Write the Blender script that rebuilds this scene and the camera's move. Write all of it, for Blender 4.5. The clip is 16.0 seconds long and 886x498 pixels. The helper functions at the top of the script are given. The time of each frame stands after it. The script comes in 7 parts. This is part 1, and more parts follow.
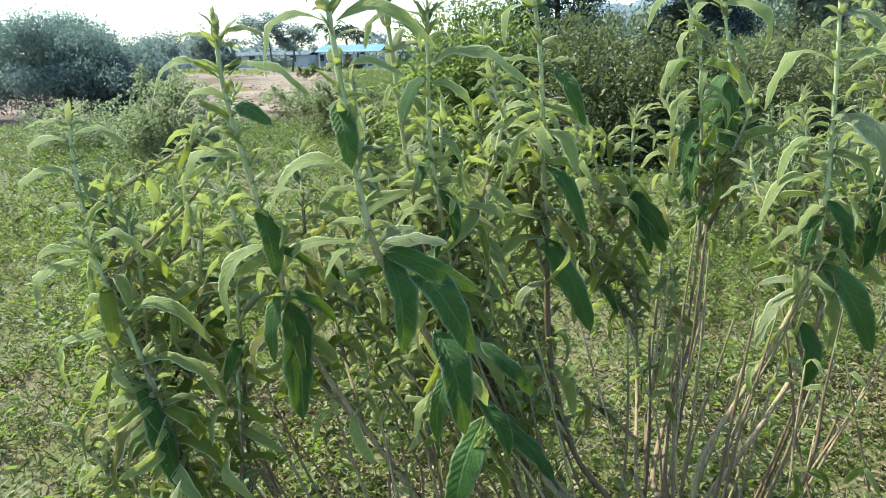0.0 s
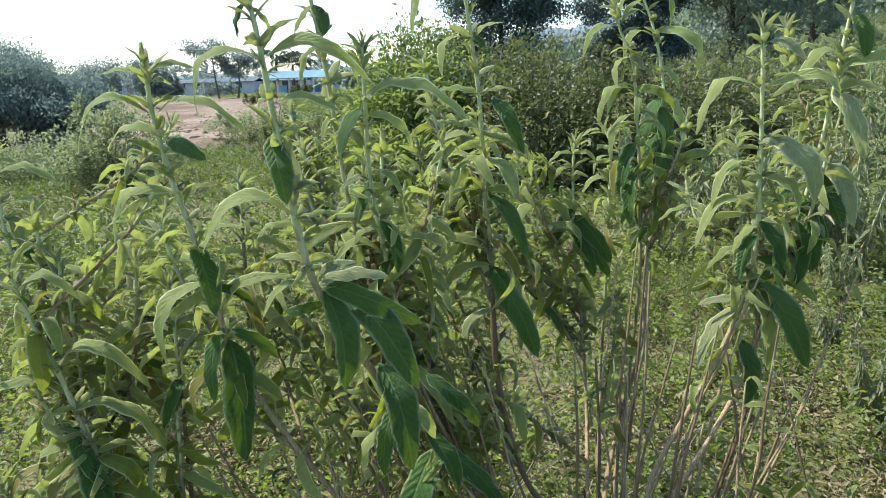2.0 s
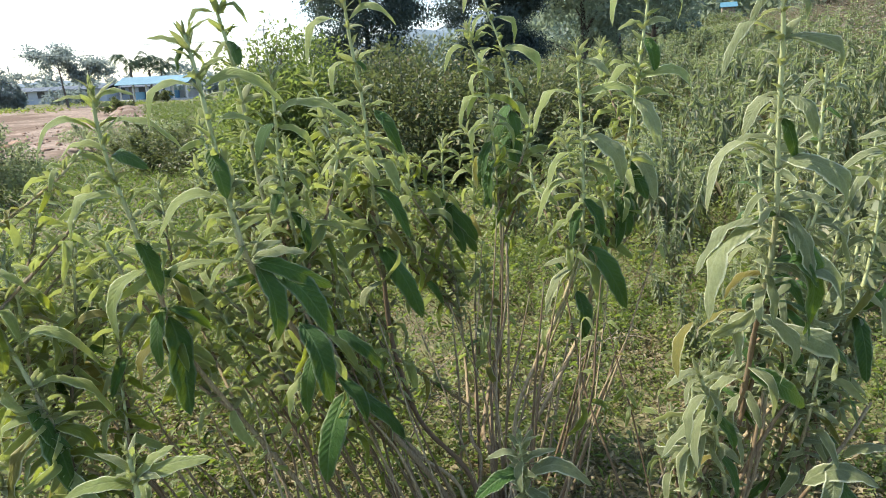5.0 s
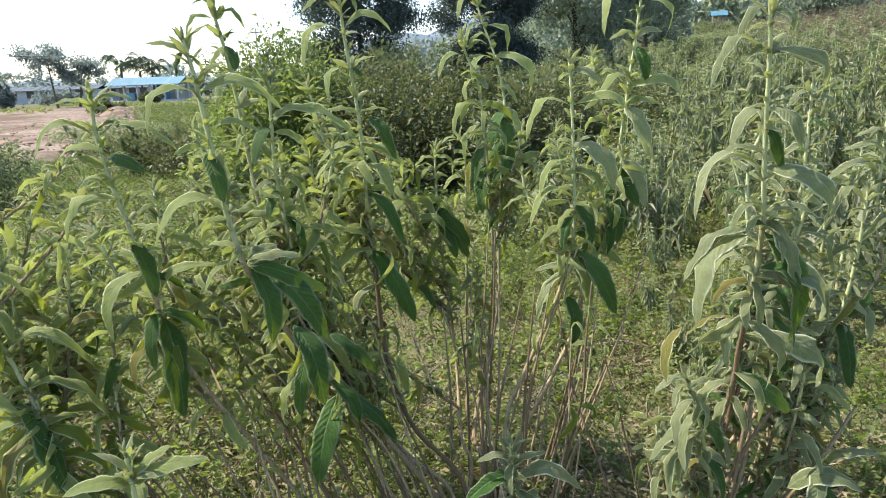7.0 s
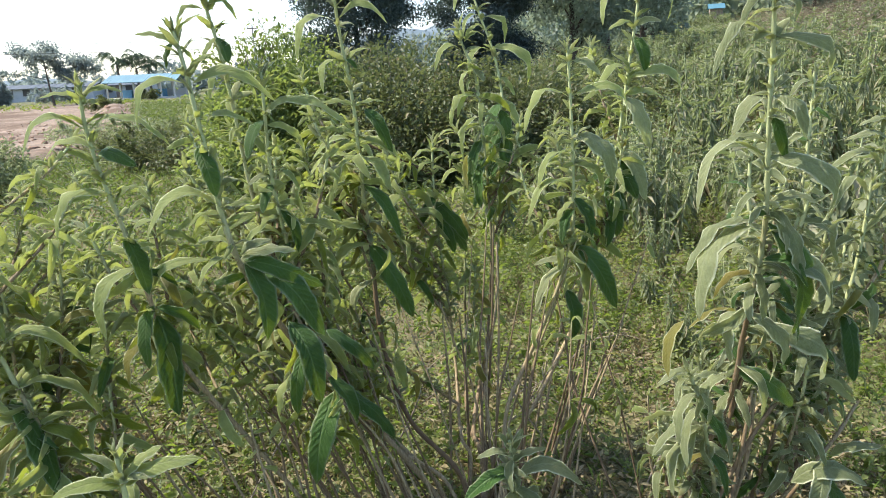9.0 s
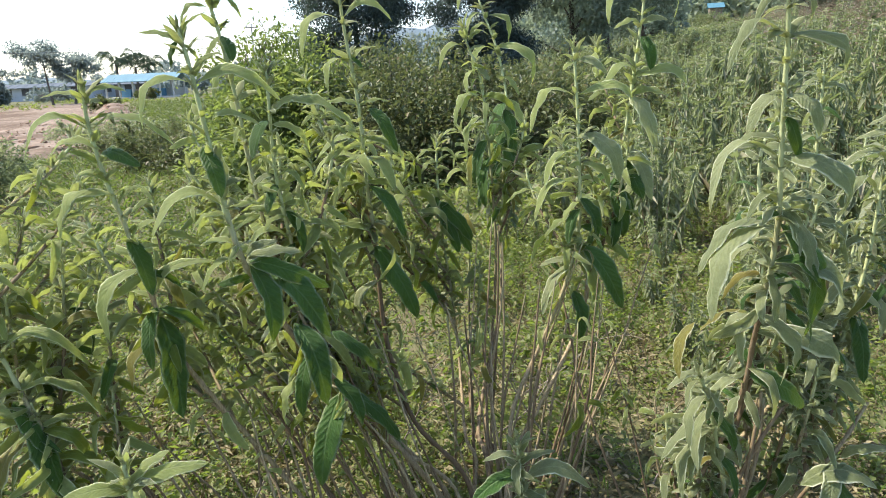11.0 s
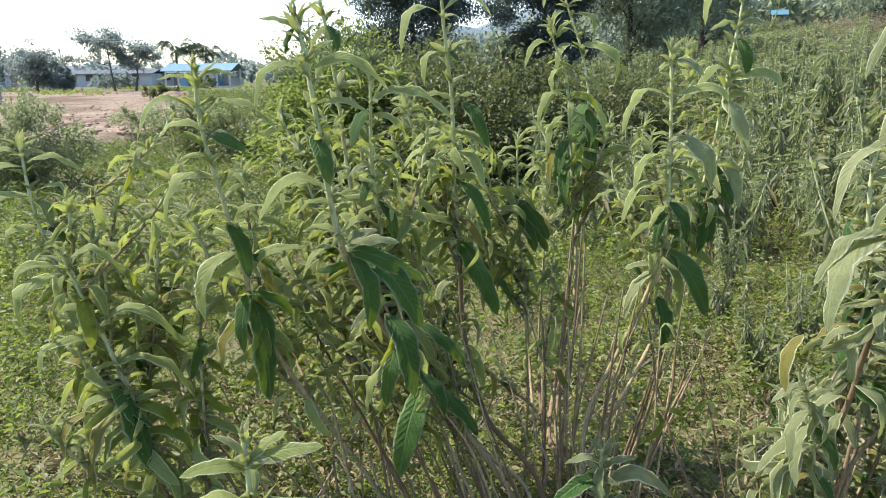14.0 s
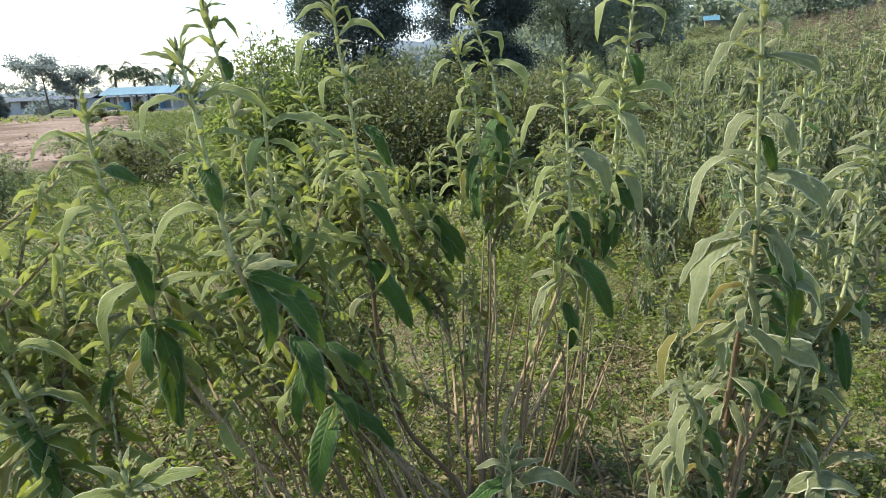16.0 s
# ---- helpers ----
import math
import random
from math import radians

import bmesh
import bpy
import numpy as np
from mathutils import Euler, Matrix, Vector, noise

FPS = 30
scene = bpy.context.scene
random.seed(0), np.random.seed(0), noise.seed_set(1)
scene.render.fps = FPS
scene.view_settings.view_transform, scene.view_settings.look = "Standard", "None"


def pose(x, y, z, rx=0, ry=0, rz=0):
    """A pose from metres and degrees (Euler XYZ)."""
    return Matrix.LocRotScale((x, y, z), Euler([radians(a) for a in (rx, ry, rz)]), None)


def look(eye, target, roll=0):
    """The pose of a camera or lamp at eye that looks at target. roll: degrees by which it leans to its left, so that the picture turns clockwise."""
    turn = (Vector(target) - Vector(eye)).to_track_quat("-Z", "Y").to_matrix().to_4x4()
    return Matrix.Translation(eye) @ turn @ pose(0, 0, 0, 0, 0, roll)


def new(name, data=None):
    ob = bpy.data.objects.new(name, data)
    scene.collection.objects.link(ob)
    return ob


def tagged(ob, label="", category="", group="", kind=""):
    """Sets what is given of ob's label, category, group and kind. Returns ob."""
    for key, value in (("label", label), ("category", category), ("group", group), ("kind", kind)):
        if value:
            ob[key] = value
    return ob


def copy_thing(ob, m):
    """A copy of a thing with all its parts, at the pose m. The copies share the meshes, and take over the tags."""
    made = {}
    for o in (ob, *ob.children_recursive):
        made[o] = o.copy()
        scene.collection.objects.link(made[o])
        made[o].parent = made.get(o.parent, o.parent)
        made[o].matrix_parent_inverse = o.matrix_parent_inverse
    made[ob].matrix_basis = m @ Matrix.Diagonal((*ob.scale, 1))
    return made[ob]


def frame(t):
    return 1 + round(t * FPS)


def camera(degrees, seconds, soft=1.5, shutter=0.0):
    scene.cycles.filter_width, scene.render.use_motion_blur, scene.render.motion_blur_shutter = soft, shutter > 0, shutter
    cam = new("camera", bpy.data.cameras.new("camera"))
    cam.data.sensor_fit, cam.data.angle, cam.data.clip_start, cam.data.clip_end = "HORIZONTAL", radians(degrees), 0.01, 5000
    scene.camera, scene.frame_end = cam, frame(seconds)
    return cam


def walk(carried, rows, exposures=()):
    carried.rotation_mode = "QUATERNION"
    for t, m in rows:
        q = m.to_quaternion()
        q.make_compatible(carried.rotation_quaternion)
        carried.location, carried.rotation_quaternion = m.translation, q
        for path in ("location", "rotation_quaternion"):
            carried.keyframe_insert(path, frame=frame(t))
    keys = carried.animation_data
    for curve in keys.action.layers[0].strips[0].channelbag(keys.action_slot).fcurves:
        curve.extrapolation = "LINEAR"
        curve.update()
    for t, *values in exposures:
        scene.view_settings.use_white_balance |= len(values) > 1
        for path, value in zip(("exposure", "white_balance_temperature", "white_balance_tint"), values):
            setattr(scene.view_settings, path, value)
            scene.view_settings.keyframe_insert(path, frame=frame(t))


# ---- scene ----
cam = camera(64.6, 16.0, soft=1.0)
PATH = [
    (0, (0.057, -0.08, 1.355), (0.038, 1.848, 0.825), -1.0),
    (0.5, (0.057, -0.062, 1.358), (0.037, 1.873, 0.852), -1.2),
    (1, (0.077, -0.041, 1.362), (0.107, 1.896, 0.864), -0.9),
    (1.5, (0.084, -0.035, 1.362), (0.16, 1.905, 0.883), -1.0),
    (2, (0.078, -0.068, 1.368), (0.196, 1.872, 0.898), -1.7),
    (2.5, (0.061, -0.146, 1.391), (0.284, 1.787, 0.928), -1.6),
    (3, (0.02, -0.222, 1.387), (0.322, 1.692, 0.893), -1.8),
    (3.5, (-0.025, -0.319, 1.398), (0.316, 1.588, 0.899), -2.2),
    (4, (-0.03, -0.41, 1.405), (0.387, 1.479, 0.9), -2.5),
    (4.5, (-0.025, -0.461, 1.413), (0.393, 1.439, 0.949), -2.9),
    (5, (-0.008, -0.455, 1.409), (0.451, 1.432, 0.929), -2.8),
    (7.5, (-0.021, -0.477, 1.417), (0.468, 1.405, 0.949), -2.1),
    (8, (0.001, -0.471, 1.416), (0.5, 1.407, 0.946), -2.3),
    (8.5, (-0.013, -0.457, 1.418), (0.48, 1.425, 0.954), -2.4),
    (9, (-0.011, -0.45, 1.406), (0.478, 1.428, 0.924), -2.5),
    (11.5, (-0.035, -0.427, 1.406), (0.456, 1.45, 0.922), -2.5),
    (12, (-0.045, -0.458, 1.409), (0.419, 1.43, 0.935), -2.2),
    (12.5, (-0.039, -0.438, 1.411), (0.443, 1.45, 0.961), -2.3),
    (13, (-0.041, -0.42, 1.403), (0.426, 1.462, 0.914), -2.4),
    (13.5, (-0.042, -0.407, 1.407), (0.471, 1.462, 0.913), -2.5),
    (14, (-0.14, -0.395, 1.399), (0.233, 1.51, 0.915), -0.6),
    (14.5, (-0.163, -0.447, 1.397), (0.174, 1.466, 0.919), 0.1),
    (15, (-0.132, -0.473, 1.408), (0.238, 1.442, 0.965), -1.0),
    (15.5, (-0.066, -0.488, 1.415), (0.376, 1.412, 0.973), -2.3),
    (16, (-0.019, -0.475, 1.419), (0.48, 1.408, 0.967), -2.6),
]
walk(cam, [(t, look(eye, target, roll)) for t, eye, target, roll in PATH], [(0, 1.42, 5850, 1), (1.0, 1.31, 5950, 4), (2.0, 1.18, 6000, 7), (3.0, 1.14, 6150, 8), (4.0, 1.15, 6200, 10), (4.5, 1.23, 6200, 11), (5.0, 1.25, 6250, 12), (8.5, 1.26, 6250, 13), (14.8, 1.26, 6250, 13), (15.5, 1.14, 6250, 12), (16, 1.08, 6250, 13)])

# ---- light ----
SUN_AZ, SUN_EL = -62.0, 53.0
world = bpy.data.worlds.new("sky")
scene.world = world
world.use_nodes = True
wn = world.node_tree.nodes
sky = wn.new("ShaderNodeTexSky")
sky.sky_type = "NISHITA"
sky.sun_disc = False
sky.sun_elevation, sky.sun_rotation = radians(SUN_EL), radians(SUN_AZ % 360)
sky.air_density, sky.dust_density, sky.ozone_density = 1.0, 1.2, 1.0
wn["Background"].inputs["Strength"].default_value = 0.15
world.node_tree.links.new(sky.outputs[0], wn["Background"].inputs["Color"])
sun = new("sun", bpy.data.lights.new("sun", "SUN"))
sun.data.energy, sun.data.angle, sun.data.color = 3.9, radians(0.6), (1.0, 0.92, 0.76)
_az, _el = radians(SUN_AZ), radians(SUN_EL)
sun.matrix_world = look((math.sin(_az) * math.cos(_el) * 50, math.cos(_az) * math.cos(_el) * 50, math.sin(_el) * 50), (0, 0, 0))


# ---- helpers of this scene ----
def link(ob, parent, placed=False):
    """Make ob a part of parent; placed: its mesh is already given in the world's place."""
    ob.parent = parent
    if placed:
        ob.matrix_parent_inverse = parent.matrix_basis.inverted()
    return ob


def mesh_of(name, verts, faces, mats, smooth=False, idx=None):
    """A mesh from numpy vertices and equal-sized faces."""
    verts, faces = np.asarray(verts, np.float32), np.asarray(faces, np.int32)
    me = bpy.data.meshes.new(name)
    n, k = faces.shape
    me.vertices.add(len(verts)), me.loops.add(n * k), me.polygons.add(n)
    me.vertices.foreach_set("co", verts.ravel())
    me.loops.foreach_set("vertex_index", faces.ravel())
    me.polygons.foreach_set("loop_start", np.arange(0, n * k, k, dtype=np.int32))
    me.polygons.foreach_set("loop_total", np.full(n, k, np.int32))
    if idx is not None:
        me.polygons.foreach_set("material_index", np.asarray(idx, np.int32))
    if smooth:
        me.polygons.foreach_set("use_smooth", np.ones(n, bool))
    for m in mats:
        me.materials.append(m)
    me.update()
    me.validate()
    return me


def part(name, bm, material, parent, label=""):
    me = bpy.data.meshes.new(name)
    bm.to_mesh(me)
    bm.free()
    me.materials.append(material)
    ob = new(name, me)
    ob.parent = parent
    return tagged(ob, label)


def thing(name, place, label, category, group="", kind=""):
    ob = new(name)
    ob.empty_display_size = 0.1
    ob.matrix_world = Matrix.Translation(place)
    return tagged(ob, label, category, group, kind)


def bez(points, n):
    """Catmull-Rom through the points, n samples."""
    p = np.asarray(points, float)
    if len(p) == 2:
        return p[0] + (p[1] - p[0]) * np.linspace(0, 1, n)[:, None]
    q = np.vstack([2 * p[0] - p[1], p, 2 * p[-1] - p[-2]])
    out = []
    for s in np.linspace(0, len(p) - 1 - 1e-6, n):
        i, u = int(s), s - int(s)
        a, b, c, d = q[i:i + 4]
        out.append(0.5 * (2 * b + (c - a) * u + (2 * a - 5 * b + 4 * c - d) * u * u + (3 * b - a - 3 * c + d) * u ** 3))
    return np.array(out)


def tube(points, radii, sides=7):
    """Vertices and quads of a tube along points, closed with a tip at the end."""
    p, r = np.asarray(points, float), np.asarray(radii, float)
    t = np.gradient(p, axis=0)
    t /= np.linalg.norm(t, axis=1)[:, None] + 1e-9
    ref = np.array([0.31, 0.95, 0.05])
    a = np.cross(t, ref)
    a /= np.linalg.norm(a, axis=1)[:, None] + 1e-9
    b = np.cross(t, a)
    th = np.linspace(0, 2 * np.pi, sides, endpoint=False)
    v = p[:, None] + r[:, None, None] * (np.cos(th)[None, :, None] * a[:, None] + np.sin(th)[None, :, None] * b[:, None])
    n = len(p)
    i, j = np.meshgrid(np.arange(n - 1), np.arange(sides), indexing="ij")
    k = (j + 1) % sides
    f = np.stack([i * sides + j, i * sides + k, (i + 1) * sides + k, (i + 1) * sides + j], -1).reshape(-1, 4)
    return v.reshape(-1, 3), f


def add_attr(me, name, values):
    at = me.attributes.new(name, "FLOAT", "POINT")
    at.data.foreach_set("value", np.asarray(values, np.float32))


def unit(v):
    v = np.asarray(v, float)
    return v / (np.linalg.norm(v, axis=-1, keepdims=True) + 1e-9)


def leaf_cloud(name, base, way, size, width, mats, rng, fold=0.25, droop=0.15):
    """Many small pointed leaves: each two triangles folded along its midrib."""
    n = len(base)
    way = unit(way)
    side = unit(np.cross(way, rng.normal(size=(n, 3)) * 0.6 + np.array([0, 0, 1.0])))
    up = np.cross(side, way)
    s, w = np.asarray(size)[:, None], np.asarray(width)[:, None]
    mid = base + way * s * 0.45
    tip = base + way * s - np.array([0, 0, 1.0]) * s * droop
    left, right = mid + side * w * 0.5 + up * w * fold, mid - side * w * 0.5 + up * w * fold
    v = np.stack([base, left, tip, right], 1).reshape(-1, 3)
    k = np.arange(n)[:, None] * 4
    f = np.concatenate([k + np.array([[0, 2, 1]]), k + np.array([[0, 3, 2]])], 1).reshape(-1, 3)
    return mesh_of(name, v, f, mats)


def smooth01(a, b, x):
    u = np.clip((x - a) / (b - a), 0, 1)
    return u * u * (3 - 2 * u)


def wobble(x, y, s=1.0):
    """Soft uneven relief from a few sines."""
    x, y = np.asarray(x) * s, np.asarray(y) * s
    return (np.sin(1.3 * x + 0.7 * y + 0.4) + np.sin(-0.8 * x + 1.9 * y + 2.1) + 0.6 * np.sin(2.9 * x - 1.1 * y + 1.0)
            + 0.5 * np.sin(3.7 * y + 2.3 * x)) / 3.1


def height(x, y):
    """The lie of the land: flat here, rising to a slope on one side, dug out on the other."""
    x, y = np.asarray(x, float), np.asarray(y, float)
    slope = 0.12 * np.maximum(0, x - 3.2 + 0.03 * y) * smooth01(2.5, 9.0, x) * smooth01(-30, 4, y)
    slope = np.minimum(slope, 14 + 0.01 * slope)
    pit = smooth01(0.6, -1.6, x + 0.15 * y) * smooth01(15.5, 17.0, y + 0.3 * wobble(x, y, 0.6)) * (1 - smooth01(58, 66, y + wobble(x, y, 0.2)))
    step = smooth01(20.4, 20.9, y + 0.9 * wobble(x, y, 0.45)) * 0.38 + smooth01(36, 37, y + 2.0 * wobble(x, y, 0.25)) * 0.25 + smooth01(47, 48.5, y + 2.5 * wobble(x + 9, y, 0.2)) * 0.35
    ridge = 0.4 * np.exp(-((y - 38 - 2.0 * wobble(x, y, 0.2)) / 1.6) ** 2) * smooth01(-0.3, 0.5, wobble(x + 4, y, 0.3))
    ridge = ridge + 0.5 * np.exp(-((y - 53 - 3.0 * wobble(x, y, 0.12)) / 2.6) ** 2) * smooth01(-0.6, 0.4, wobble(x, y, 0.35)) + 0.12 * wobble(x, y, 0.8)
    deep = smooth01(-7.5, -12.0, x + 0.0 * y)
    return slope + pit * ridge - pit * (0.55 + 0.6 * deep - step * (1 - deep)) + 0.025 * wobble(x, y, 1.1) * smooth01(60, 5, np.hypot(x, y)) + 0.012 * wobble(x, y, 5.1)

# ---- materials ----
class Nodes:
    """Short calls for building a node material."""

    def __init__(self, name):
        self.mat = bpy.data.materials.new(name)
        self.mat.use_nodes = True
        self.t = self.mat.node_tree
        self.t.nodes.clear()
        self.out = self.t.nodes.new("ShaderNodeOutputMaterial")

    def n(self, kind, operation="", blend="", attribute=""):
        node = self.t.nodes.new("ShaderNode" + kind)
        if operation:
            node.operation = operation
        if blend:
            node.data_type, node.blend_type = "RGBA", blend
        if attribute:
            node.attribute_name = attribute
        return node

    def put(self, node, key, value):
        if isinstance(value, bpy.types.NodeSocket):
            self.t.links.new(value, node.inputs[key])
        elif value is not None:
            node.inputs[key].default_value = value
        return node

    def math(self, op, a, b=None, c=None):
        node = self.n("Math", operation=op)
        for i, v in enumerate((a, b, c)):
            self.put(node, i, v)
        return node.outputs[0]

    def remap(self, v, a, b, c=0.0, d=1.0):
        node = self.n("MapRange")
        for i, w in enumerate((v, a, b, c, d)):
            self.put(node, i, w)
        return node.outputs[0]

    def noise(self, vec, scale, detail=3.0, rough=0.55):
        node = self.n("TexNoise")
        self.put(node, "Vector", vec), self.put(node, "Scale", scale), self.put(node, "Detail", detail), self.put(node, "Roughness", rough)
        return node.outputs[0]

    def mix(self, fac, a, b, mode="MIX"):
        node = self.n("Mix", blend=mode)
        self.put(node, 0, fac)
        for i, v in ((6, a), (7, b)):
            self.put(node, i, (*v, 1) if isinstance(v, tuple) and len(v) == 3 else v)
        return node.outputs[2]

    def bump(self, h, strength, distance):
        node = self.n("Bump")
        self.put(node, "Strength", strength), self.put(node, "Distance", distance), self.put(node, "Height", h)
        return node.outputs[0]

    def bsdf(self, color, rough, normal=None, translucent=0.0, glow=None, spec=0.4):
        p = self.n("BsdfPrincipled")
        self.put(p, "Base Color", (*color, 1) if isinstance(color, tuple) else color)
        self.put(p, "Roughness", rough), self.put(p, "Specular IOR Level", spec)
        if normal is not None:
            self.put(p, "Normal", normal)
        shader = p.outputs[0]
        if translucent:
            tr = self.n("BsdfTranslucent")
            self.put(tr, "Color", glow)
            m = self.n("MixShader")
            self.put(m, 0, translucent), self.put(m, 1, shader), self.put(m, 2, tr.outputs[0])
            shader = m.outputs[0]
        self.t.links.new(shader, self.out.inputs[0])
        return self.mat


def leaf_material(name, low, high, vein, glow, translucent, rough, fuzz, spec=0.3, edging=0.46):
    """A big leaf along its own x axis: midrib, side veins, mottling, downy sheen, pale rim."""
    k = Nodes(name)
    co = k.n("TexCoord").outputs["Object"]
    sep = k.n("SeparateXYZ")
    k.put(sep, 0, co)
    x, y = sep.outputs[0], k.math("ABSOLUTE", sep.outputs[1])
    rnd = k.n("ObjectInfo").outputs["Random"]
    rib = k.remap(y, 0.004, 0.012, 1, 0)
    wave = k.math("SINE", k.math("MULTIPLY", k.math("SUBTRACT", x, k.math("MULTIPLY", y, 1.5)), 75.0))
    veins = k.remap(wave, 0.75, 1.0)
    shift = k.n("CombineXYZ")
    k.put(shift, 0, k.math("MULTIPLY", rnd, 37.0)), k.put(shift, 1, rnd)
    moved = k.n("VectorMath", operation="ADD")
    k.put(moved, 0, co), k.put(moved, 1, shift.outputs[0])
    mottle = k.noise(moved.outputs[0], 11.0, 4.0, 0.65)
    fine = k.noise(moved.outputs[0], 60.0, 3.0, 0.6)
    tone = k.math("ADD", k.math("MULTIPLY", mottle, 0.75), k.math("MULTIPLY", rnd, 0.45))
    col = k.mix(k.remap(tone, 0.25, 0.85), low, high)
    col = k.mix(k.math("MULTIPLY", k.remap(fine, 0.45, 0.75), fuzz), col, vein)
    col = k.mix(k.math("MULTIPLY", veins, 0.12), col, vein)
    col = k.mix(k.math("MULTIPLY", rib, 0.28), col, vein)
    # pale downy margin, coloured brighter still to imitate its backlit glow
    rim = k.remap(k.n("Attribute", attribute="rim").outputs["Fac"], 0.80, 0.95)
    col = k.mix(k.math("MULTIPLY", rim, 0.95), col, tuple(e * edging + 0.5 * c for e, c in zip((1.0, 1.0, 0.72), vein)))
    edge = k.remap(x, 0.9, 1.0, 0.0, 0.35)
    col = k.mix(k.math("MULTIPLY", edge, k.remap(rnd, 0.55, 0.75)), col, (0.22, 0.16, 0.04))
    h = k.math("ADD", k.math("MULTIPLY", k.math("ADD", wave, k.math("MULTIPLY", rib, -3.0)), 0.12), k.math("MULTIPLY", fine, 0.6))
    gl = k.mix(k.remap(mottle, 0.3, 0.7), tuple(c * 0.85 for c in glow), glow)
    return k.bsdf(col, rough, k.bump(h, 0.6, 0.014), translucent, gl, spec)


LEAF_TOP = leaf_material("mature_leaf_top", (0.012, 0.048, 0.008), (0.046, 0.105, 0.018), (0.20, 0.27, 0.12), (0.42, 0.60, 0.06), 0.20, 0.55, 0.12, 0.22, 0.09)
LEAF_UNDER = leaf_material("leaf_underside", (0.32, 0.36, 0.18), (0.48, 0.50, 0.31), (0.61, 0.62, 0.47), (0.84, 0.87, 0.52), 0.54, 0.75, 0.25)
YOUNG_TOP = leaf_material("young_leaf_top", (0.114, 0.156, 0.047), (0.265, 0.300, 0.116), (0.48, 0.51, 0.32), (0.74, 0.82, 0.28), 0.51, 0.55, 0.34)
YELLOW_TOP = leaf_material("yellowing_leaf_top", (0.11, 0.125, 0.028), (0.20, 0.165, 0.040), (0.30, 0.28, 0.13), (0.65, 0.60, 0.16), 0.40, 0.5, 0.10)
OLIVE_TOP = leaf_material("olive_leaf_top", (0.050, 0.085, 0.014), (0.135, 0.165, 0.036), (0.36, 0.38, 0.18), (0.70, 0.78, 0.12), 0.46, 0.5, 0.14, 0.25, 0.30)
PALE_TOP = leaf_material("downy_leaf_top", (0.070, 0.098, 0.039), (0.238, 0.260, 0.132), (0.50, 0.52, 0.36), (0.69, 0.74, 0.33), 0.42, 0.60, 0.38)


def stem_material():
    """Downy green shoots that turn to tan, cracked bark further down (attribute age)."""
    k = Nodes("shrub_stem")
    at = k.n("Attribute", attribute="age")
    co = k.n("TexCoord").outputs["Object"]
    mp = k.n("Mapping")
    k.put(mp, 0, co), k.put(mp, "Scale", (1, 1, 0.18))
    fib = k.noise(mp.outputs[0], 260.0, 4.0, 0.65)
    big = k.noise(co, 14.0, 3.0)
    rnd = k.n("ObjectInfo").outputs["Random"]
    green = k.mix(fib, (0.30, 0.34, 0.15), (0.52, 0.54, 0.29))
    bark = k.mix(k.remap(fib, 0.3, 0.7), (0.17, 0.115, 0.062), (0.47, 0.39, 0.235))
    bark = k.mix(k.math("MULTIPLY", k.remap(big, 0.45, 0.65), k.remap(rnd, 0.5, 1.4)), bark, (0.33, 0.215, 0.135))
    bark = k.mix(k.remap(rnd, 0.2, 0.9, 0.0, 0.85), bark, (0.125, 0.080, 0.045))
    fac = k.remap(k.math("ADD", at.outputs["Fac"], k.math("MULTIPLY", k.math("SUBTRACT", big, 0.5), 0.5)), 0.30, 0.60)
    return k.bsdf(k.mix(fac, green, bark), 0.8, k.bump(fib, 0.5, 0.003), 0, None, 0.25)


STEM = stem_material()


def foliage_material(name, a, b, c, glow, translucent=0.3, rough=0.5, clumped=None, dead=0.1):
    """Small leaves seen in their hundreds: tones differ leaf by leaf and clump by clump."""
    k = Nodes(name)
    co = k.n("NewGeometry")
    isl = co.outputs["Random Per Island"]
    pos = co.outputs["Position"]
    clump = k.noise(pos, 2.2, 4.0, 0.6)
    col = k.mix(isl, a, b)
    col = k.mix(k.math("MULTIPLY", k.remap(isl, 0.96 - dead, 1.07 - dead), k.remap(clump, 0.35, 0.6)), col, c)
    col = k.mix(k.math("MULTIPLY", k.remap(clump, 0.42, 0.68), 0.5 if clumped is None else 0.75), col, clumped or tuple(0.5 * (u + v) for u, v in zip(b, c)))
    fine = k.noise(pos, 60.0, 2.0)
    return k.bsdf(col, rough, k.bump(fine, 0.25, 0.01), translucent, (*glow, 1), 0.3)


WEED = foliage_material("weed_leaves", (0.062, 0.088, 0.025), (0.155, 0.180, 0.060), (0.28, 0.22, 0.12), (0.32, 0.42, 0.05), 0.36)
MEADOW = foliage_material("meadow_leaves", (0.058, 0.088, 0.026), (0.130, 0.165, 0.055), (0.19, 0.16, 0.08), (0.20, 0.27, 0.05), 0.3)
DRY = foliage_material("dry_grass", (0.19, 0.16, 0.085), (0.31, 0.27, 0.16), (0.13, 0.10, 0.06), (0.3, 0.25, 0.1), 0.2, 0.8)
GRASS = foliage_material("grass_blades", (0.075, 0.14, 0.028), (0.15, 0.22, 0.055), (0.27, 0.23, 0.11), (0.25, 0.36, 0.05), 0.33)
BUSH = foliage_material("bush_leaves", (0.042, 0.062, 0.024), (0.132, 0.155, 0.058), (0.23, 0.150, 0.085), (0.22, 0.26, 0.08), 0.24, 0.5, (0.060, 0.072, 0.030), 0.15)
BUSH_FRESH = foliage_material("fresh_bush_leaves", (0.042, 0.070, 0.020), (0.130, 0.168, 0.052), (0.20, 0.19, 0.07), (0.34, 0.44, 0.09), 0.34, 0.5, (0.050, 0.075, 0.028))
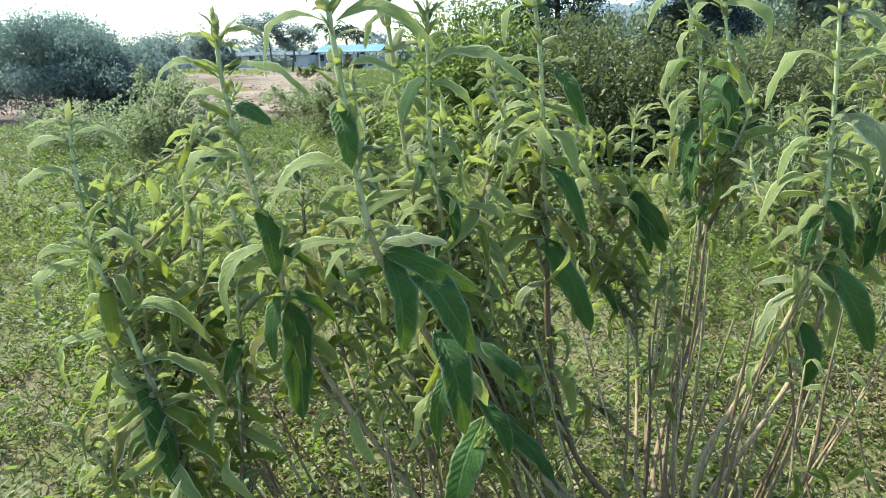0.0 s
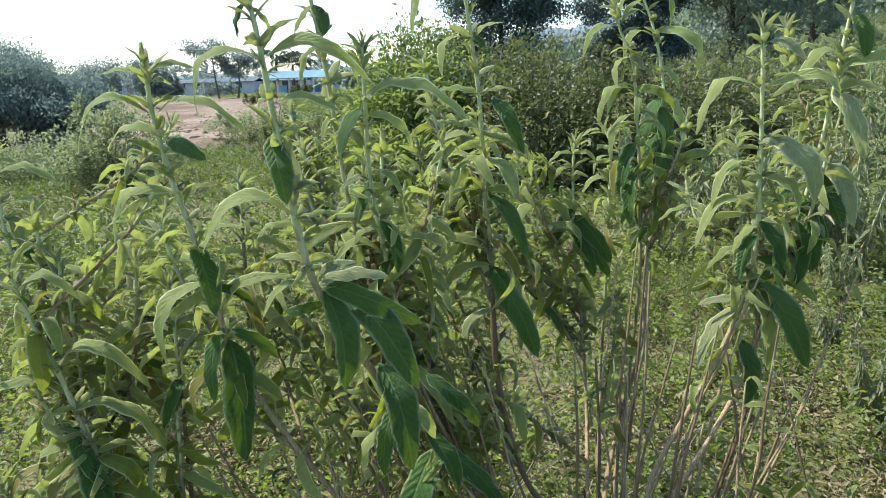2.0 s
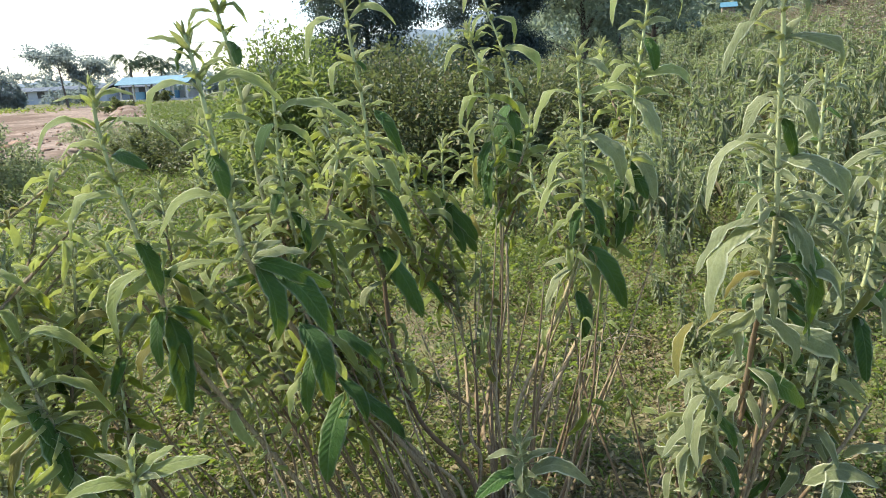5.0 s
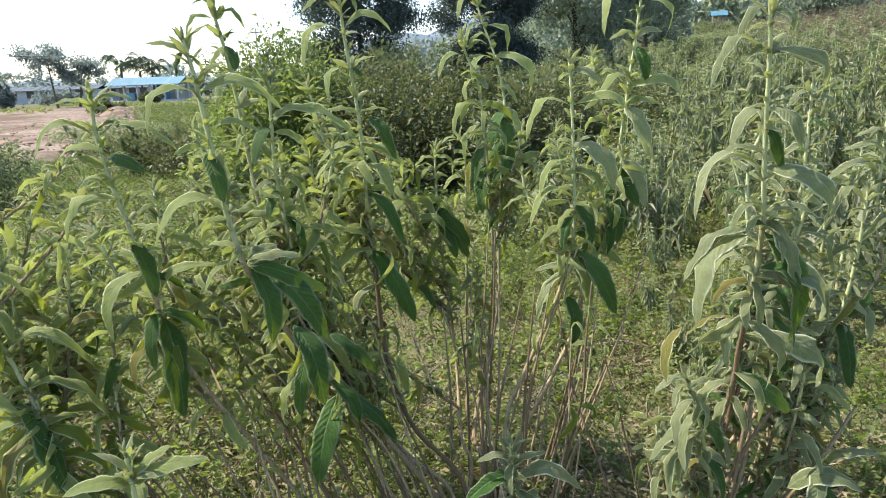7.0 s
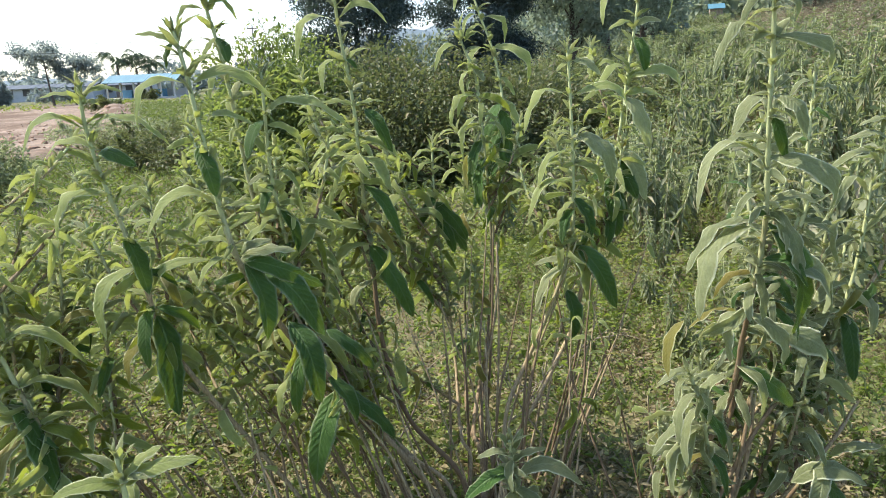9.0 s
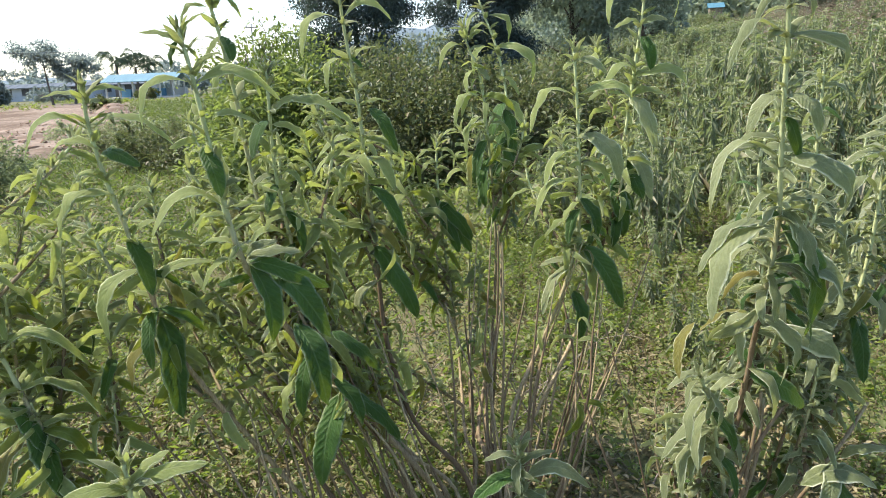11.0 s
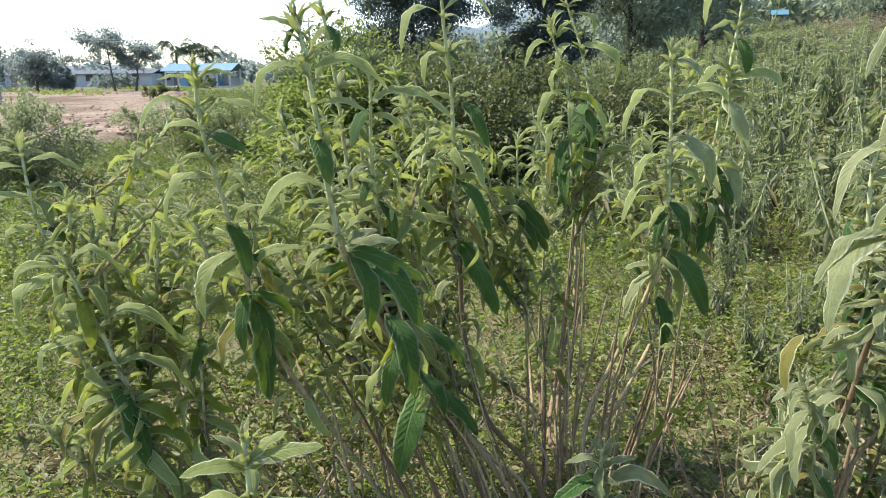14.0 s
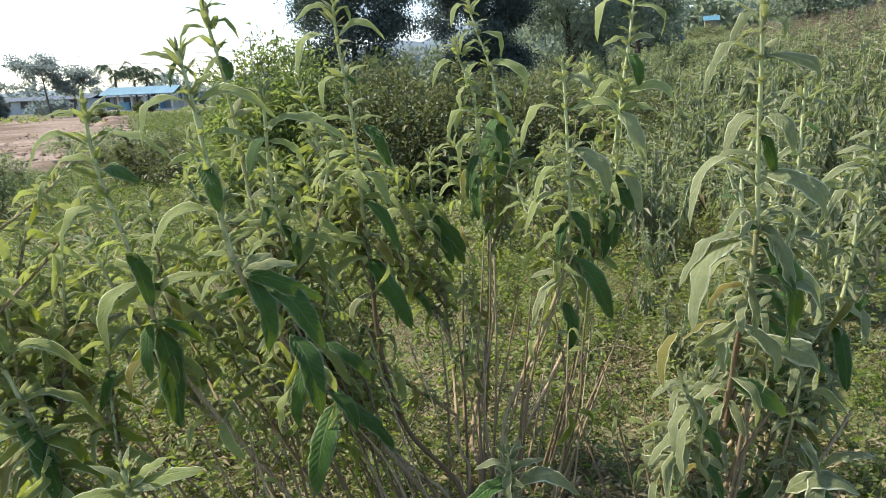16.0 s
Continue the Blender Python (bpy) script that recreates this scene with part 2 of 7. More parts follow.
BUSH_GREY = foliage_material("grey_bush_leaves", (0.095, 0.130, 0.060), (0.215, 0.245, 0.120), (0.25, 0.23, 0.14), (0.36, 0.42, 0.2), 0.4)
# leaf colour lifted and blued: the air's haze is painted in
TREE_BLUE_HAZE = foliage_material("hazed_blue_tree_leaves", (0.120, 0.172, 0.165), (0.165, 0.218, 0.200), (0.16, 0.20, 0.16), (0.24, 0.32, 0.27), 0.42, 1.0)
# woods behind the tall trees, base colour paled to carry the haze
TREE_HAZE = foliage_material("hazed_pale_tree_leaves", (0.095, 0.140, 0.115), (0.150, 0.195, 0.155), (0.16, 0.19, 0.13), (0.20, 0.26, 0.17), 0.35)
# far yard foliage, made pale blue-grey in place of distance haze
TREE_FAR_HAZE = foliage_material("hazed_far_tree_leaves", (0.160, 0.200, 0.195), (0.215, 0.255, 0.240), (0.19, 0.21, 0.18), (0.30, 0.36, 0.32), 0.45, 1.0)
# slope trees: olive leaves with haze lightened into the base colour
TREE_OLIVE_HAZE = foliage_material("hazed_olive_tree_leaves", (0.140, 0.180, 0.140), (0.205, 0.245, 0.180), (0.22, 0.23, 0.16), (0.34, 0.41, 0.25), 0.4)
TREE_DARK = foliage_material("dark_tree_leaves", (0.048, 0.074, 0.076), (0.085, 0.118, 0.108), (0.08, 0.10, 0.07), (0.06, 0.10, 0.05), 0.2)
SLOPE_LEAF = foliage_material("slope_shrub_leaves", (0.138, 0.158, 0.080), (0.270, 0.285, 0.168), (0.38, 0.32, 0.22), (0.30, 0.38, 0.12), 0.3, 0.65, (0.050, 0.068, 0.040), 0.22)
SCRUB = foliage_material("withered_scrub_leaves", (0.17, 0.135, 0.098), (0.30, 0.25, 0.19), (0.12, 0.13, 0.07), (0.3, 0.25, 0.15), 0.2, 0.8)
PALM = foliage_material("palm_fronds", (0.050, 0.080, 0.060), (0.085, 0.120, 0.080), (0.10, 0.11, 0.05), (0.08, 0.12, 0.04), 0.2)


def bark_material(name, a, b):
    k = Nodes(name)
    co = k.n("TexCoord").outputs["Object"]
    mp = k.n("Mapping")
    k.put(mp, 0, co), k.put(mp, "Scale", (1, 1, 0.25))
    f = k.noise(mp.outputs[0], 30.0, 5.0, 0.65)
    return k.bsdf(k.mix(k.remap(f, 0.3, 0.7), a, b), 0.85, k.bump(f, 0.7, 0.01), 0, None, 0.2)


BARK = bark_material("tree_bark", (0.05, 0.042, 0.035), (0.16, 0.135, 0.11))
TWIG = bark_material("dry_twig", (0.13, 0.10, 0.075), (0.34, 0.29, 0.23))


def ground_material():
    """Grassy soil; bare red earth where the attribute earth says the land was dug."""
    k = Nodes("ground_soil")
    at = k.n("Attribute", attribute="earth").outputs["Fac"]
    pos = k.n("NewGeometry").outputs["Position"]
    n1, n2, n3 = k.noise(pos, 0.55, 4.0), k.noise(pos, 4.5, 5.0, 0.65), k.noise(pos, 38.0, 4.0, 0.6)
    soil = k.mix(k.remap(n3, 0.3, 0.7), (0.055, 0.042, 0.024), (0.215, 0.170, 0.108))
    moss = k.mix(k.remap(n3, 0.3, 0.75), (0.062, 0.076, 0.022), (0.135, 0.140, 0.052))
    col = k.mix(k.remap(k.math("ADD", k.math("MULTIPLY", n1, 0.5), k.math("MULTIPLY", n2, 0.6)), 0.40, 0.60), soil, moss)
    red = k.mix(k.remap(n2, 0.35, 0.7), (0.150, 0.124, 0.090), (0.315, 0.232, 0.175))
    strip = k.n("Mapping")
    k.put(strip, 0, pos), k.put(strip, "Scale", (0.07, 0.30, 0.30))
    red = k.mix(k.math("MULTIPLY", k.remap(k.noise(strip.outputs[0], 1.6, 5.0, 0.7), 0.45, 0.56), 0.85), red, (0.105, 0.070, 0.046))
    red = k.mix(k.math("MULTIPLY", k.remap(n3, 0.55, 0.8), 0.35), red, (0.26, 0.16, 0.10))
    fac = k.remap(k.math("ADD", at, k.math("MULTIPLY", k.math("SUBTRACT", n2, 0.5), 0.6)), 0.4, 0.6)
    h = k.math("ADD", k.math("MULTIPLY", n2, 1.0), k.math("MULTIPLY", n3, 0.35))
    return k.bsdf(k.mix(fac, col, red), 0.92, k.bump(h, 0.6, 0.04), 0, None, 0.2)


GROUND = ground_material()


def plain_material(name, a, b, scale, rough, bump=0.2, spec=0.3):
    k = Nodes(name)
    co = k.n("TexCoord").outputs["Object"]
    f, g = k.noise(co, scale, 4.0, 0.6), k.noise(co, scale * 9, 3.0)
    return k.bsdf(k.mix(k.remap(k.math("ADD", k.math("MULTIPLY", f, 0.7), k.math("MULTIPLY", g, 0.3)), 0.35, 0.65), a, b), rough, k.bump(g, bump, 0.01), 0, None, spec)


ROOF_BLUE = plain_material("blue_roof_sheet", (0.125, 0.235, 0.285), (0.185, 0.31, 0.36), 0.6, 0.45)
HUT_ROOF = plain_material("faded_blue_roof_sheet", (0.05, 0.15, 0.20), (0.09, 0.20, 0.25), 2.0, 0.8)
ROOF_GREY = plain_material("grey_roof_sheet", (0.10, 0.12, 0.14), (0.15, 0.17, 0.19), 0.4, 0.95, 0.2, 0.05)
PLASTER = plain_material("pale_plaster", (0.50, 0.47, 0.42), (0.68, 0.65, 0.60), 0.7, 0.85)
BLUE_PAINT = plain_material("blue_paint", (0.08, 0.20, 0.32), (0.14, 0.30, 0.42), 1.0, 0.6)
WOOD = plain_material("weathered_wood", (0.16, 0.12, 0.09), (0.32, 0.26, 0.20), 3.0, 0.85)
CONCRETE = plain_material("concrete_pole", (0.30, 0.29, 0.27), (0.45, 0.44, 0.41), 2.0, 0.85)
WIRE = plain_material("power_line", (0.03, 0.03, 0.03), (0.07, 0.07, 0.07), 5.0, 0.5)
HOUSE_WALL = plain_material("weathered_house_wall", (0.38, 0.40, 0.42), (0.48, 0.50, 0.51), 0.7, 0.95, 0.2, 0.05)
DARK_GAP = plain_material("window_shutter", (0.05, 0.05, 0.05), (0.10, 0.09, 0.08), 2.0, 0.6)
# blue-grey of distance haze stands in the hill's own colour
HILL = plain_material("hazed_wooded_hill", (0.10, 0.14, 0.16), (0.15, 0.19, 0.21), 0.02, 0.95, 0.5)
STONE = plain_material("clod_of_earth", (0.19, 0.12, 0.078), (0.34, 0.235, 0.165), 3.0, 0.95, 0.5)

# ---- the ground ----
def build_ground():
    n = 230
    u = np.linspace(-1, 1, n)
    xs = np.sinh(u * 7.2) / np.sinh(7.2) * 1500
    xs = np.unique(np.concatenate([xs, np.linspace(-26, -1, 110)]))
    v = np.linspace(0, 1, 260)
    ys = np.sinh(v * 7.2) / np.sinh(7.2) * 1500
    ys = np.unique(np.concatenate([-ys[1:120], ys, np.linspace(15, 66, 190)]))
    X, Y = np.meshgrid(xs, ys)
    Z = height(X, Y)
    m, w = X.shape
    i, j = np.meshgrid(np.arange(m - 1), np.arange(w - 1), indexing="ij")
    f = np.stack([i * w + j, i * w + j + 1, (i + 1) * w + j + 1, (i + 1) * w + j], -1).reshape(-1, 4)
    me = mesh_of("ground", np.stack([X, Y, Z], -1).reshape(-1, 3), f, [GROUND], True)
    e = smooth01(1.0, -0.8, X + 0.15 * Y + 0.4 * wobble(X, Y, 0.4)) * smooth01(15.2, 17.5, Y + 0.5 * wobble(X, Y, 0.5)) * (1 - smooth01(80, 88, Y + 3 * wobble(X, Y, 0.1)))
    add_attr(me, "earth", e.ravel())
    return tagged(new("ground", me), "uneven grassy soil with a patch of dug red earth", "ground", kind="structure")


build_ground()

# ---- the downy shrub: leaves, stems ----
def leaf_arrays(bow, fold, wave, phase, curl=0.0, nu=12, vs=(-1.0, -0.82, -0.42, 0.0, 0.42, 0.82, 1.0)):
    """A lance-shaped leaf from (0, 0, 0) to (1, 0, 0): two skins, the upper and the downy lower one, joined at the rim."""
    vs = np.array(vs)
    u = np.linspace(0, 1, nu)
    w = (u ** 0.42) * (1 - u) ** 0.58
    w = 0.125 * w / w.max() * (1 + 0.05 * np.sin(u * 40 + phase)) + 0.006 * (1 - u)
    z = bow * (4 * u * (1 - u)) ** 0.95 * (1.3 - 0.6 * u)
    U, V = np.meshgrid(np.arange(nu), vs, indexing="ij")
    W = w[:, None]
    Z = z[:, None] + fold * np.abs(V) * W + wave * np.sin(u[:, None] * 17 + phase + (V > 0) * 1.3) * np.abs(V) ** 1.5 * W * 4 - curl * V ** 2 * W
    X = u[:, None] + 0 * V + 0.02 * np.sin(u[:, None] * 5 + phase)
    Y = V * W + 0.03 * np.sin(u[:, None] * 3.1 + phase) * u[:, None] * (1 - u[:, None]) * 4
    top = np.stack([X, Y, Z], -1).reshape(-1, 3)
    low = top - np.array([0, 0, 0.005])
    rim = (np.abs(V) > 0.99).reshape(-1) | (U == 0).reshape(-1) | (U == nu - 1).reshape(-1)
    low[rim] = top[rim] - np.array([0, 0, 0.0022])
    k, n = len(vs), len(top)
    i, j = np.meshgrid(np.arange(nu - 1), np.arange(k - 1), indexing="ij")
    f = np.stack([i * k + j, (i + 1) * k + j, (i + 1) * k + j + 1, i * k + j + 1], -1).reshape(-1, 4)
    g = f[:, [0, 3, 2, 1]] + n
    a = np.arange(nu - 1)
    r1 = np.stack([a * k, n + a * k, n + (a + 1) * k, (a + 1) * k], -1)
    r2 = np.stack([a * k + k - 1, (a + 1) * k + k - 1, n + (a + 1) * k + k - 1, n + a * k + k - 1], -1)
    idx = np.concatenate([np.zeros(len(f)), np.ones(len(g) + len(r1) + len(r2))])
    return np.concatenate([top, low]), np.concatenate([f, g, r1, r2]), idx, np.tile(np.abs(V).reshape(-1), 2)


def leaf_mesh(name, bow, fold, wave, phase, mats, curl=0.0):
    v, f, idx, rim = leaf_arrays(bow, fold, wave, phase, curl)
    me = mesh_of(name, v, f, mats, True, idx)
    add_attr(me, "rim", rim)
    return me


def sprig_mesh(name, ways, sizes, drops, mats, rng, broad=1.1):
    """Several little leaves grown together at one point."""
    vv, ff, ii, rr, n = [], [], [], [], 0
    for way, size, drop in zip(ways, sizes, drops):
        v, f, idx, rim = leaf_arrays(rng.choice((0.05, 0.12, 0.2)), 0.25, 0.04, rng.uniform(0, 6), 0, 6, (-1.0, 0.0, 1.0))
        x = Vector(way).normalized()
        y = Vector((0, 0, 1)).cross(x).normalized()
        y = Matrix.Rotation(rng.uniform(-0.6, 0.6), 3, x) @ y
        m = np.array(Matrix((x, y * broad, x.cross(y))).transposed()) * size
        vv.append(v @ m.T - np.array([0, 0, drop]))
        ff.append(f + n), ii.append(idx), rr.append(rim)
        n += len(v)
    me = mesh_of(name, np.concatenate(vv), np.concatenate(ff), mats, True, np.concatenate(ii))
    add_attr(me, "rim", np.concatenate(rr))
    return me


BOWS = (0.06, 0.17, 0.31, 0.45)
LEAVES, TUFTS, BUDS = {}, {}, {}
for _kind, _mat in (("mature", LEAF_TOP), ("young", YOUNG_TOP), ("yellow", YELLOW_TOP), ("pale", PALE_TOP), ("olive", OLIVE_TOP)):
    _rng = random.Random(len(_kind))
    for _b in range(4):
        LEAVES[_kind, _b] = [leaf_mesh("leaf", BOWS[_b], (0.30, 0.05, -0.16, 0.75)[c], (0.03, 0.05, 0.065, 0.06)[c], 1.7 * c + _b, [_mat, LEAF_UNDER], (0.22, 0.12, 0.10, 0.30)[c]) for c in range(4)]
    TUFTS[_kind], BUDS[_kind] = [], []
    for _c in range(4):
        _w = [(math.cos(h * math.pi + _rng.uniform(-0.7, 0.7)), math.sin(h * math.pi + _rng.uniform(-0.7, 0.7)), _rng.uniform(-0.2, 1.1)) for h in (0, 0, 0, 1, 1, 1)]
        TUFTS[_kind].append(sprig_mesh("leaf_tuft", _w, [_rng.uniform(0.5, 1.5) for _ in _w], [0] * 6, [_mat if _c % 2 else PALE_TOP, LEAF_UNDER], _rng))
        _w = [(math.cos(i * 1.57 + _c) * (0.15 + 0.17 * i), math.sin(i * 1.57 + _c) * (0.15 + 0.17 * i), 1) for i in range(7)]
        BUDS[_kind].append(sprig_mesh("bud", _w, [0.7 + 0.16 * i for i in range(7)], [0.16 * i for i in range(7)], [PALE_TOP, LEAF_UNDER], _rng, 0.72))


def add_leaf(parent, base, tip, width, bow, kind, rng, twist=0.0, name="leaf", forms=4):
    """One leaf from base to tip (world), upper side up or outward, turned by twist degrees about its midrib."""
    base, tip = Vector(base), Vector(tip)
    x = tip - base
    size = x.length
    x.normalize()
    y = Vector((0, 0, 1)).cross(x)
    if y.length < 1e-3:
        y = Vector((1, 0, 0))
    y.normalize()
    y = Matrix.Rotation(radians(twist), 3, x) @ y
    z = x.cross(y)
    ob = new(name, rng.choice(LEAVES[kind, bow][:forms]))
    ob.parent = parent
    r = Matrix((x * size, y * size * width / 0.25, z * size)).transposed().to_4x4()
    ob.matrix_basis = Matrix.Translation(base) @ r
    return ob


def add_stem(parent, points, thick, top=0.0044, age=(0.0, 1.0), rng=random, name="stem", samples=0):
    """A stem from its tip down to its foot, with swollen nodes; the age attribute runs from shoot to bark."""
    n = samples or max(10, 5 * len(points))
    p = bez(points, n)
    s = np.linspace(0, 1, n)
    r = top + (thick - top) * s ** 0.8
    r = 0.82 * r * (1 + 0.10 * np.sin(np.arange(n) * 2.1))
    v, f = tube(p, r, 7)
    me = mesh_of(name, v, f, [STEM], True)
    add_attr(me, "age", np.repeat(age[0] + (age[1] - age[0]) * s, 7))
    return link(new(name, me), parent, True), p


def bud(parent, tip, way, kind, rng, size=0.045):
    """The unopened pairs at the end of a shoot."""
    ob = tagged(new("bud", rng.choice(BUDS[kind])), kind="stuff")
    ob.parent = parent
    turn = Vector(way).to_track_quat("Z", "Y").to_matrix().to_4x4() @ pose(0, 0, 0, 0, 0, rng.uniform(0, 360))
    ob.matrix_basis = Matrix.Translation(tip) @ turn @ Matrix.Diagonal((size, size, size, 1))


def tufts(parent, p, start, stop, gap, rng, kind="young", size=0.035):
    """Small paired leaves in the axils along a stem, p running from the tip downward."""
    d = np.concatenate([[0], np.cumsum(np.linalg.norm(np.diff(p, axis=0), axis=1))])
    s, turn = start, rng.uniform(0, 180)
    while s < min(stop, d[-1] * 0.97):
        q = Vector([np.interp(s, d, p[:, i]) for i in range(3)])
        ob = tagged(new("leaf_tuft", rng.choice(TUFTS[kind])), kind="stuff")
        ob.parent = parent
        z = size * rng.uniform(0.75, 1.35)
        ob.matrix_basis = Matrix.Translation(q) @ pose(0, 0, 0, rng.uniform(-15, 15), rng.uniform(-15, 15), turn) @ Matrix.Diagonal((z, z, z, 1))
        turn += 90
        s += gap * rng.uniform(0.8, 1.2)


def paired_leaves(parent, p, start, stop, gap, size, rng, kinds=("young", "mature"), droop=0.5, yellow=0.08):
    """Opposite pairs, each turned a quarter from the last, longer and more drooping further down the stem."""
    d = np.concatenate([[0], np.cumsum(np.linalg.norm(np.diff(p, axis=0), axis=1))])
    stop = min(stop, d[-1] * 0.97)
    s, turn = start, rng.uniform(0, 3.1)
    while s < stop:
        q = Vector([np.interp(s, d, p[:, i]) for i in range(3)])
        f = min(1.0, (s - start) / max(0.05, stop - start))
        long = size * min(1.0, 0.55 + 1.6 * f) * rng.uniform(0.62, 1.2)
        for h in (0, 1):
            if rng.random() < 0.12 * f:
                continue
            a = turn + h * math.pi + rng.uniform(-0.45, 0.45)
            fall = -(droop * (0.2 + 1.6 * f)) + rng.uniform(-0.25, 0.25)
            e = Vector((math.cos(a), math.sin(a), fall)).normalized()
            kind = kinds[0] if rng.random() > 0.08 + f * 0.5 else kinds[1]
            if kind == "mature" and kinds[0] == "young" and rng.random() < 0.8:
                kind = "olive"
            if rng.random() < yellow * f * 2:
                kind = "yellow"
            add_leaf(parent, q, q + e * long, rng.uniform(0.16, 0.25), rng.choice((1, 2, 3, 3, 3)), kind, rng, rng.uniform(-85, 85))
        turn += math.pi / 2 + rng.uniform(-0.2, 0.2)
        s += 0.95 * gap * rng.uniform(0.8, 1.2)


def leafy_stem(shrub, points, thick=0.0076, tuft=(0.02, 0.65), fill=None, seed=0, pale="young", age=(-0.1, 1.0)):
    """One stem of a shrub from its tip to its foot, with its bud, tufts and lower leaves."""
    rng = random.Random(seed)
    stem, p = add_stem(shrub, points, thick, rng=rng, age=age)
    bud(stem, p[0], p[0] - p[2], pale, rng)
    tufts(stem, p, tuft[0] + 0.03, tuft[1], 0.045, rng, pale, 0.039)
    if fill:
        paired_leaves(stem, p, fill[0], fill[1], fill[2], fill[3], rng, (pale, "mature"), fill[4])
    return stem


def lay(stem, base, tip, width, bow, kind, twist, rng=random.Random(77)):
    """One large leaf in its own place on a stem."""
    return add_leaf(stem, base, tip, width * 1.12, min(bow, 1) if kind == "mature" else bow, kind, rng, twist, forms=4 if kind == "mature" else 3)


# ---- the shrubs close by ----
centre_shrub = thing("shrub", (0.55, 1.42, 0.0), "tall downy green shrub with bare tan stems fanning out", "shrub", "tall downy shrubs")
left_shrub = thing("shrub", (-0.42, 1.42, 0.0), "tall green shrub with long drooping leaves and yellowing lower ones", "shrub", "tall downy shrubs")
right_shrub = thing("shrub", (1.0, 0.95, 0.0), "pale downy grey-green shrub with one yellow leaf", "shrub", "tall downy shrubs")
front_sapling = thing("sapling", (-0.25, 0.6, 0.0), "young downy shoot with pale pointed leaves", "sapling", "young shoots")
low_sapling = thing("sapling", (0.5, 1.1, 0.0), "low downy shoot with grey-green leaves", "sapling", "young shoots")
s = leafy_stem(left_shrub, [(-0.364, 1.25, 1.42), (-0.365, 1.26, 1.381), (-0.366, 1.27, 1.323), (-0.352, 1.28, 1.215), (-0.325, 1.29, 1.086), (-0.297, 1.3, 0.935), (-0.251, 1.35, 0.726), (0, 1.42, 0.25), (0.08, 1.5, 0)], thick=0.009, fill=(0.35, 0.75, 0.06, 0.13, 0.7), seed=65)
lay(s, (-0.365, 1.258, 1.388), (-0.446, 1.258, 1.393), 0.168, 1, 'young', -30)
lay(s, (-0.36, 1.259, 1.388), (-0.282, 1.279, 1.398), 0.202, 2, 'young', 36)
lay(s, (-0.354, 1.26, 1.383), (-0.329, 1.24, 1.379), 0.38, 0, 'pale', 41)
lay(s, (-0.369, 1.256, 1.394), (-0.366, 1.256, 1.431), 0.21, 0, 'young', 52)
lay(s, (-0.365, 1.255, 1.401), (-0.348, 1.235, 1.425), 0.21, 0, 'young', 88)
lay(s, (-0.365, 1.27, 1.32), (-0.496, 1.25, 1.258), 0.202, 3, 'young', -24)
lay(s, (-0.359, 1.27, 1.32), (-0.198, 1.27, 1.276), 0.168, 2, 'young', 20)
lay(s, (-0.351, 1.275, 1.276), (-0.471, 1.315, 1.253), 0.168, 2, 'young', -33)
lay(s, (-0.348, 1.275, 1.271), (-0.268, 1.227, 1.239), 0.319, 2, 'mature', 36)
lay(s, (-0.339, 1.282, 1.193), (-0.431, 1.302, 1.189), 0.185, 3, 'young', -34)
lay(s, (-0.335, 1.284, 1.172), (-0.462, 1.254, 1.08), 0.202, 3, 'young', -26)
lay(s, (-0.332, 1.285, 1.15), (-0.273, 1.315, 1.182), 0.21, 2, 'young', 23)
lay(s, (-0.324, 1.291, 1.071), (-0.28, 1.229, 0.938), 0.252, 0, 'mature', 1)
lay(s, (-0.32, 1.292, 1.056), (-0.229, 1.322, 1.091), 0.202, 2, 'young', 11)
lay(s, (-0.311, 1.296, 0.997), (-0.391, 1.256, 0.835), 0.227, 2, 'young', -17)
lay(s, (-0.308, 1.297, 0.982), (-0.225, 1.323, 0.926), 0.185, 3, 'mature', 50)
lay(s, (-0.29, 1.31, 0.894), (-0.31, 1.263, 0.748), 0.21, 1, 'mature', -2)
lay(s, (-0.284, 1.316, 0.868), (-0.256, 1.245, 0.623), 0.252, 0, 'mature', -21)
lay(s, (-0.284, 1.313, 0.885), (-0.188, 1.341, 0.803), 0.185, 2, 'mature', 61)
lay(s, (-0.293, 1.304, 0.919), (-0.149, 1.354, 0.979), 0.185, 2, 'young', 24)
lay(s, (-0.273, 1.329, 0.817), (-0.37, 1.329, 0.673), 0.21, 2, 'yellow', -34)
s = leafy_stem(centre_shrub, [(-0.141, 1.08, 1.512), (-0.128, 1.073, 1.437), (-0.119, 1.067, 1.367), (-0.109, 1.06, 1.29), (-0.1, 1.067, 1.203), (-0.088, 1.073, 1.119), (-0.07, 1.08, 1.037), (-0.031, 1.14, 0.928), (0.042, 1.2, 0.78), (0.171, 1.3, 0.566), (0.4, 1.36, 0.2), (0.46, 1.36, 0)], thick=0.011, fill=(0.45, 0.85, 0.07, 0.12, 0.8), seed=115)
lay(s, (-0.142, 1.078, 1.486), (-0.213, 1.078, 1.507), 0.185, 1, 'young', -42)
lay(s, (-0.14, 1.079, 1.501), (-0.162, 1.089, 1.539), 0.185, 0, 'young', -15)
lay(s, (-0.136, 1.078, 1.495), (-0.085, 1.078, 1.544), 0.168, 1, 'young', 31)
lay(s, (-0.145, 1.078, 1.489), (-0.166, 1.107, 1.441), 0.235, 2, 'mature', -93)
lay(s, (-0.134, 1.077, 1.483), (-0.111, 1.097, 1.448), 0.21, 1, 'young', 72)
lay(s, (-0.131, 1.071, 1.408), (-0.229, 1.061, 1.324), 0.202, 3, 'young', -29)
lay(s, (-0.12, 1.071, 1.411), (0.04, 1.101, 1.367), 0.168, 2, 'young', 44)
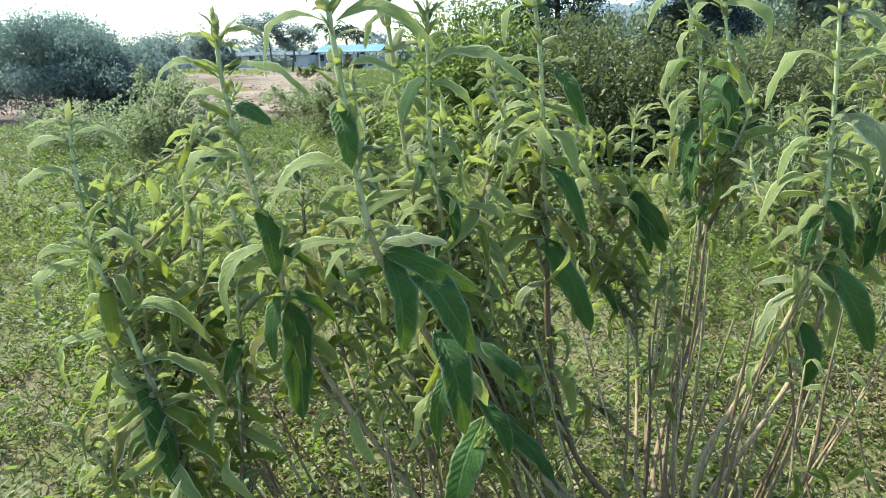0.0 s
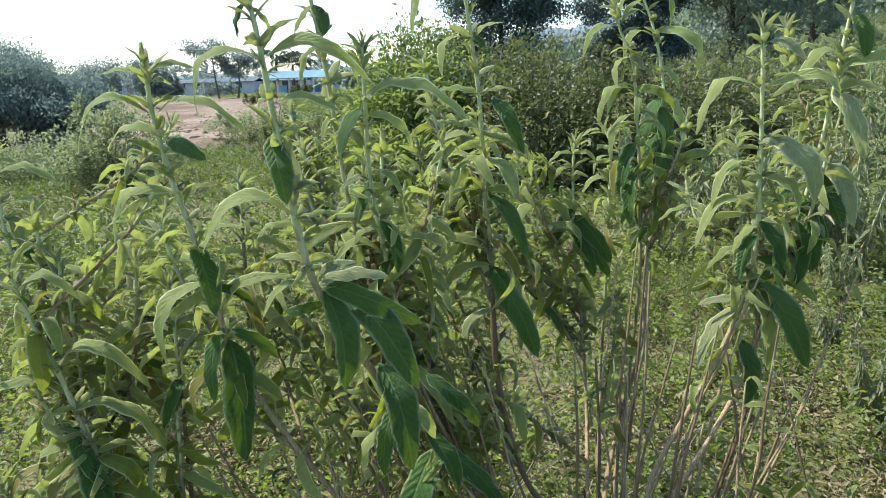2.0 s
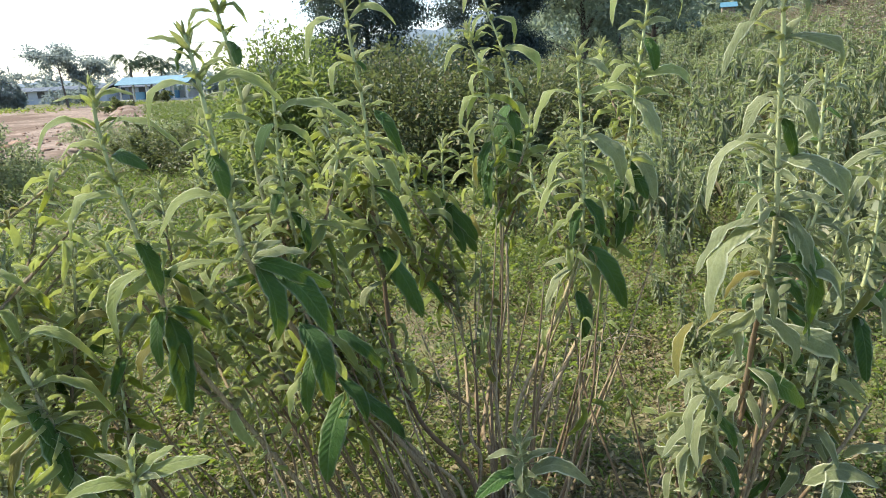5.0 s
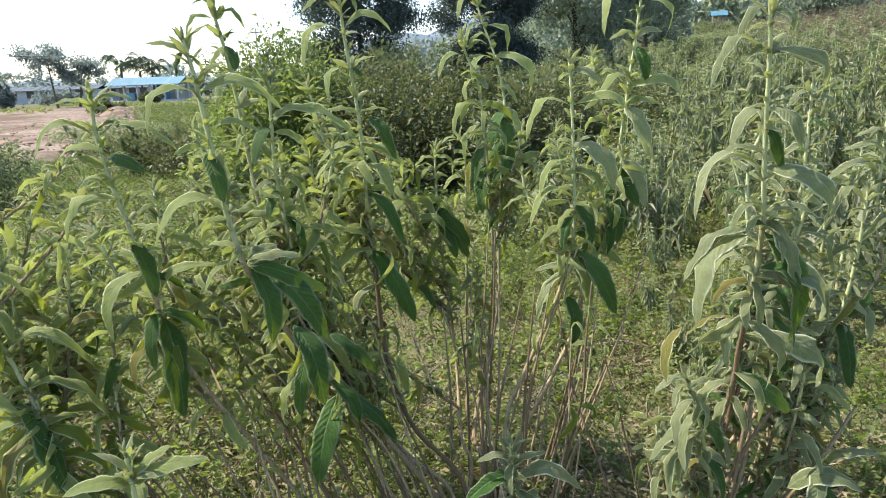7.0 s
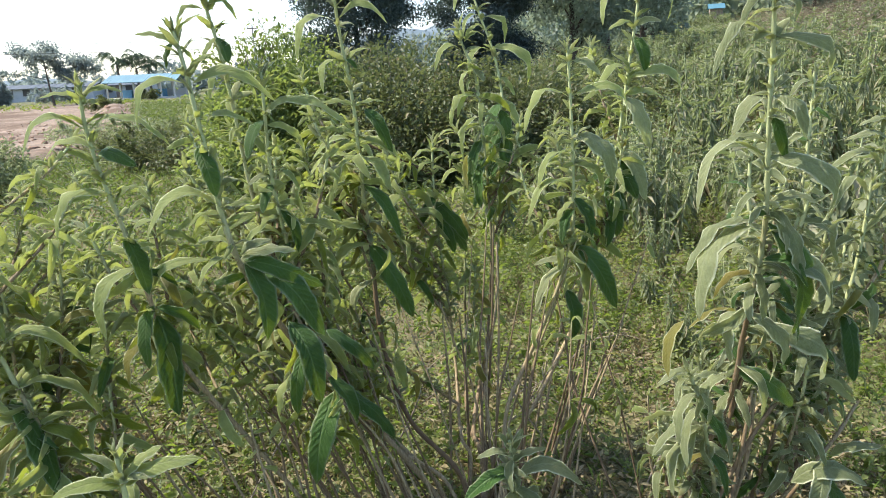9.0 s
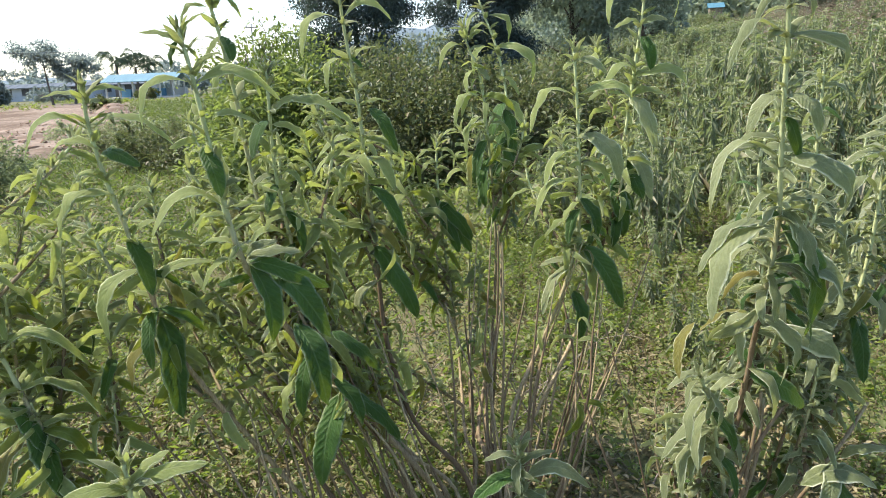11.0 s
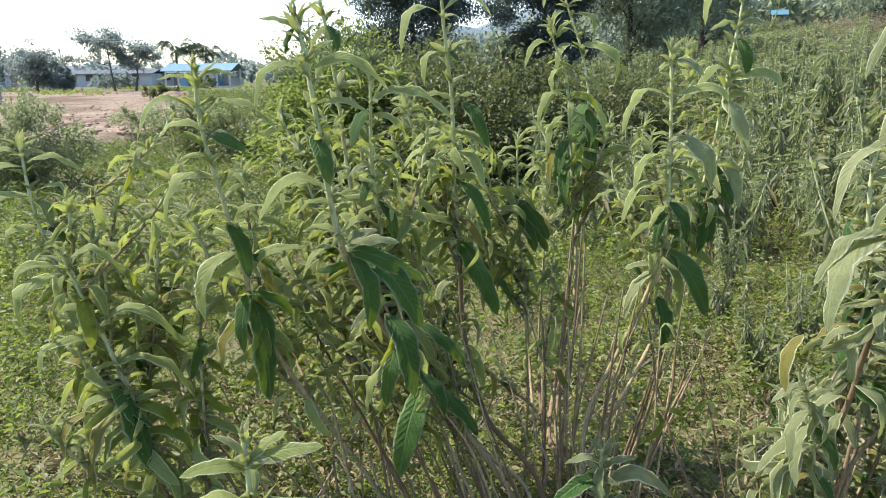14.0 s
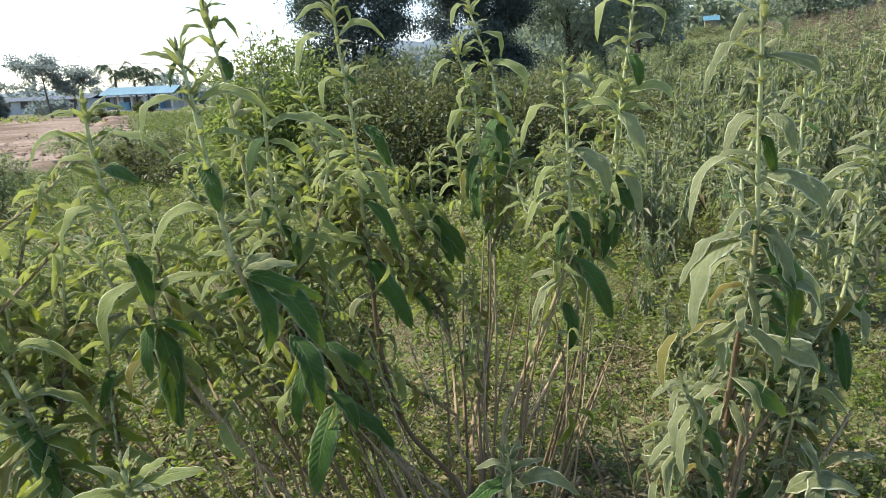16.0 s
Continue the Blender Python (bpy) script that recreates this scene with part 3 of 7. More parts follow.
lay(s, (-0.122, 1.072, 1.42), (-0.068, 1.112, 1.47), 0.21, 1, 'young', 19)
lay(s, (-0.105, 1.061, 1.305), (-0.007, 1.041, 1.322), 0.202, 3, 'young', 28)
lay(s, (-0.122, 1.06, 1.285), (-0.094, 1.008, 1.185), 0.286, 0, 'mature', 8)
lay(s, (-0.1, 1.061, 1.28), (-0.092, 1.051, 1.171), 0.252, 0, 'pale', -12)
lay(s, (-0.091, 1.07, 1.158), (-0.239, 1.05, 1.105), 0.193, 3, 'young', -27)
lay(s, (-0.087, 1.071, 1.151), (-0.022, 1.091, 1.157), 0.185, 1, 'young', 26)
lay(s, (-0.086, 1.072, 1.138), (-0.169, 1.092, 1.104), 0.168, 2, 'young', -26)
lay(s, (-0.057, 1.09, 1.023), (-0.025, 1.017, 0.865), 0.244, 1, 'mature', -7)
lay(s, (-0.024, 1.102, 1.013), (0.1, 1.059, 0.847), 0.252, 2, 'mature', 40)
lay(s, (0.025, 1.174, 0.856), (0.082, 1.096, 0.666), 0.26, 1, 'mature', 12)
lay(s, (-0.06, 1.083, 1.036), (0.106, 1.109, 0.951), 0.185, 3, 'mature', 65)
lay(s, (0.117, 1.212, 0.804), (0.227, 1.212, 0.681), 0.185, 3, 'mature', 53)
lay(s, (-0.065, 1.08, 1.044), (0.006, 1.05, 1.082), 0.252, 1, 'pale', 42)
lay(s, (-0.072, 1.08, 1.038), (-0.156, 1.05, 0.99), 0.185, 2, 'young', -11)
lay(s, (-0.059, 1.08, 1.043), (0.056, 1.1, 1.039), 0.21, 1, 'pale', 31)
lay(s, (-0.08, 1.077, 1.079), (-0.153, 1.077, 1.08), 0.252, 1, 'young', -22)
lay(s, (0.055, 1.211, 0.759), (0.025, 1.192, 0.6), 0.21, 2, 'mature', -32)
lay(s, (0.082, 1.235, 0.706), (-0.019, 1.255, 0.552), 0.168, 2, 'young', -34)
lay(s, (0.133, 1.276, 0.617), (0.055, 1.217, 0.382), 0.235, 1, 'mature', -23)
lay(s, (0.14, 1.278, 0.614), (0.28, 1.278, 0.443), 0.168, 3, 'mature', 49)
lay(s, (0.111, 1.257, 0.661), (0.175, 1.213, 0.541), 0.252, 2, 'mature', 24)
s = leafy_stem(centre_shrub, [(-0.092, 1.35, 1.621), (-0.086, 1.359, 1.578), (-0.074, 1.368, 1.518), (-0.064, 1.376, 1.45), (-0.051, 1.385, 1.35), (-0.034, 1.394, 1.172), (0.004, 1.402, 0.95), (0.071, 1.411, 0.74), (0.201, 1.42, 0.488), (0.42, 1.42, 0.2), (0.47, 1.42, 0)], fill=(0.3, 1.0, 0.06, 0.14, 0.6), seed=116)
lay(s, (-0.092, 1.359, 1.578), (-0.159, 1.359, 1.537), 0.21, 3, 'young', -41)
lay(s, (-0.084, 1.358, 1.582), (-0.017, 1.338, 1.548), 0.21, 3, 'young', 30)
lay(s, (-0.095, 1.351, 1.617), (-0.136, 1.351, 1.609), 0.21, 1, 'young', -35)
lay(s, (-0.089, 1.35, 1.623), (-0.041, 1.37, 1.632), 0.21, 1, 'young', 34)
lay(s, (-0.091, 1.35, 1.626), (-0.099, 1.35, 1.669), 0.21, 0, 'young', -36)
lay(s, (-0.068, 1.368, 1.515), (-0.05, 1.324, 1.453), 0.353, 0, 'mature', -5)
lay(s, (-0.075, 1.368, 1.516), (-0.11, 1.358, 1.463), 0.294, 0, 'young', -24)
lay(s, (-0.071, 1.367, 1.525), (-0.047, 1.387, 1.548), 0.21, 1, 'young', 10)
lay(s, (-0.059, 1.378, 1.436), (-0.104, 1.348, 1.369), 0.21, 2, 'young', -14)
lay(s, (-0.051, 1.379, 1.421), (0.007, 1.379, 1.361), 0.21, 2, 'young', 28)
s = leafy_stem(centre_shrub, [(0.021, 1.28, 1.431), (0.021, 1.3, 1.349), (0.02, 1.32, 1.235), (0.025, 1.34, 1.152), (0.04, 1.36, 1.034), (0.066, 1.38, 0.884), (0.134, 1.4, 0.632), (0.279, 1.42, 0.362), (0.45, 1.4, 0.2), (0.5, 1.38, 0)], fill=(0.28, 0.95, 0.06, 0.13, 0.7), seed=117)
lay(s, (0.022, 1.285, 1.411), (0.062, 1.305, 1.458), 0.21, 1, 'young', 16)
lay(s, (0.018, 1.285, 1.411), (-0.006, 1.285, 1.459), 0.21, 1, 'young', -43)
lay(s, (0.016, 1.283, 1.418), (0.024, 1.283, 1.451), 0.252, 0, 'young', 35)
lay(s, (0.018, 1.304, 1.328), (0.215, 1.284, 1.291), 0.193, 2, 'young', 25)
lay(s, (0.023, 1.301, 1.342), (0.096, 1.331, 1.357), 0.168, 1, 'young', 29)
lay(s, (0.015, 1.305, 1.319), (-0.029, 1.259, 1.235), 0.252, 1, 'mature', -17)
lay(s, (0.024, 1.308, 1.307), (0.108, 1.338, 1.234), 0.185, 2, 'young', 53)
lay(s, (0.022, 1.335, 1.175), (0.085, 1.305, 1.142), 0.294, 3, 'young', 10)
lay(s, (0.023, 1.338, 1.16), (-0.008, 1.297, 1.094), 0.286, 1, 'mature', -11)
lay(s, (0.022, 1.335, 1.175), (-0.037, 1.315, 1.161), 0.21, 2, 'pale', -34)
lay(s, (0.037, 1.351, 1.09), (0.07, 1.317, 0.982), 0.227, 2, 'mature', 17)
lay(s, (0.039, 1.353, 1.074), (-0.028, 1.343, 1.029), 0.21, 2, 'young', -24)
lay(s, (0.046, 1.362, 1.017), (0.17, 1.382, 1.024), 0.185, 2, 'young', 23)
lay(s, (0.052, 1.365, 1.001), (0.018, 1.331, 0.934), 0.21, 2, 'mature', -24)
s = leafy_stem(centre_shrub, [(0.227, 1.47, 1.634), (0.234, 1.49, 1.556), (0.247, 1.51, 1.466), (0.265, 1.53, 1.341), (0.275, 1.55, 1.209), (0.282, 1.575, 1.087), (0.296, 1.6, 0.967), (0.298, 1.58, 0.836), (0.299, 1.56, 0.695), (0.319, 1.54, 0.548), (0.376, 1.52, 0.353), (0.5, 1.44, 0.2), (0.54, 1.4, 0)], thick=0.01, fill=(0.42, 0.75, 0.06, 0.12, 0.7), seed=68)
lay(s, (0.223, 1.49, 1.554), (0.12, 1.47, 1.454), 0.21, 3, 'young', -24)
lay(s, (0.239, 1.488, 1.563), (0.363, 1.488, 1.547), 0.193, 3, 'young', 46)
lay(s, (0.223, 1.472, 1.625), (0.126, 1.472, 1.599), 0.185, 2, 'young', -43)
lay(s, (0.232, 1.471, 1.63), (0.269, 1.451, 1.592), 0.252, 3, 'young', 28)
lay(s, (0.227, 1.47, 1.634), (0.218, 1.47, 1.677), 0.21, 0, 'young', -36)
lay(s, (0.23, 1.47, 1.634), (0.262, 1.49, 1.665), 0.21, 1, 'young', 14)
lay(s, (0.249, 1.513, 1.448), (0.182, 1.483, 1.37), 0.252, 3, 'young', -3)
lay(s, (0.252, 1.513, 1.448), (0.326, 1.533, 1.487), 0.202, 1, 'young', 17)
lay(s, (0.256, 1.511, 1.458), (0.275, 1.485, 1.43), 0.336, 0, 'mature', 24)
lay(s, (0.269, 1.532, 1.329), (0.175, 1.532, 1.346), 0.202, 1, 'young', -33)
lay(s, (0.271, 1.531, 1.332), (0.358, 1.551, 1.338), 0.185, 1, 'young', 22)
lay(s, (0.295, 1.533, 1.326), (0.361, 1.484, 1.2), 0.218, 3, 'mature', 46)
lay(s, (0.274, 1.549, 1.218), (0.141, 1.529, 1.192), 0.202, 2, 'young', -15)
lay(s, (0.277, 1.548, 1.226), (0.371, 1.568, 1.224), 0.185, 1, 'young', 27)
lay(s, (0.279, 1.554, 1.192), (0.193, 1.514, 1.091), 0.202, 2, 'young', -4)
lay(s, (0.283, 1.554, 1.191), (0.35, 1.494, 1.093), 0.336, 1, 'young', 8)
lay(s, (0.287, 1.572, 1.105), (0.38, 1.527, 0.945), 0.185, 2, 'mature', 43)
lay(s, (0.286, 1.573, 1.096), (0.175, 1.553, 1.015), 0.185, 3, 'young', -9)
lay(s, (0.298, 1.592, 0.915), (0.402, 1.533, 0.693), 0.202, 2, 'mature', 48)
lay(s, (0.291, 1.598, 0.977), (0.152, 1.598, 0.977), 0.185, 1, 'young', -18)
lay(s, (0.294, 1.597, 0.95), (0.088, 1.597, 0.937), 0.185, 2, 'young', -20)
lay(s, (0.29, 1.599, 0.959), (0.288, 1.549, 0.935), 0.38, 0, 'pale', -35)
lay(s, (0.299, 1.593, 0.924), (0.157, 1.553, 0.788), 0.185, 2, 'young', -15)
lay(s, (0.301, 1.585, 0.871), (0.364, 1.555, 0.706), 0.21, 1, 'young', 8)
lay(s, (0.3, 1.577, 0.819), (0.235, 1.547, 0.67), 0.202, 2, 'pale', -3)
lay(s, (0.28, 1.557, 1.175), (0.121, 1.597, 1.115), 0.185, 2, 'young', -21)
lay(s, (0.275, 1.545, 1.242), (0.396, 1.595, 1.109), 0.168, 2, 'young', 50)
s = leafy_stem(centre_shrub, [(0.881, 2.36, 1.738), (0.899, 2.318, 1.631), (0.929, 2.276, 1.518), (0.946, 2.234, 1.389), (0.942, 2.192, 1.279), (0.912, 2.15, 1.06), (0.87, 2.09, 0.845), (0.849, 2.03, 0.677), (0.805, 1.94, 0.524), (0.724, 1.85, 0.362), (0.607, 1.62, 0.242), (0.6, 1.52, 0.2), (0.6, 1.46, 0)], thick=0.01, seed=137)
lay(s, (0.891, 2.35, 1.715), (0.801, 2.33, 1.644), 0.252, 3, 'young', -15)
lay(s, (0.898, 2.345, 1.703), (0.936, 2.345, 1.756), 0.21, 1, 'young', 25)
lay(s, (0.915, 2.311, 1.617), (0.829, 2.311, 1.539), 0.21, 3, 'young', -20)
lay(s, (0.916, 2.314, 1.623), (0.995, 2.294, 1.516), 0.252, 3, 'young', 43)
lay(s, (0.933, 2.27, 1.5), (1.076, 2.27, 1.341), 0.235, 3, 'young', 53)
lay(s, (0.925, 2.267, 1.489), (0.832, 2.247, 1.395), 0.252, 3, 'young', -14)
lay(s, (0.946, 2.234, 1.389), (1, 2.204, 1.315), 0.294, 1, 'young', 28)
lay(s, (0.937, 2.202, 1.305), (1.013, 2.172, 1.136), 0.286, 1, 'young', 28)
lay(s, (0.935, 2.197, 1.29), (0.857, 2.152, 1.139), 0.252, 2, 'mature', -12)
lay(s, (0.932, 2.19, 1.268), (0.947, 2.131, 1.065), 0.218, 1, 'mature', 11)
lay(s, (0.924, 2.175, 1.192), (0.842, 2.12, 1.02), 0.218, 0, 'mature', -12)
lay(s, (0.92, 2.167, 1.148), (0.964, 2.129, 0.912), 0.21, 1, 'mature', 47)
lay(s, (0.909, 2.154, 1.082), (0.843, 2.101, 0.893), 0.21, 1, 'mature', -5)
lay(s, (0.912, 2.15, 1.06), (0.898, 2.074, 0.9), 0.21, 1, 'mature', -20)
lay(s, (0.935, 2.188, 1.257), (0.906, 2.232, 1.077), 0.252, 2, 'mature', -91)
lay(s, (0.916, 2.158, 1.104), (1.008, 2.206, 0.981), 0.252, 2, 'mature', 87)
s = leafy_stem(centre_shrub, [(0.731, 2.06, 1.569), (0.747, 2.05, 1.499), (0.78, 2.04, 1.416), (0.789, 2.012, 1.314), (0.794, 1.984, 1.15), (0.796, 1.956, 0.964), (0.792, 1.928, 0.753), (0.759, 1.9, 0.452), (0.631, 1.62, 0.238), (0.62, 1.52, 0.2), (0.56, 1.44, 0)], fill=(0.15, 0.5, 0.055, 0.12, 0.9), seed=136)
lay(s, (0.746, 2.056, 1.543), (0.683, 2.056, 1.561), 0.21, 1, 'young', -42)
lay(s, (0.739, 2.059, 1.563), (0.754, 2.059, 1.618), 0.252, 0, 'young', 13)
lay(s, (0.742, 2.049, 1.489), (0.64, 2.049, 1.417), 0.21, 3, 'young', -30)
lay(s, (0.758, 2.054, 1.528), (0.814, 2.054, 1.58), 0.21, 1, 'young', 33)
lay(s, (0.753, 2.052, 1.518), (0.84, 2.082, 1.536), 0.21, 2, 'young', 23)
lay(s, (0.783, 2.042, 1.436), (0.813, 2.012, 1.378), 0.38, 0, 'pale', 22)
lay(s, (0.778, 2.04, 1.416), (0.733, 2.01, 1.328), 0.252, 2, 'young', 18)
lay(s, (0.788, 2.014, 1.322), (0.67, 1.994, 1.22), 0.202, 3, 'young', -16)
lay(s, (0.793, 2.003, 1.263), (0.857, 2.003, 1.186), 0.21, 2, 'young', 36)
lay(s, (0.788, 2.002, 1.253), (0.708, 1.972, 1.116), 0.21, 2, 'young', 7)
lay(s, (0.789, 1.988, 1.171), (0.727, 1.943, 1.015), 0.218, 2, 'mature', -7)
lay(s, (0.793, 1.978, 1.109), (0.754, 1.914, 0.93), 0.218, 1, 'mature', 20)
lay(s, (0.791, 1.965, 1.027), (0.732, 1.931, 0.936), 0.218, 2, 'mature', -11)
s = leafy_stem(centre_shrub, [(0.616, 2.04, 1.184), (0.604, 2.012, 1.1), (0.599, 1.984, 0.999), (0.601, 1.956, 0.833), (0.618, 1.928, 0.619), (0.63, 1.9, 0.356), (0.556, 1.6, 0.24), (0.56, 1.5, 0.2), (0.52, 1.46, 0)], fill=(0.12, 0.5, 0.05, 0.1, 0.7), seed=67)
lay(s, (0.609, 2.024, 1.136), (0.528, 2.024, 1.109), 0.21, 2, 'young', -22)
lay(s, (0.61, 2.025, 1.14), (0.684, 2.025, 1.098), 0.21, 2, 'young', 40)
lay(s, (0.61, 2.027, 1.144), (0.591, 2.027, 1.193), 0.21, 0, 'young', -53)
lay(s, (0.606, 2.012, 1.099), (0.533, 1.992, 1.056), 0.21, 2, 'young', -18)
lay(s, (0.601, 1.98, 0.978), (0.53, 1.945, 0.878), 0.252, 2, 'mature', -30)
lay(s, (0.603, 1.977, 0.957), (0.706, 1.939, 0.813), 0.252, 1, 'mature', 54)
lay(s, (0.606, 1.97, 0.915), (0.649, 1.92, 0.779), 0.252, 1, 'mature', 37)
lay(s, (0.606, 1.966, 0.895), (0.706, 1.949, 0.768), 0.252, 1, 'mature', 53)
s = leafy_stem(centre_shrub, [(0.745, 2.2, 1.207), (0.761, 2.16, 1.156), (0.752, 2.12, 1.054), (0.738, 2.08, 0.905), (0.722, 2.04, 0.689), (0.698, 2, 0.377), (0.597, 1.64, 0.234), (0.64, 1.54, 0.2), (0.63, 1.48, 0)], fill=(0.08, 0.45, 0.05, 0.1, 0.7), seed=117)
lay(s, (0.748, 2.182, 1.181), (0.669, 2.182, 1.169), 0.21, 2, 'young', -16)
lay(s, (0.757, 2.182, 1.185), (0.816, 2.182, 1.199), 0.21, 2, 'young', 24)
lay(s, (0.757, 2.145, 1.117), (0.706, 2.145, 1.055), 0.21, 2, 'young', -15)
lay(s, (0.758, 2.141, 1.107), (0.833, 2.141, 1.067), 0.21, 2, 'young', 34)
s = leafy_stem(centre_shrub, [(0.914, 1.54, 1.472), (0.912, 1.525, 1.411), (0.912, 1.51, 1.302), (0.913, 1.495, 1.131), (0.907, 1.48, 0.956), (0.879, 1.47, 0.834), (0.826, 1.46, 0.705), (0.756, 1.455, 0.565), (0.67, 1.45, 0.386), (0.64, 1.42, 0.2), (0.6, 1.38, 0)], thick=0.009, fill=(0.35, 0.62, 0.05, 0.1, 0.9), seed=69)
lay(s, (0.912, 1.535, 1.452), (0.901, 1.535, 1.492), 0.21, 0, 'young', -59)
lay(s, (0.928, 1.53, 1.432), (1.006, 1.5, 1.387), 0.269, 1, 'pale', 51)
lay(s, (0.912, 1.528, 1.422), (0.866, 1.508, 1.401), 0.294, 1, 'young', -16)
lay(s, (0.923, 1.535, 1.452), (0.987, 1.555, 1.458), 0.21, 1, 'young', 23)
lay(s, (0.91, 1.513, 1.325), (0.756, 1.503, 1.224), 0.185, 3, 'young', -12)
lay(s, (0.92, 1.514, 1.331), (1.103, 1.534, 1.226), 0.168, 3, 'young', 46)
lay(s, (0.911, 1.503, 1.22), (0.851, 1.503, 1.221), 0.21, 1, 'young', -31)
lay(s, (0.915, 1.504, 1.234), (0.959, 1.524, 1.25), 0.21, 1, 'young', 12)
lay(s, (0.933, 1.502, 1.215), (1.026, 1.452, 1.065), 0.302, 2, 'pale', 46)
lay(s, (0.912, 1.497, 1.157), (0.79, 1.467, 1.066), 0.21, 2, 'young', 3)
lay(s, (0.916, 1.495, 1.131), (1, 1.465, 1.039), 0.269, 2, 'young', 35)
lay(s, (0.911, 1.487, 1.044), (0.758, 1.467, 0.97), 0.185, 3, 'young', -7)
lay(s, (0.912, 1.475, 0.885), (1.027, 1.416, 0.677), 0.227, 2, 'mature', 58)
lay(s, (0.876, 1.464, 0.744), (0.86, 1.38, 0.606), 0.252, 1, 'mature', -12)
lay(s, (0.875, 1.469, 0.826), (0.762, 1.429, 0.686), 0.21, 1, 'pale', 8)
lay(s, (0.876, 1.47, 0.835), (0.77, 1.47, 0.832), 0.185, 1, 'pale', -32)
lay(s, (0.903, 1.48, 0.957), (0.798, 1.5, 0.906), 0.185, 2, 'young', -19)
lay(s, (0.907, 1.479, 0.939), (1.015, 1.504, 0.892), 0.21, 3, 'mature', 74)
lay(s, (0.896, 1.473, 0.868), (0.944, 1.443, 0.667), 0.252, 1, 'young', 27)
lay(s, (0.91, 1.486, 1.027), (0.952, 1.442, 0.905), 0.252, 1, 'mature', 34)
lay(s, (0.912, 1.49, 1.079), (0.847, 1.52, 1.063), 0.21, 1, 'young', -26)
lay(s, (0.909, 1.483, 0.992), (0.85, 1.438, 0.895), 0.252, 1, 'mature', 4)
s = leafy_stem(centre_shrub, [(1.261, 1.72, 1.696), (1.235, 1.706, 1.553), (1.205, 1.691, 1.408), (1.175, 1.677, 1.243), (1.132, 1.663, 1.057), (1.084, 1.649, 0.887), (1.025, 1.634, 0.717), (0.966, 1.62, 0.545), (0.8, 1.52, 0.362), (0.68, 1.48, 0.2), (0.64, 1.42, 0)], thick=0.009, fill=(0.45, 0.75, 0.06, 0.11, 0.8), seed=119)
lay(s, (1.235, 1.704, 1.535), (1.331, 1.704, 1.549), 0.252, 1, 'pale', 46)
lay(s, (1.23, 1.704, 1.531), (1.132, 1.704, 1.524), 0.21, 2, 'young', -35)
lay(s, (1.243, 1.715, 1.652), (1.111, 1.695, 1.535), 0.21, 3, 'young', -1)
lay(s, (1.255, 1.716, 1.651), (1.347, 1.716, 1.528), 0.21, 3, 'young', 51)
lay(s, (1.208, 1.689, 1.375), (1.071, 1.669, 1.327), 0.202, 3, 'young', -23)
lay(s, (1.208, 1.688, 1.371), (1.395, 1.688, 1.27), 0.202, 3, 'young', 49)
lay(s, (1.2, 1.688, 1.372), (1.3, 1.708, 1.396), 0.185, 1, 'young', 22)
lay(s, (1.185, 1.683, 1.308), (1.257, 1.633, 1.142), 0.353, 1, 'pale', 34)
lay(s, (1.19, 1.684, 1.317), (1.353, 1.714, 1.297), 0.185, 1, 'young', 38)
lay(s, (1.15, 1.67, 1.15), (1.241, 1.62, 0.966), 0.252, 1, 'pale', 51)
lay(s, (1.142, 1.667, 1.113), (1.193, 1.597, 0.98), 0.286, 1, 'mature', 49)
lay(s, (1.126, 1.662, 1.048), (1.122, 1.599, 0.858), 0.252, 2, 'mature', 9)
lay(s, (1.114, 1.66, 1.02), (1.171, 1.624, 0.917), 0.252, 1, 'mature', 58)
lay(s, (1.101, 1.653, 0.944), (1.075, 1.584, 0.826), 0.252, 1, 'mature', -20)
lay(s, (1.233, 1.7, 1.498), (1.247, 1.656, 1.383), 0.294, 2, 'mature', 32)
lay(s, (1.209, 1.69, 1.39), (1.157, 1.71, 1.448), 0.21, 1, 'young', -43)
lay(s, (1.126, 1.664, 1.076), (1.036, 1.664, 1.028), 0.21, 2, 'mature', -44)
s = leafy_stem(right_shrub, [(0.852, 0.6, 1.534), (0.869, 0.613, 1.44), (0.882, 0.627, 1.336), (0.897, 0.64, 1.225), (0.918, 0.66, 1.11), (0.923, 0.68, 0.988), (0.949, 0.74, 0.842), (0.967, 0.8, 0.651), (0.93, 0.92, 0.3), (1, 0.95, 0)], thick=0.008, pale='pale', fill=(0.42, 0.75, 0.06, 0.11, 0.7), seed=70)
lay(s, (0.849, 0.604, 1.508), (0.785, 0.594, 1.463), 0.202, 3, 'pale', -23)
lay(s, (0.858, 0.603, 1.514), (0.897, 0.593, 1.468), 0.259, 3, 'pale', 70)
lay(s, (0.859, 0.613, 1.445), (0.742, 0.603, 1.383), 0.166, 3, 'pale', -9)
lay(s, (0.873, 0.612, 1.448), (0.974, 0.602, 1.356), 0.173, 3, 'pale', 68)
lay(s, (0.868, 0.613, 1.44), (0.855, 0.613, 1.46), 0.216, 0, 'pale', -63)
lay(s, (0.865, 0.613, 1.44), (0.884, 0.613, 1.457), 0.216, 0, 'pale', 22)
lay(s, (0.874, 0.626, 1.339), (0.802, 0.616, 1.281), 0.245, 2, 'pale', -17)
lay(s, (0.887, 0.625, 1.345), (0.917, 0.575, 1.272), 0.302, 2, 'pale', 29)
lay(s, (0.881, 0.625, 1.351), (0.987, 0.645, 1.374), 0.144, 1, 'pale', 12)
lay(s, (0.893, 0.63, 1.309), (0.919, 0.62, 1.233), 0.252, 1, 'mature', 88)
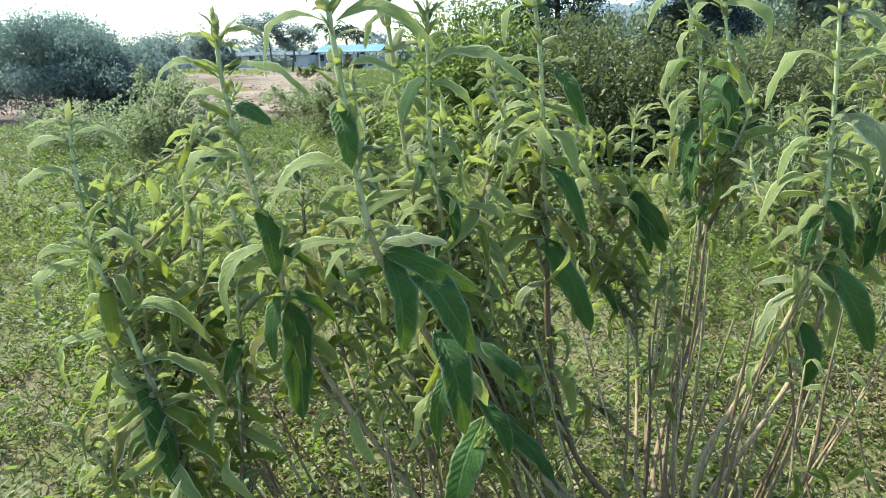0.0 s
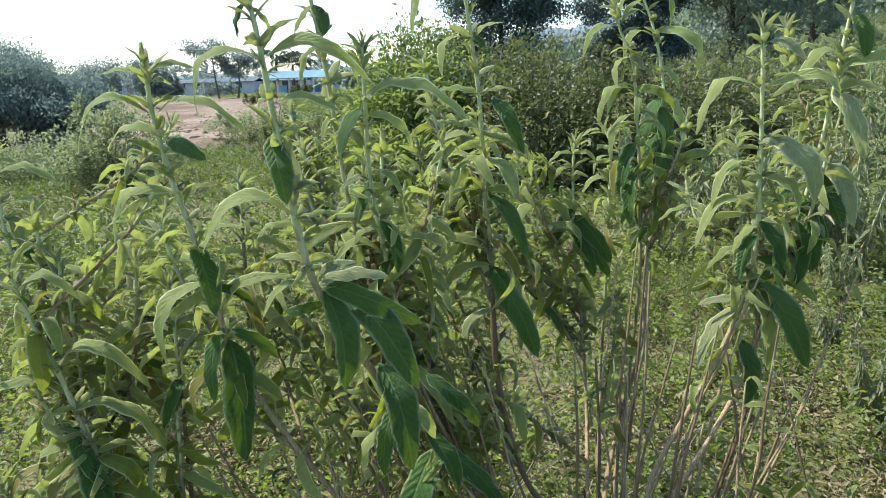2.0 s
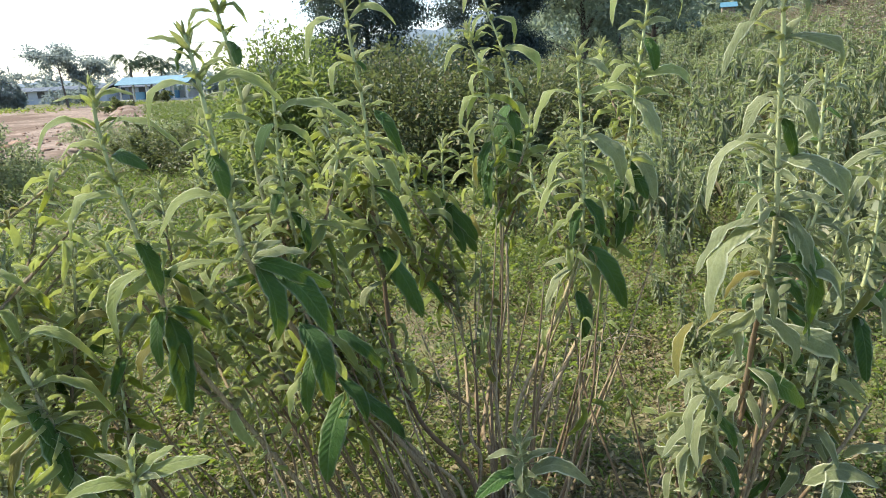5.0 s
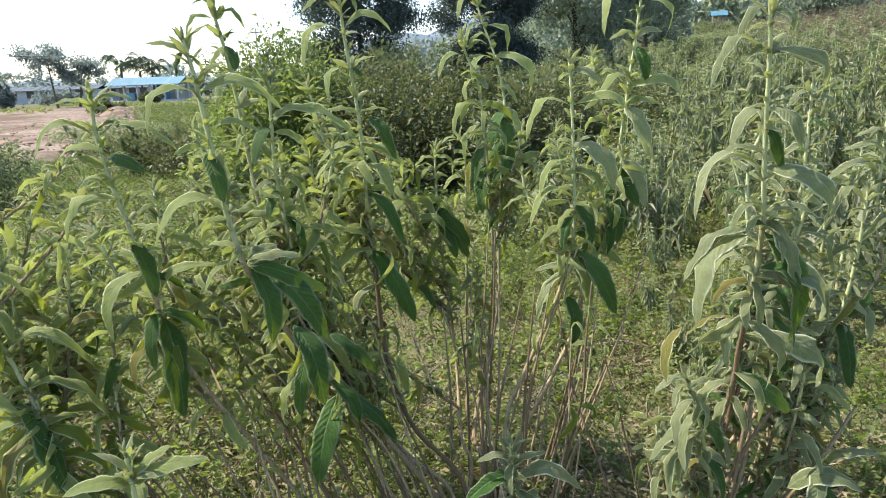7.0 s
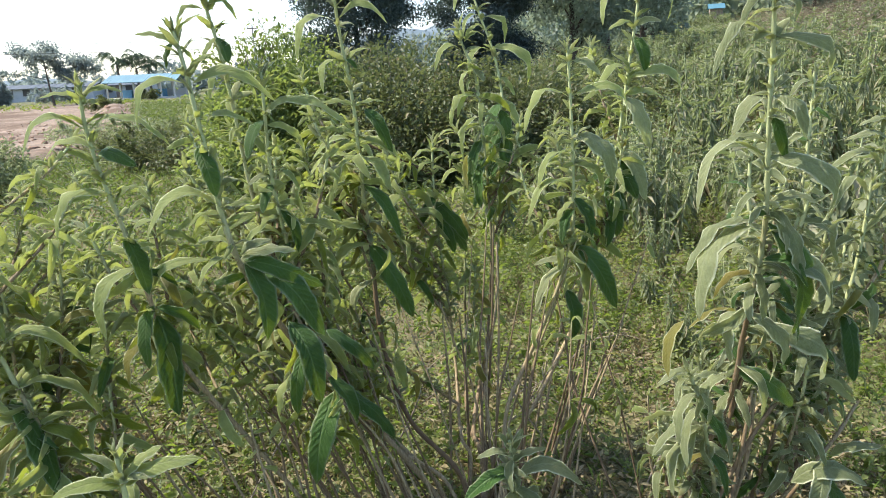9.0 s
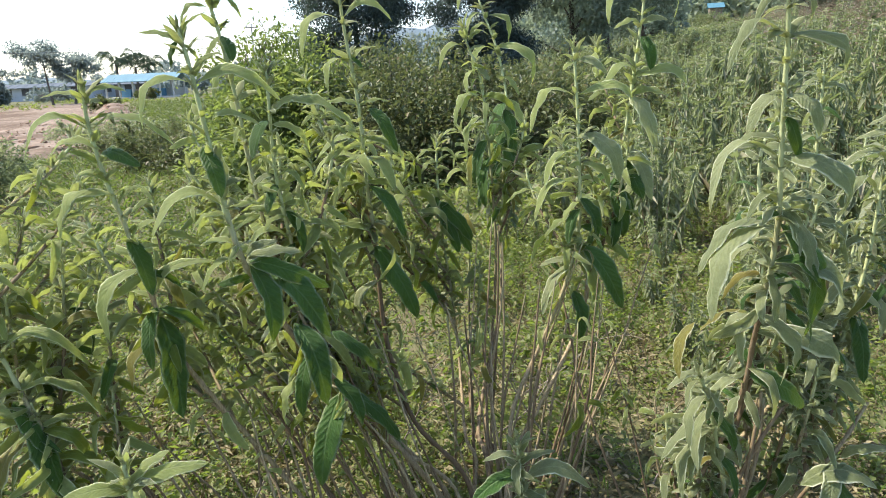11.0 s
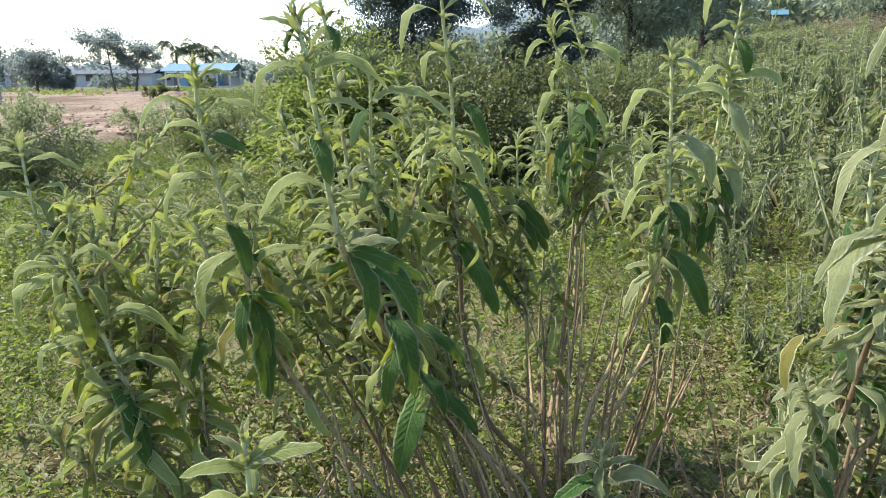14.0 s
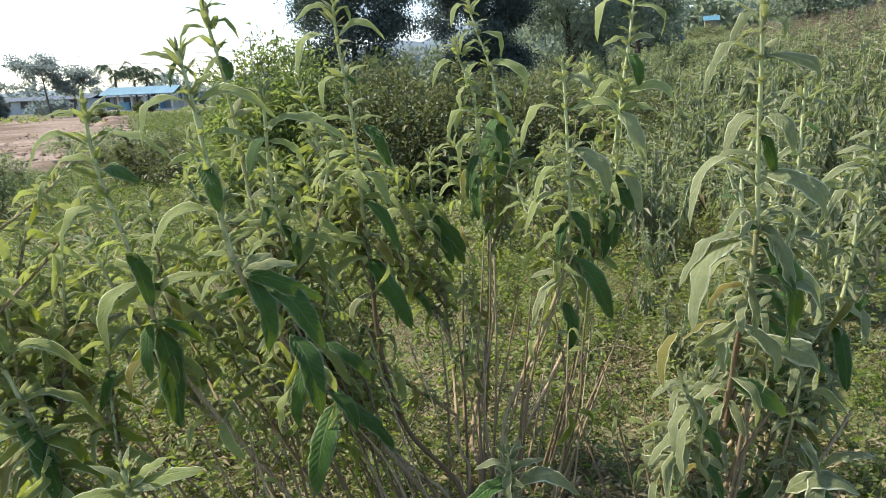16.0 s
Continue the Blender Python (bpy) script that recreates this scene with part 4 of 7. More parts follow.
lay(s, (0.892, 0.639, 1.234), (0.755, 0.639, 1.143), 0.158, 3, 'pale', 1)
lay(s, (0.898, 0.639, 1.233), (1.009, 0.619, 1.103), 0.245, 3, 'pale', 59)
lay(s, (0.887, 0.636, 1.263), (0.81, 0.686, 1.243), 0.173, 2, 'pale', -28)
lay(s, (0.915, 0.654, 1.147), (1.044, 0.654, 1.124), 0.158, 1, 'pale', 34)
lay(s, (0.908, 0.654, 1.148), (0.82, 0.624, 1.124), 0.173, 2, 'pale', 1)
lay(s, (0.924, 0.656, 1.13), (0.961, 0.606, 1.004), 0.274, 1, 'pale', 24)
lay(s, (0.913, 0.656, 1.136), (0.847, 0.616, 1.116), 0.216, 1, 'pale', 10)
lay(s, (0.91, 0.662, 1.101), (0.76, 0.682, 1.013), 0.173, 2, 'pale', -4)
lay(s, (0.906, 0.663, 1.097), (0.76, 0.633, 0.935), 0.187, 2, 'pale', 7)
lay(s, (0.921, 0.66, 1.109), (1.031, 0.69, 0.848), 0.187, 1, 'mature', 90)
lay(s, (0.92, 0.678, 1.001), (0.908, 0.638, 0.914), 0.202, 1, 'pale', -16)
lay(s, (0.923, 0.674, 1.026), (1.101, 0.694, 0.888), 0.216, 2, 'pale', 57)
lay(s, (0.938, 0.716, 0.902), (0.872, 0.676, 0.813), 0.216, 2, 'pale', 29)
lay(s, (0.905, 0.715, 0.91), (0.787, 0.70, 0.893), 0.20, 1, 'yellow', 20)
lay(s, (0.80, 0.735, 0.90), (0.746, 0.70, 0.794), 0.27, 1, 'yellow', 35)
lay(s, (0.94, 0.716, 0.902), (1.014, 0.696, 0.771), 0.216, 2, 'pale', 57)
lay(s, (0.947, 0.734, 0.857), (1.175, 0.754, 0.695), 0.187, 2, 'pale', 53)
lay(s, (0.956, 0.765, 0.765), (0.997, 0.725, 0.653), 0.202, 2, 'pale', 28)
lay(s, (0.963, 0.78, 0.717), (0.844, 0.74, 0.665), 0.202, 2, 'pale', 9)
lay(s, (0.961, 0.77, 0.749), (1.118, 0.77, 0.64), 0.216, 1, 'mature', 63)
lay(s, (0.962, 0.79, 0.684), (0.911, 0.75, 0.6), 0.216, 1, 'pale', 29)
s = leafy_stem(right_shrub, [(0.816, 0.73, 0.777), (0.871, 0.77, 0.688), (0.927, 0.81, 0.551), (0.98, 0.85, 0.381), (0.95, 0.92, 0.2), (0.98, 0.95, 0)], thick=0.008, pale='pale', fill=(0.1, 0.3, 0.05, 0.09, 0.6), seed=120)
lay(s, (0.823, 0.736, 0.764), (0.729, 0.716, 0.768), 0.18, 2, 'pale', -12)
lay(s, (0.828, 0.739, 0.758), (0.772, 0.709, 0.726), 0.18, 2, 'pale', 18)
lay(s, (0.84, 0.748, 0.736), (0.847, 0.708, 0.66), 0.187, 2, 'pale', -12)
lay(s, (0.854, 0.757, 0.717), (0.796, 0.727, 0.619), 0.202, 2, 'pale', 16)
lay(s, (0.885, 0.778, 0.661), (0.926, 0.748, 0.571), 0.216, 2, 'mature', 51)
lay(s, (0.873, 0.773, 0.679), (0.816, 0.723, 0.563), 0.202, 1, 'pale', 39)
lay(s, (0.915, 0.804, 0.571), (0.776, 0.804, 0.553), 0.202, 3, 'pale', -1)
lay(s, (0.924, 0.81, 0.552), (0.822, 0.78, 0.457), 0.216, 3, 'pale', 13)
lay(s, (0.931, 0.814, 0.534), (0.961, 0.774, 0.432), 0.187, 1, 'mature', 27)
lay(s, (0.916, 0.804, 0.571), (0.839, 0.774, 0.501), 0.216, 2, 'pale', 21)
lay(s, (0.818, 0.733, 0.77), (0.822, 0.733, 0.811), 0.18, 0, 'pale', 7)
lay(s, (0.829, 0.74, 0.755), (0.91, 0.76, 0.754), 0.18, 1, 'pale', 13)
s = leafy_stem(right_shrub, [(1.466, 0.95, 1.103), (1.464, 0.96, 0.939), (1.444, 0.97, 0.786), (1.407, 0.98, 0.627), (1.378, 0.99, 0.46), (1.331, 1, 0.254), (1.05, 1, 0.2), (1.06, 1, 0)], thick=0.01, pale='pale', fill=(0.1, 0.4, 0.06, 0.11, 0.6), seed=121)
lay(s, (1.452, 0.951, 1.089), (1.336, 0.931, 1.046), 0.18, 3, 'pale', -4)
lay(s, (1.459, 0.956, 1), (1.364, 0.926, 0.899), 0.18, 3, 'pale', 30)
lay(s, (1.461, 0.96, 0.94), (1.344, 0.96, 0.908), 0.18, 2, 'pale', -16)
lay(s, (1.454, 0.964, 0.879), (1.357, 0.924, 0.78), 0.18, 2, 'pale', 27)
lay(s, (1.447, 0.968, 0.817), (1.311, 0.948, 0.779), 0.202, 2, 'pale', -6)
lay(s, (1.44, 0.972, 0.754), (1.304, 0.932, 0.692), 0.202, 2, 'pale', 6)
lay(s, (1.44, 0.972, 0.754), (1.436, 0.912, 0.586), 0.216, 2, 'mature', 18)
s = leafy_stem(right_shrub, [(1.45, 1.15, 1.37), (1.45, 1.15, 1.295), (1.448, 1.15, 1.172), (1.434, 1.15, 0.999), (1.413, 1.15, 0.803), (1.1, 1.1, 0.4), (1.08, 1.02, 0)], pale='pale', fill=(0.06, 0.5, 0.06, 0.12, 0.6), seed=120)
lay(s, (1.451, 1.15, 1.34), (1.372, 1.15, 1.307), 0.18, 2, 'pale', -17)
lay(s, (1.45, 1.15, 1.332), (1.536, 1.15, 1.29), 0.18, 2, 'pale', 48)
s = leafy_stem(right_shrub, [(1.605, 1.05, 1.292), (1.608, 1.05, 1.224), (1.603, 1.05, 1.102), (1.605, 1.05, 0.991), (1.608, 1.05, 0.794), (1.1, 1.05, 0.3), (1.1, 1.04, 0)], pale='pale', fill=(0.1, 0.6, 0.06, 0.12, 0.6), seed=121)
lay(s, (1.609, 1.05, 1.217), (1.505, 1.05, 1.231), 0.158, 2, 'pale', -26)
lay(s, (1.614, 1.05, 1.216), (1.722, 1.05, 1.155), 0.158, 2, 'pale', 60)
lay(s, (1.605, 1.05, 1.163), (1.471, 1.05, 1.196), 0.158, 2, 'pale', -34)
lay(s, (1.591, 1.05, 1.118), (1.424, 1.05, 1.116), 0.158, 2, 'pale', -16)
lay(s, (1.603, 1.05, 1.102), (1.531, 1.02, 1.042), 0.216, 2, 'pale', 15)
lay(s, (1.61, 1.05, 1.254), (1.57, 1.03, 1.205), 0.245, 1, 'pale', 20)
s = leafy_stem(right_shrub, [(1.202, 1, 1.302), (1.141, 0.988, 1.203), (1.13, 0.975, 1.093), (1.136, 0.962, 0.951), (1.155, 0.95, 0.757), (1.03, 0.98, 0.2), (1.02, 0.97, 0)], pale='pale', fill=(0.02, 0.6, 0.05, 0.12, 0.6), seed=122)
s = leafy_stem(left_shrub, [(-0.895, 1.7, 1.232), (-0.881, 1.667, 1.183), (-0.865, 1.633, 1.108), (-0.841, 1.6, 1.019), (-0.805, 1.567, 0.929), (-0.757, 1.533, 0.75), (-0.682, 1.5, 0.521), (-0.4, 1.46, 0.2), (-0.42, 1.46, 0)], fill=(0.3, 0.7, 0.06, 0.13, 0.7), seed=76)
lay(s, (-0.888, 1.68, 1.202), (-1.004, 1.68, 1.196), 0.168, 1, 'young', -23)
lay(s, (-0.884, 1.681, 1.205), (-0.822, 1.681, 1.201), 0.202, 1, 'young', 35)
lay(s, (-0.889, 1.687, 1.212), (-0.908, 1.687, 1.233), 0.21, 0, 'young', -22)
lay(s, (-0.887, 1.687, 1.212), (-0.846, 1.687, 1.239), 0.21, 1, 'young', 40)
lay(s, (-0.881, 1.66, 1.168), (-0.972, 1.64, 1.079), 0.235, 3, 'young', -31)
lay(s, (-0.875, 1.661, 1.171), (-0.73, 1.661, 1.149), 0.168, 2, 'young', 24)
lay(s, (-0.862, 1.629, 1.096), (-0.985, 1.609, 0.974), 0.185, 3, 'young', -39)
lay(s, (-0.855, 1.63, 1.101), (-0.748, 1.63, 1.047), 0.202, 3, 'young', 10)
lay(s, (-0.853, 1.625, 1.089), (-0.803, 1.585, 1.016), 0.336, 1, 'pale', -6)
lay(s, (-0.841, 1.6, 1.019), (-0.923, 1.6, 0.934), 0.21, 3, 'young', -34)
lay(s, (-0.836, 1.598, 1.014), (-0.755, 1.598, 0.955), 0.21, 2, 'mature', 40)
lay(s, (-0.819, 1.58, 0.966), (-0.866, 1.56, 0.878), 0.21, 2, 'young', -31)
s = leafy_stem(left_shrub, [(-0.726, 1.38, 0.993), (-0.707, 1.37, 0.937), (-0.679, 1.36, 0.864), (-0.645, 1.35, 0.776), (-0.612, 1.34, 0.669), (-0.574, 1.335, 0.534), (-0.534, 1.33, 0.324), (-0.4, 1.38, 0.15), (-0.4, 1.4, 0)], thick=0.01, fill=(0.35, 0.75, 0.06, 0.12, 0.8), seed=126)
lay(s, (-0.73, 1.375, 0.958), (-0.838, 1.375, 0.895), 0.185, 3, 'young', -40)
lay(s, (-0.716, 1.375, 0.968), (-0.59, 1.375, 0.942), 0.185, 3, 'young', 24)
lay(s, (-0.732, 1.377, 0.972), (-0.783, 1.377, 0.982), 0.202, 1, 'young', -19)
lay(s, (-0.724, 1.378, 0.979), (-0.71, 1.378, 1.025), 0.21, 0, 'young', 43)
lay(s, (-0.725, 1.372, 0.944), (-0.824, 1.352, 0.808), 0.202, 3, 'young', -36)
lay(s, (-0.701, 1.369, 0.929), (-0.696, 1.342, 0.968), 0.252, 2, 'mature', -96)
lay(s, (-0.693, 1.366, 0.908), (-0.626, 1.326, 0.843), 0.294, 2, 'young', -6)
lay(s, (-0.691, 1.363, 0.886), (-0.667, 1.312, 0.766), 0.252, 1, 'olive', -10)
lay(s, (-0.684, 1.362, 0.882), (-0.671, 1.352, 0.746), 0.21, 0, 'pale', -15)
lay(s, (-0.656, 1.353, 0.805), (-0.469, 1.353, 0.745), 0.168, 3, 'young', 19)
lay(s, (-0.654, 1.351, 0.783), (-0.789, 1.331, 0.637), 0.185, 3, 'young', -15)
lay(s, (-0.659, 1.356, 0.827), (-0.522, 1.396, 0.783), 0.185, 2, 'young', 20)
lay(s, (-0.642, 1.342, 0.686), (-0.574, 1.298, 0.555), 0.235, 0, 'mature', 14)
lay(s, (-0.618, 1.339, 0.647), (-0.553, 1.277, 0.446), 0.235, 0, 'mature', -4)
lay(s, (-0.63, 1.344, 0.708), (-0.45, 1.344, 0.6), 0.185, 2, 'young', 3)
lay(s, (-0.64, 1.347, 0.746), (-0.757, 1.377, 0.742), 0.21, 2, 'young', -11)
lay(s, (-0.687, 1.339, 0.598), (-0.753, 1.289, 0.487), 0.252, 2, 'yellow', -1)
lay(s, (-0.632, 1.338, 0.593), (-0.696, 1.288, 0.385), 0.235, 1, 'yellow', 0)
lay(s, (-0.596, 1.338, 0.606), (-0.495, 1.338, 0.499), 0.202, 3, 'olive', 41)
lay(s, (-0.602, 1.338, 0.622), (-0.714, 1.338, 0.536), 0.202, 3, 'young', -20)
lay(s, (-0.586, 1.336, 0.558), (-0.667, 1.286, 0.464), 0.235, 2, 'young', 3)
lay(s, (-0.575, 1.335, 0.526), (-0.461, 1.335, 0.431), 0.202, 3, 'olive', 29)
lay(s, (-0.555, 1.332, 0.426), (-0.581, 1.286, 0.33), 0.235, 2, 'olive', -12)
lay(s, (-0.566, 1.333, 0.46), (-0.501, 1.294, 0.331), 0.235, 2, 'olive', 23)
lay(s, (-0.666, 1.358, 0.85), (-0.765, 1.388, 0.823), 0.21, 2, 'young', -31)
s = leafy_stem(front_sapling, [(-0.249, 0.56, 0.888), (-0.248, 0.565, 0.83), (-0.247, 0.57, 0.743), (-0.25, 0.58, 0.45), (-0.25, 0.6, 0)], thick=0.006, pale='young', fill=(0.2, 0.5, 0.08, 0.11, 0.6), seed=78)
lay(s, (-0.25, 0.564, 0.84), (-0.342, 0.55, 0.846), 0.26, 1, 'young', -20)
lay(s, (-0.245, 0.564, 0.84), (-0.138, 0.56, 0.866), 0.24, 1, 'young', 21)
lay(s, (-0.246, 0.563, 0.848), (-0.188, 0.575, 0.888), 0.27, 1, 'young', 11)
lay(s, (-0.253, 0.563, 0.849), (-0.243, 0.563, 0.905), 0.26, 0, 'young', -44)
lay(s, (-0.253, 0.568, 0.778), (-0.35, 0.558, 0.762), 0.252, 2, 'young', -8)
lay(s, (-0.241, 0.568, 0.773), (-0.112, 0.559, 0.732), 0.252, 2, 'mature', 28)
lay(s, (-0.252, 0.567, 0.8), (-0.266, 0.537, 0.757), 0.252, 1, 'young', 17)
lay(s, (-0.247, 0.567, 0.789), (-0.241, 0.537, 0.748), 0.252, 1, 'young', -40)
s = leafy_stem(low_sapling, [(0.525, 1.04, 0.52), (0.535, 1.045, 0.445), (0.55, 1.06, 0.336), (0.50, 1.08, 0.2), (0.5, 1.1, 0)], thick=0.006, pale='pale', fill=(0.14, 0.4, 0.06, 0.11, 0.6), seed=77)
lay(s, (0.53, 1.046, 0.455), (0.44, 1.046, 0.478), 0.235, 2, 'pale', -15)
lay(s, (0.535, 1.046, 0.45), (0.628, 1.046, 0.472), 0.235, 1, 'pale', 8)
lay(s, (0.538, 1.05, 0.42), (0.395, 1.02, 0.385), 0.27, 2, 'mature', -17)
lay(s, (0.545, 1.05, 0.41), (0.715, 1.02, 0.365), 0.25, 2, 'pale', 19)
lay(s, (0.527, 1.042, 0.49), (0.500, 1.042, 0.542), 0.27, 0, 'pale', -50)
lay(s, (0.529, 1.042, 0.485), (0.566, 1.052, 0.535), 0.27, 0, 'pale', 40)
lay(s, (0.532, 1.044, 0.46), (0.515, 0.995, 0.400), 0.28, 1, 'pale', 29)
lay(s, (0.545, 1.055, 0.37), (0.60, 0.99, 0.30), 0.27, 2, 'pale', 20)
lay(s, (0.545, 1.055, 0.36), (0.47, 0.99, 0.29), 0.27, 2, 'pale', -24)
leafy_stem(left_shrub, [(-0.478, 1.6, 1.175), (-0.493, 1.583, 1.127), (-0.552, 1.517, 1.034), (-0.69, 1.364, 0.893)], thick=0.006, fill=(0.02, 0.45, 0.045, 0.12, 0.87), seed=0)
leafy_stem(left_shrub, [(-0.705, 1.95, 1.12), (-0.709, 1.921, 1.063), (-0.723, 1.804, 0.935), (-0.757, 1.533, 0.75)], thick=0.006, fill=(0.03, 0.39, 0.045, 0.11, 0.54), seed=1)
leafy_stem(left_shrub, [(-0.32, 1.7, 1.148), (-0.315, 1.675, 1.086), (-0.296, 1.577, 0.937), (-0.251, 1.35, 0.726)], thick=0.006, fill=(0.04, 0.40, 0.045, 0.13, 0.62), seed=2)
leafy_stem(centre_shrub, [(-0.219, 1.75, 1.141), (-0.197, 1.726, 1.076), (-0.108, 1.632, 0.916), (0.097, 1.413, 0.69)], thick=0.006, fill=(0.02, 0.50, 0.045, 0.12, 0.77), seed=3)
leafy_stem(left_shrub, [(-0.556, 2, 1.277), (-0.576, 1.972, 1.229), (-0.653, 1.858, 1.139), (-0.833, 1.593, 1.001)], thick=0.006, fill=(0.04, 0.57, 0.045, 0.12, 0.72), seed=4)
leafy_stem(left_shrub, [(-0.687, 1.5, 1.004), (-0.687, 1.5, 0.94), (-0.69, 1.502, 0.785), (-0.697, 1.507, 0.567)], thick=0.006, fill=(0.04, 0.48, 0.045, 0.13, 0.67), seed=5)
leafy_stem(left_shrub, [(-0.522, 1.75, 0.905), (-0.535, 1.733, 0.852), (-0.583, 1.665, 0.736), (-0.697, 1.507, 0.567)], thick=0.006, fill=(0.04, 0.36, 0.045, 0.11, 0.52), seed=6)
leafy_stem(centre_shrub, [(-0.208, 1.9, 1.305), (-0.194, 1.865, 1.249), (-0.134, 1.726, 1.127), (0.004, 1.402, 0.95)], thick=0.006, fill=(0.03, 0.60, 0.045, 0.11, 0.58), seed=7)
leafy_stem(centre_shrub, [(0.161, 1.95, 1.428), (0.169, 1.923, 1.376), (0.203, 1.817, 1.27), (0.281, 1.57, 1.112)], thick=0.006, fill=(0.03, 0.54, 0.045, 0.11, 0.63), seed=8)
leafy_stem(centre_shrub, [(0.126, 1.75, 1.22), (0.138, 1.739, 1.172), (0.185, 1.696, 1.081), (0.296, 1.596, 0.941)], thick=0.006, fill=(0.02, 0.54, 0.045, 0.09, 0.75), seed=9)
leafy_stem(centre_shrub, [(0.165, 1.8, 0.989), (0.175, 1.783, 0.933), (0.215, 1.713, 0.812), (0.307, 1.552, 0.636)], thick=0.006, fill=(0.02, 0.52, 0.045, 0.10, 0.86), seed=10)
leafy_stem(centre_shrub, [(-0.078, 1.9, 1.278), (-0.052, 1.878, 1.231), (0.051, 1.792, 1.146), (0.291, 1.59, 1.015)], thick=0.006, fill=(0.03, 0.59, 0.045, 0.12, 0.81), seed=11)
leafy_stem(centre_shrub, [(0.032, 1.5, 0.948), (0.044, 1.494, 0.885), (0.088, 1.468, 0.736), (0.192, 1.408, 0.524)], thick=0.006, fill=(0.03, 0.40, 0.045, 0.11, 0.68), seed=12)
leafy_stem(centre_shrub, [(-0.223, 1.55, 0.939), (-0.197, 1.541, 0.884), (-0.092, 1.503, 0.764), (0.149, 1.416, 0.589)], thick=0.006, fill=(0.02, 0.36, 0.045, 0.12, 0.57), seed=13)
leafy_stem(left_shrub, [(-0.325, 1.35, 0.816), (-0.313, 1.352, 0.768), (-0.264, 1.36, 0.676), (-0.15, 1.378, 0.536)], thick=0.006, fill=(0.04, 0.46, 0.045, 0.12, 0.58), seed=14)
leafy_stem(centre_shrub, [(-0.174, 1.5, 0.795), (-0.143, 1.494, 0.731), (-0.016, 1.472, 0.579), (0.279, 1.42, 0.362)], thick=0.006, fill=(0.02, 0.36, 0.045, 0.10, 0.70), seed=15)
leafy_stem(centre_shrub, [(1.072, 1.7, 1.038), (1.067, 1.695, 0.979), (1.047, 1.675, 0.843), (1.002, 1.629, 0.648)], thick=0.006, fill=(0.04, 0.45, 0.045, 0.09, 0.90), seed=16)
leafy_stem(centre_shrub, [(1.038, 1.9, 1.242), (1.021, 1.904, 1.194), (0.953, 1.92, 1.103), (0.796, 1.956, 0.964)], thick=0.006, fill=(0.03, 0.41, 0.045, 0.10, 0.86), seed=17)
leafy_stem(centre_shrub, [(1.171, 1.9, 1.493), (1.17, 1.884, 1.441), (1.166, 1.82, 1.331), (1.158, 1.671, 1.168)], thick=0.006, fill=(0.02, 0.40, 0.045, 0.09, 0.59), seed=18)
leafy_stem(left_shrub, [(-0.791, 1.3, 0.594), (-0.767, 1.304, 0.536), (-0.673, 1.321, 0.407), (-0.453, 1.36, 0.22)], thick=0.006, fill=(0.03, 0.60, 0.045, 0.11, 0.66), seed=19)
leafy_stem(left_shrub, [(-0.56, 1.6, 0.919), (-0.564, 1.592, 0.853), (-0.583, 1.562, 0.688), (-0.626, 1.492, 0.457)], thick=0.006, fill=(0.03, 0.37, 0.045, 0.13, 0.58), seed=20)
leafy_stem(left_shrub, [(-0.53, 1.8, 1.085), (-0.546, 1.781, 1.031), (-0.61, 1.707, 0.917), (-0.757, 1.533, 0.75)], thick=0.006, fill=(0.03, 0.55, 0.045, 0.14, 0.76), seed=21)
leafy_stem(left_shrub, [(-0.437, 1.4, 0.669), (-0.438, 1.397, 0.604), (-0.443, 1.386, 0.444), (-0.453, 1.36, 0.22)], thick=0.006, fill=(0.03, 0.58, 0.045, 0.13, 0.88), seed=22)
leafy_stem(centre_shrub, [(0.719, 1.9, 0.725), (0.715, 1.897, 0.664), (0.698, 1.885, 0.522), (0.657, 1.856, 0.32)], thick=0.006, fill=(0.02, 0.57, 0.045, 0.12, 0.55), seed=23)
leafy_stem(centre_shrub, [(0.902, 1.95, 1.083), (0.894, 1.949, 1.034), (0.863, 1.944, 0.939), (0.793, 1.934, 0.795)], thick=0.006, fill=(0.03, 0.49, 0.045, 0.09, 0.80), seed=24)
leafy_stem(centre_shrub, [(0.485, 2, 1.11), (0.494, 1.995, 1.046), (0.53, 1.977, 0.886), (0.615, 1.934, 0.662)], thick=0.006, fill=(0.02, 0.57, 0.045, 0.09, 0.55), seed=25)
leafy_stem(centre_shrub, [(0.407, 1.9, 1.186), (0.421, 1.904, 1.127), (0.476, 1.918, 0.988), (0.604, 1.95, 0.79)], thick=0.006, fill=(0.04, 0.40, 0.045, 0.12, 0.77), seed=26)
leafy_stem(centre_shrub, [(-0.041, 1.75, 1.126), (-0.033, 1.726, 1.068), (-0.002, 1.631, 0.933), (0.071, 1.411, 0.74)], thick=0.006, fill=(0.03, 0.36, 0.045, 0.12, 0.51), seed=27)
leafy_stem(left_shrub, [(-0.321, 1.8, 0.963), (-0.309, 1.77, 0.9), (-0.261, 1.652, 0.749), (-0.15, 1.378, 0.536)], thick=0.006, fill=(0.02, 0.44, 0.045, 0.14, 0.81), seed=28)
leafy_stem(left_shrub, [(-0.487, 1.9, 0.978), (-0.501, 1.872, 0.912), (-0.555, 1.76, 0.749), (-0.682, 1.5, 0.521)], thick=0.006, fill=(0.02, 0.49, 0.045, 0.13, 0.65), seed=29)
leafy_stem(left_shrub, [(-0.749, 1.557, 1.105), (-0.75, 1.555, 1.05), (-0.752, 1.549, 0.928), (-0.757, 1.533, 0.75)], thick=0.006, fill=(0.04, 0.37, 0.045, 0.11, 0.55), seed=30)
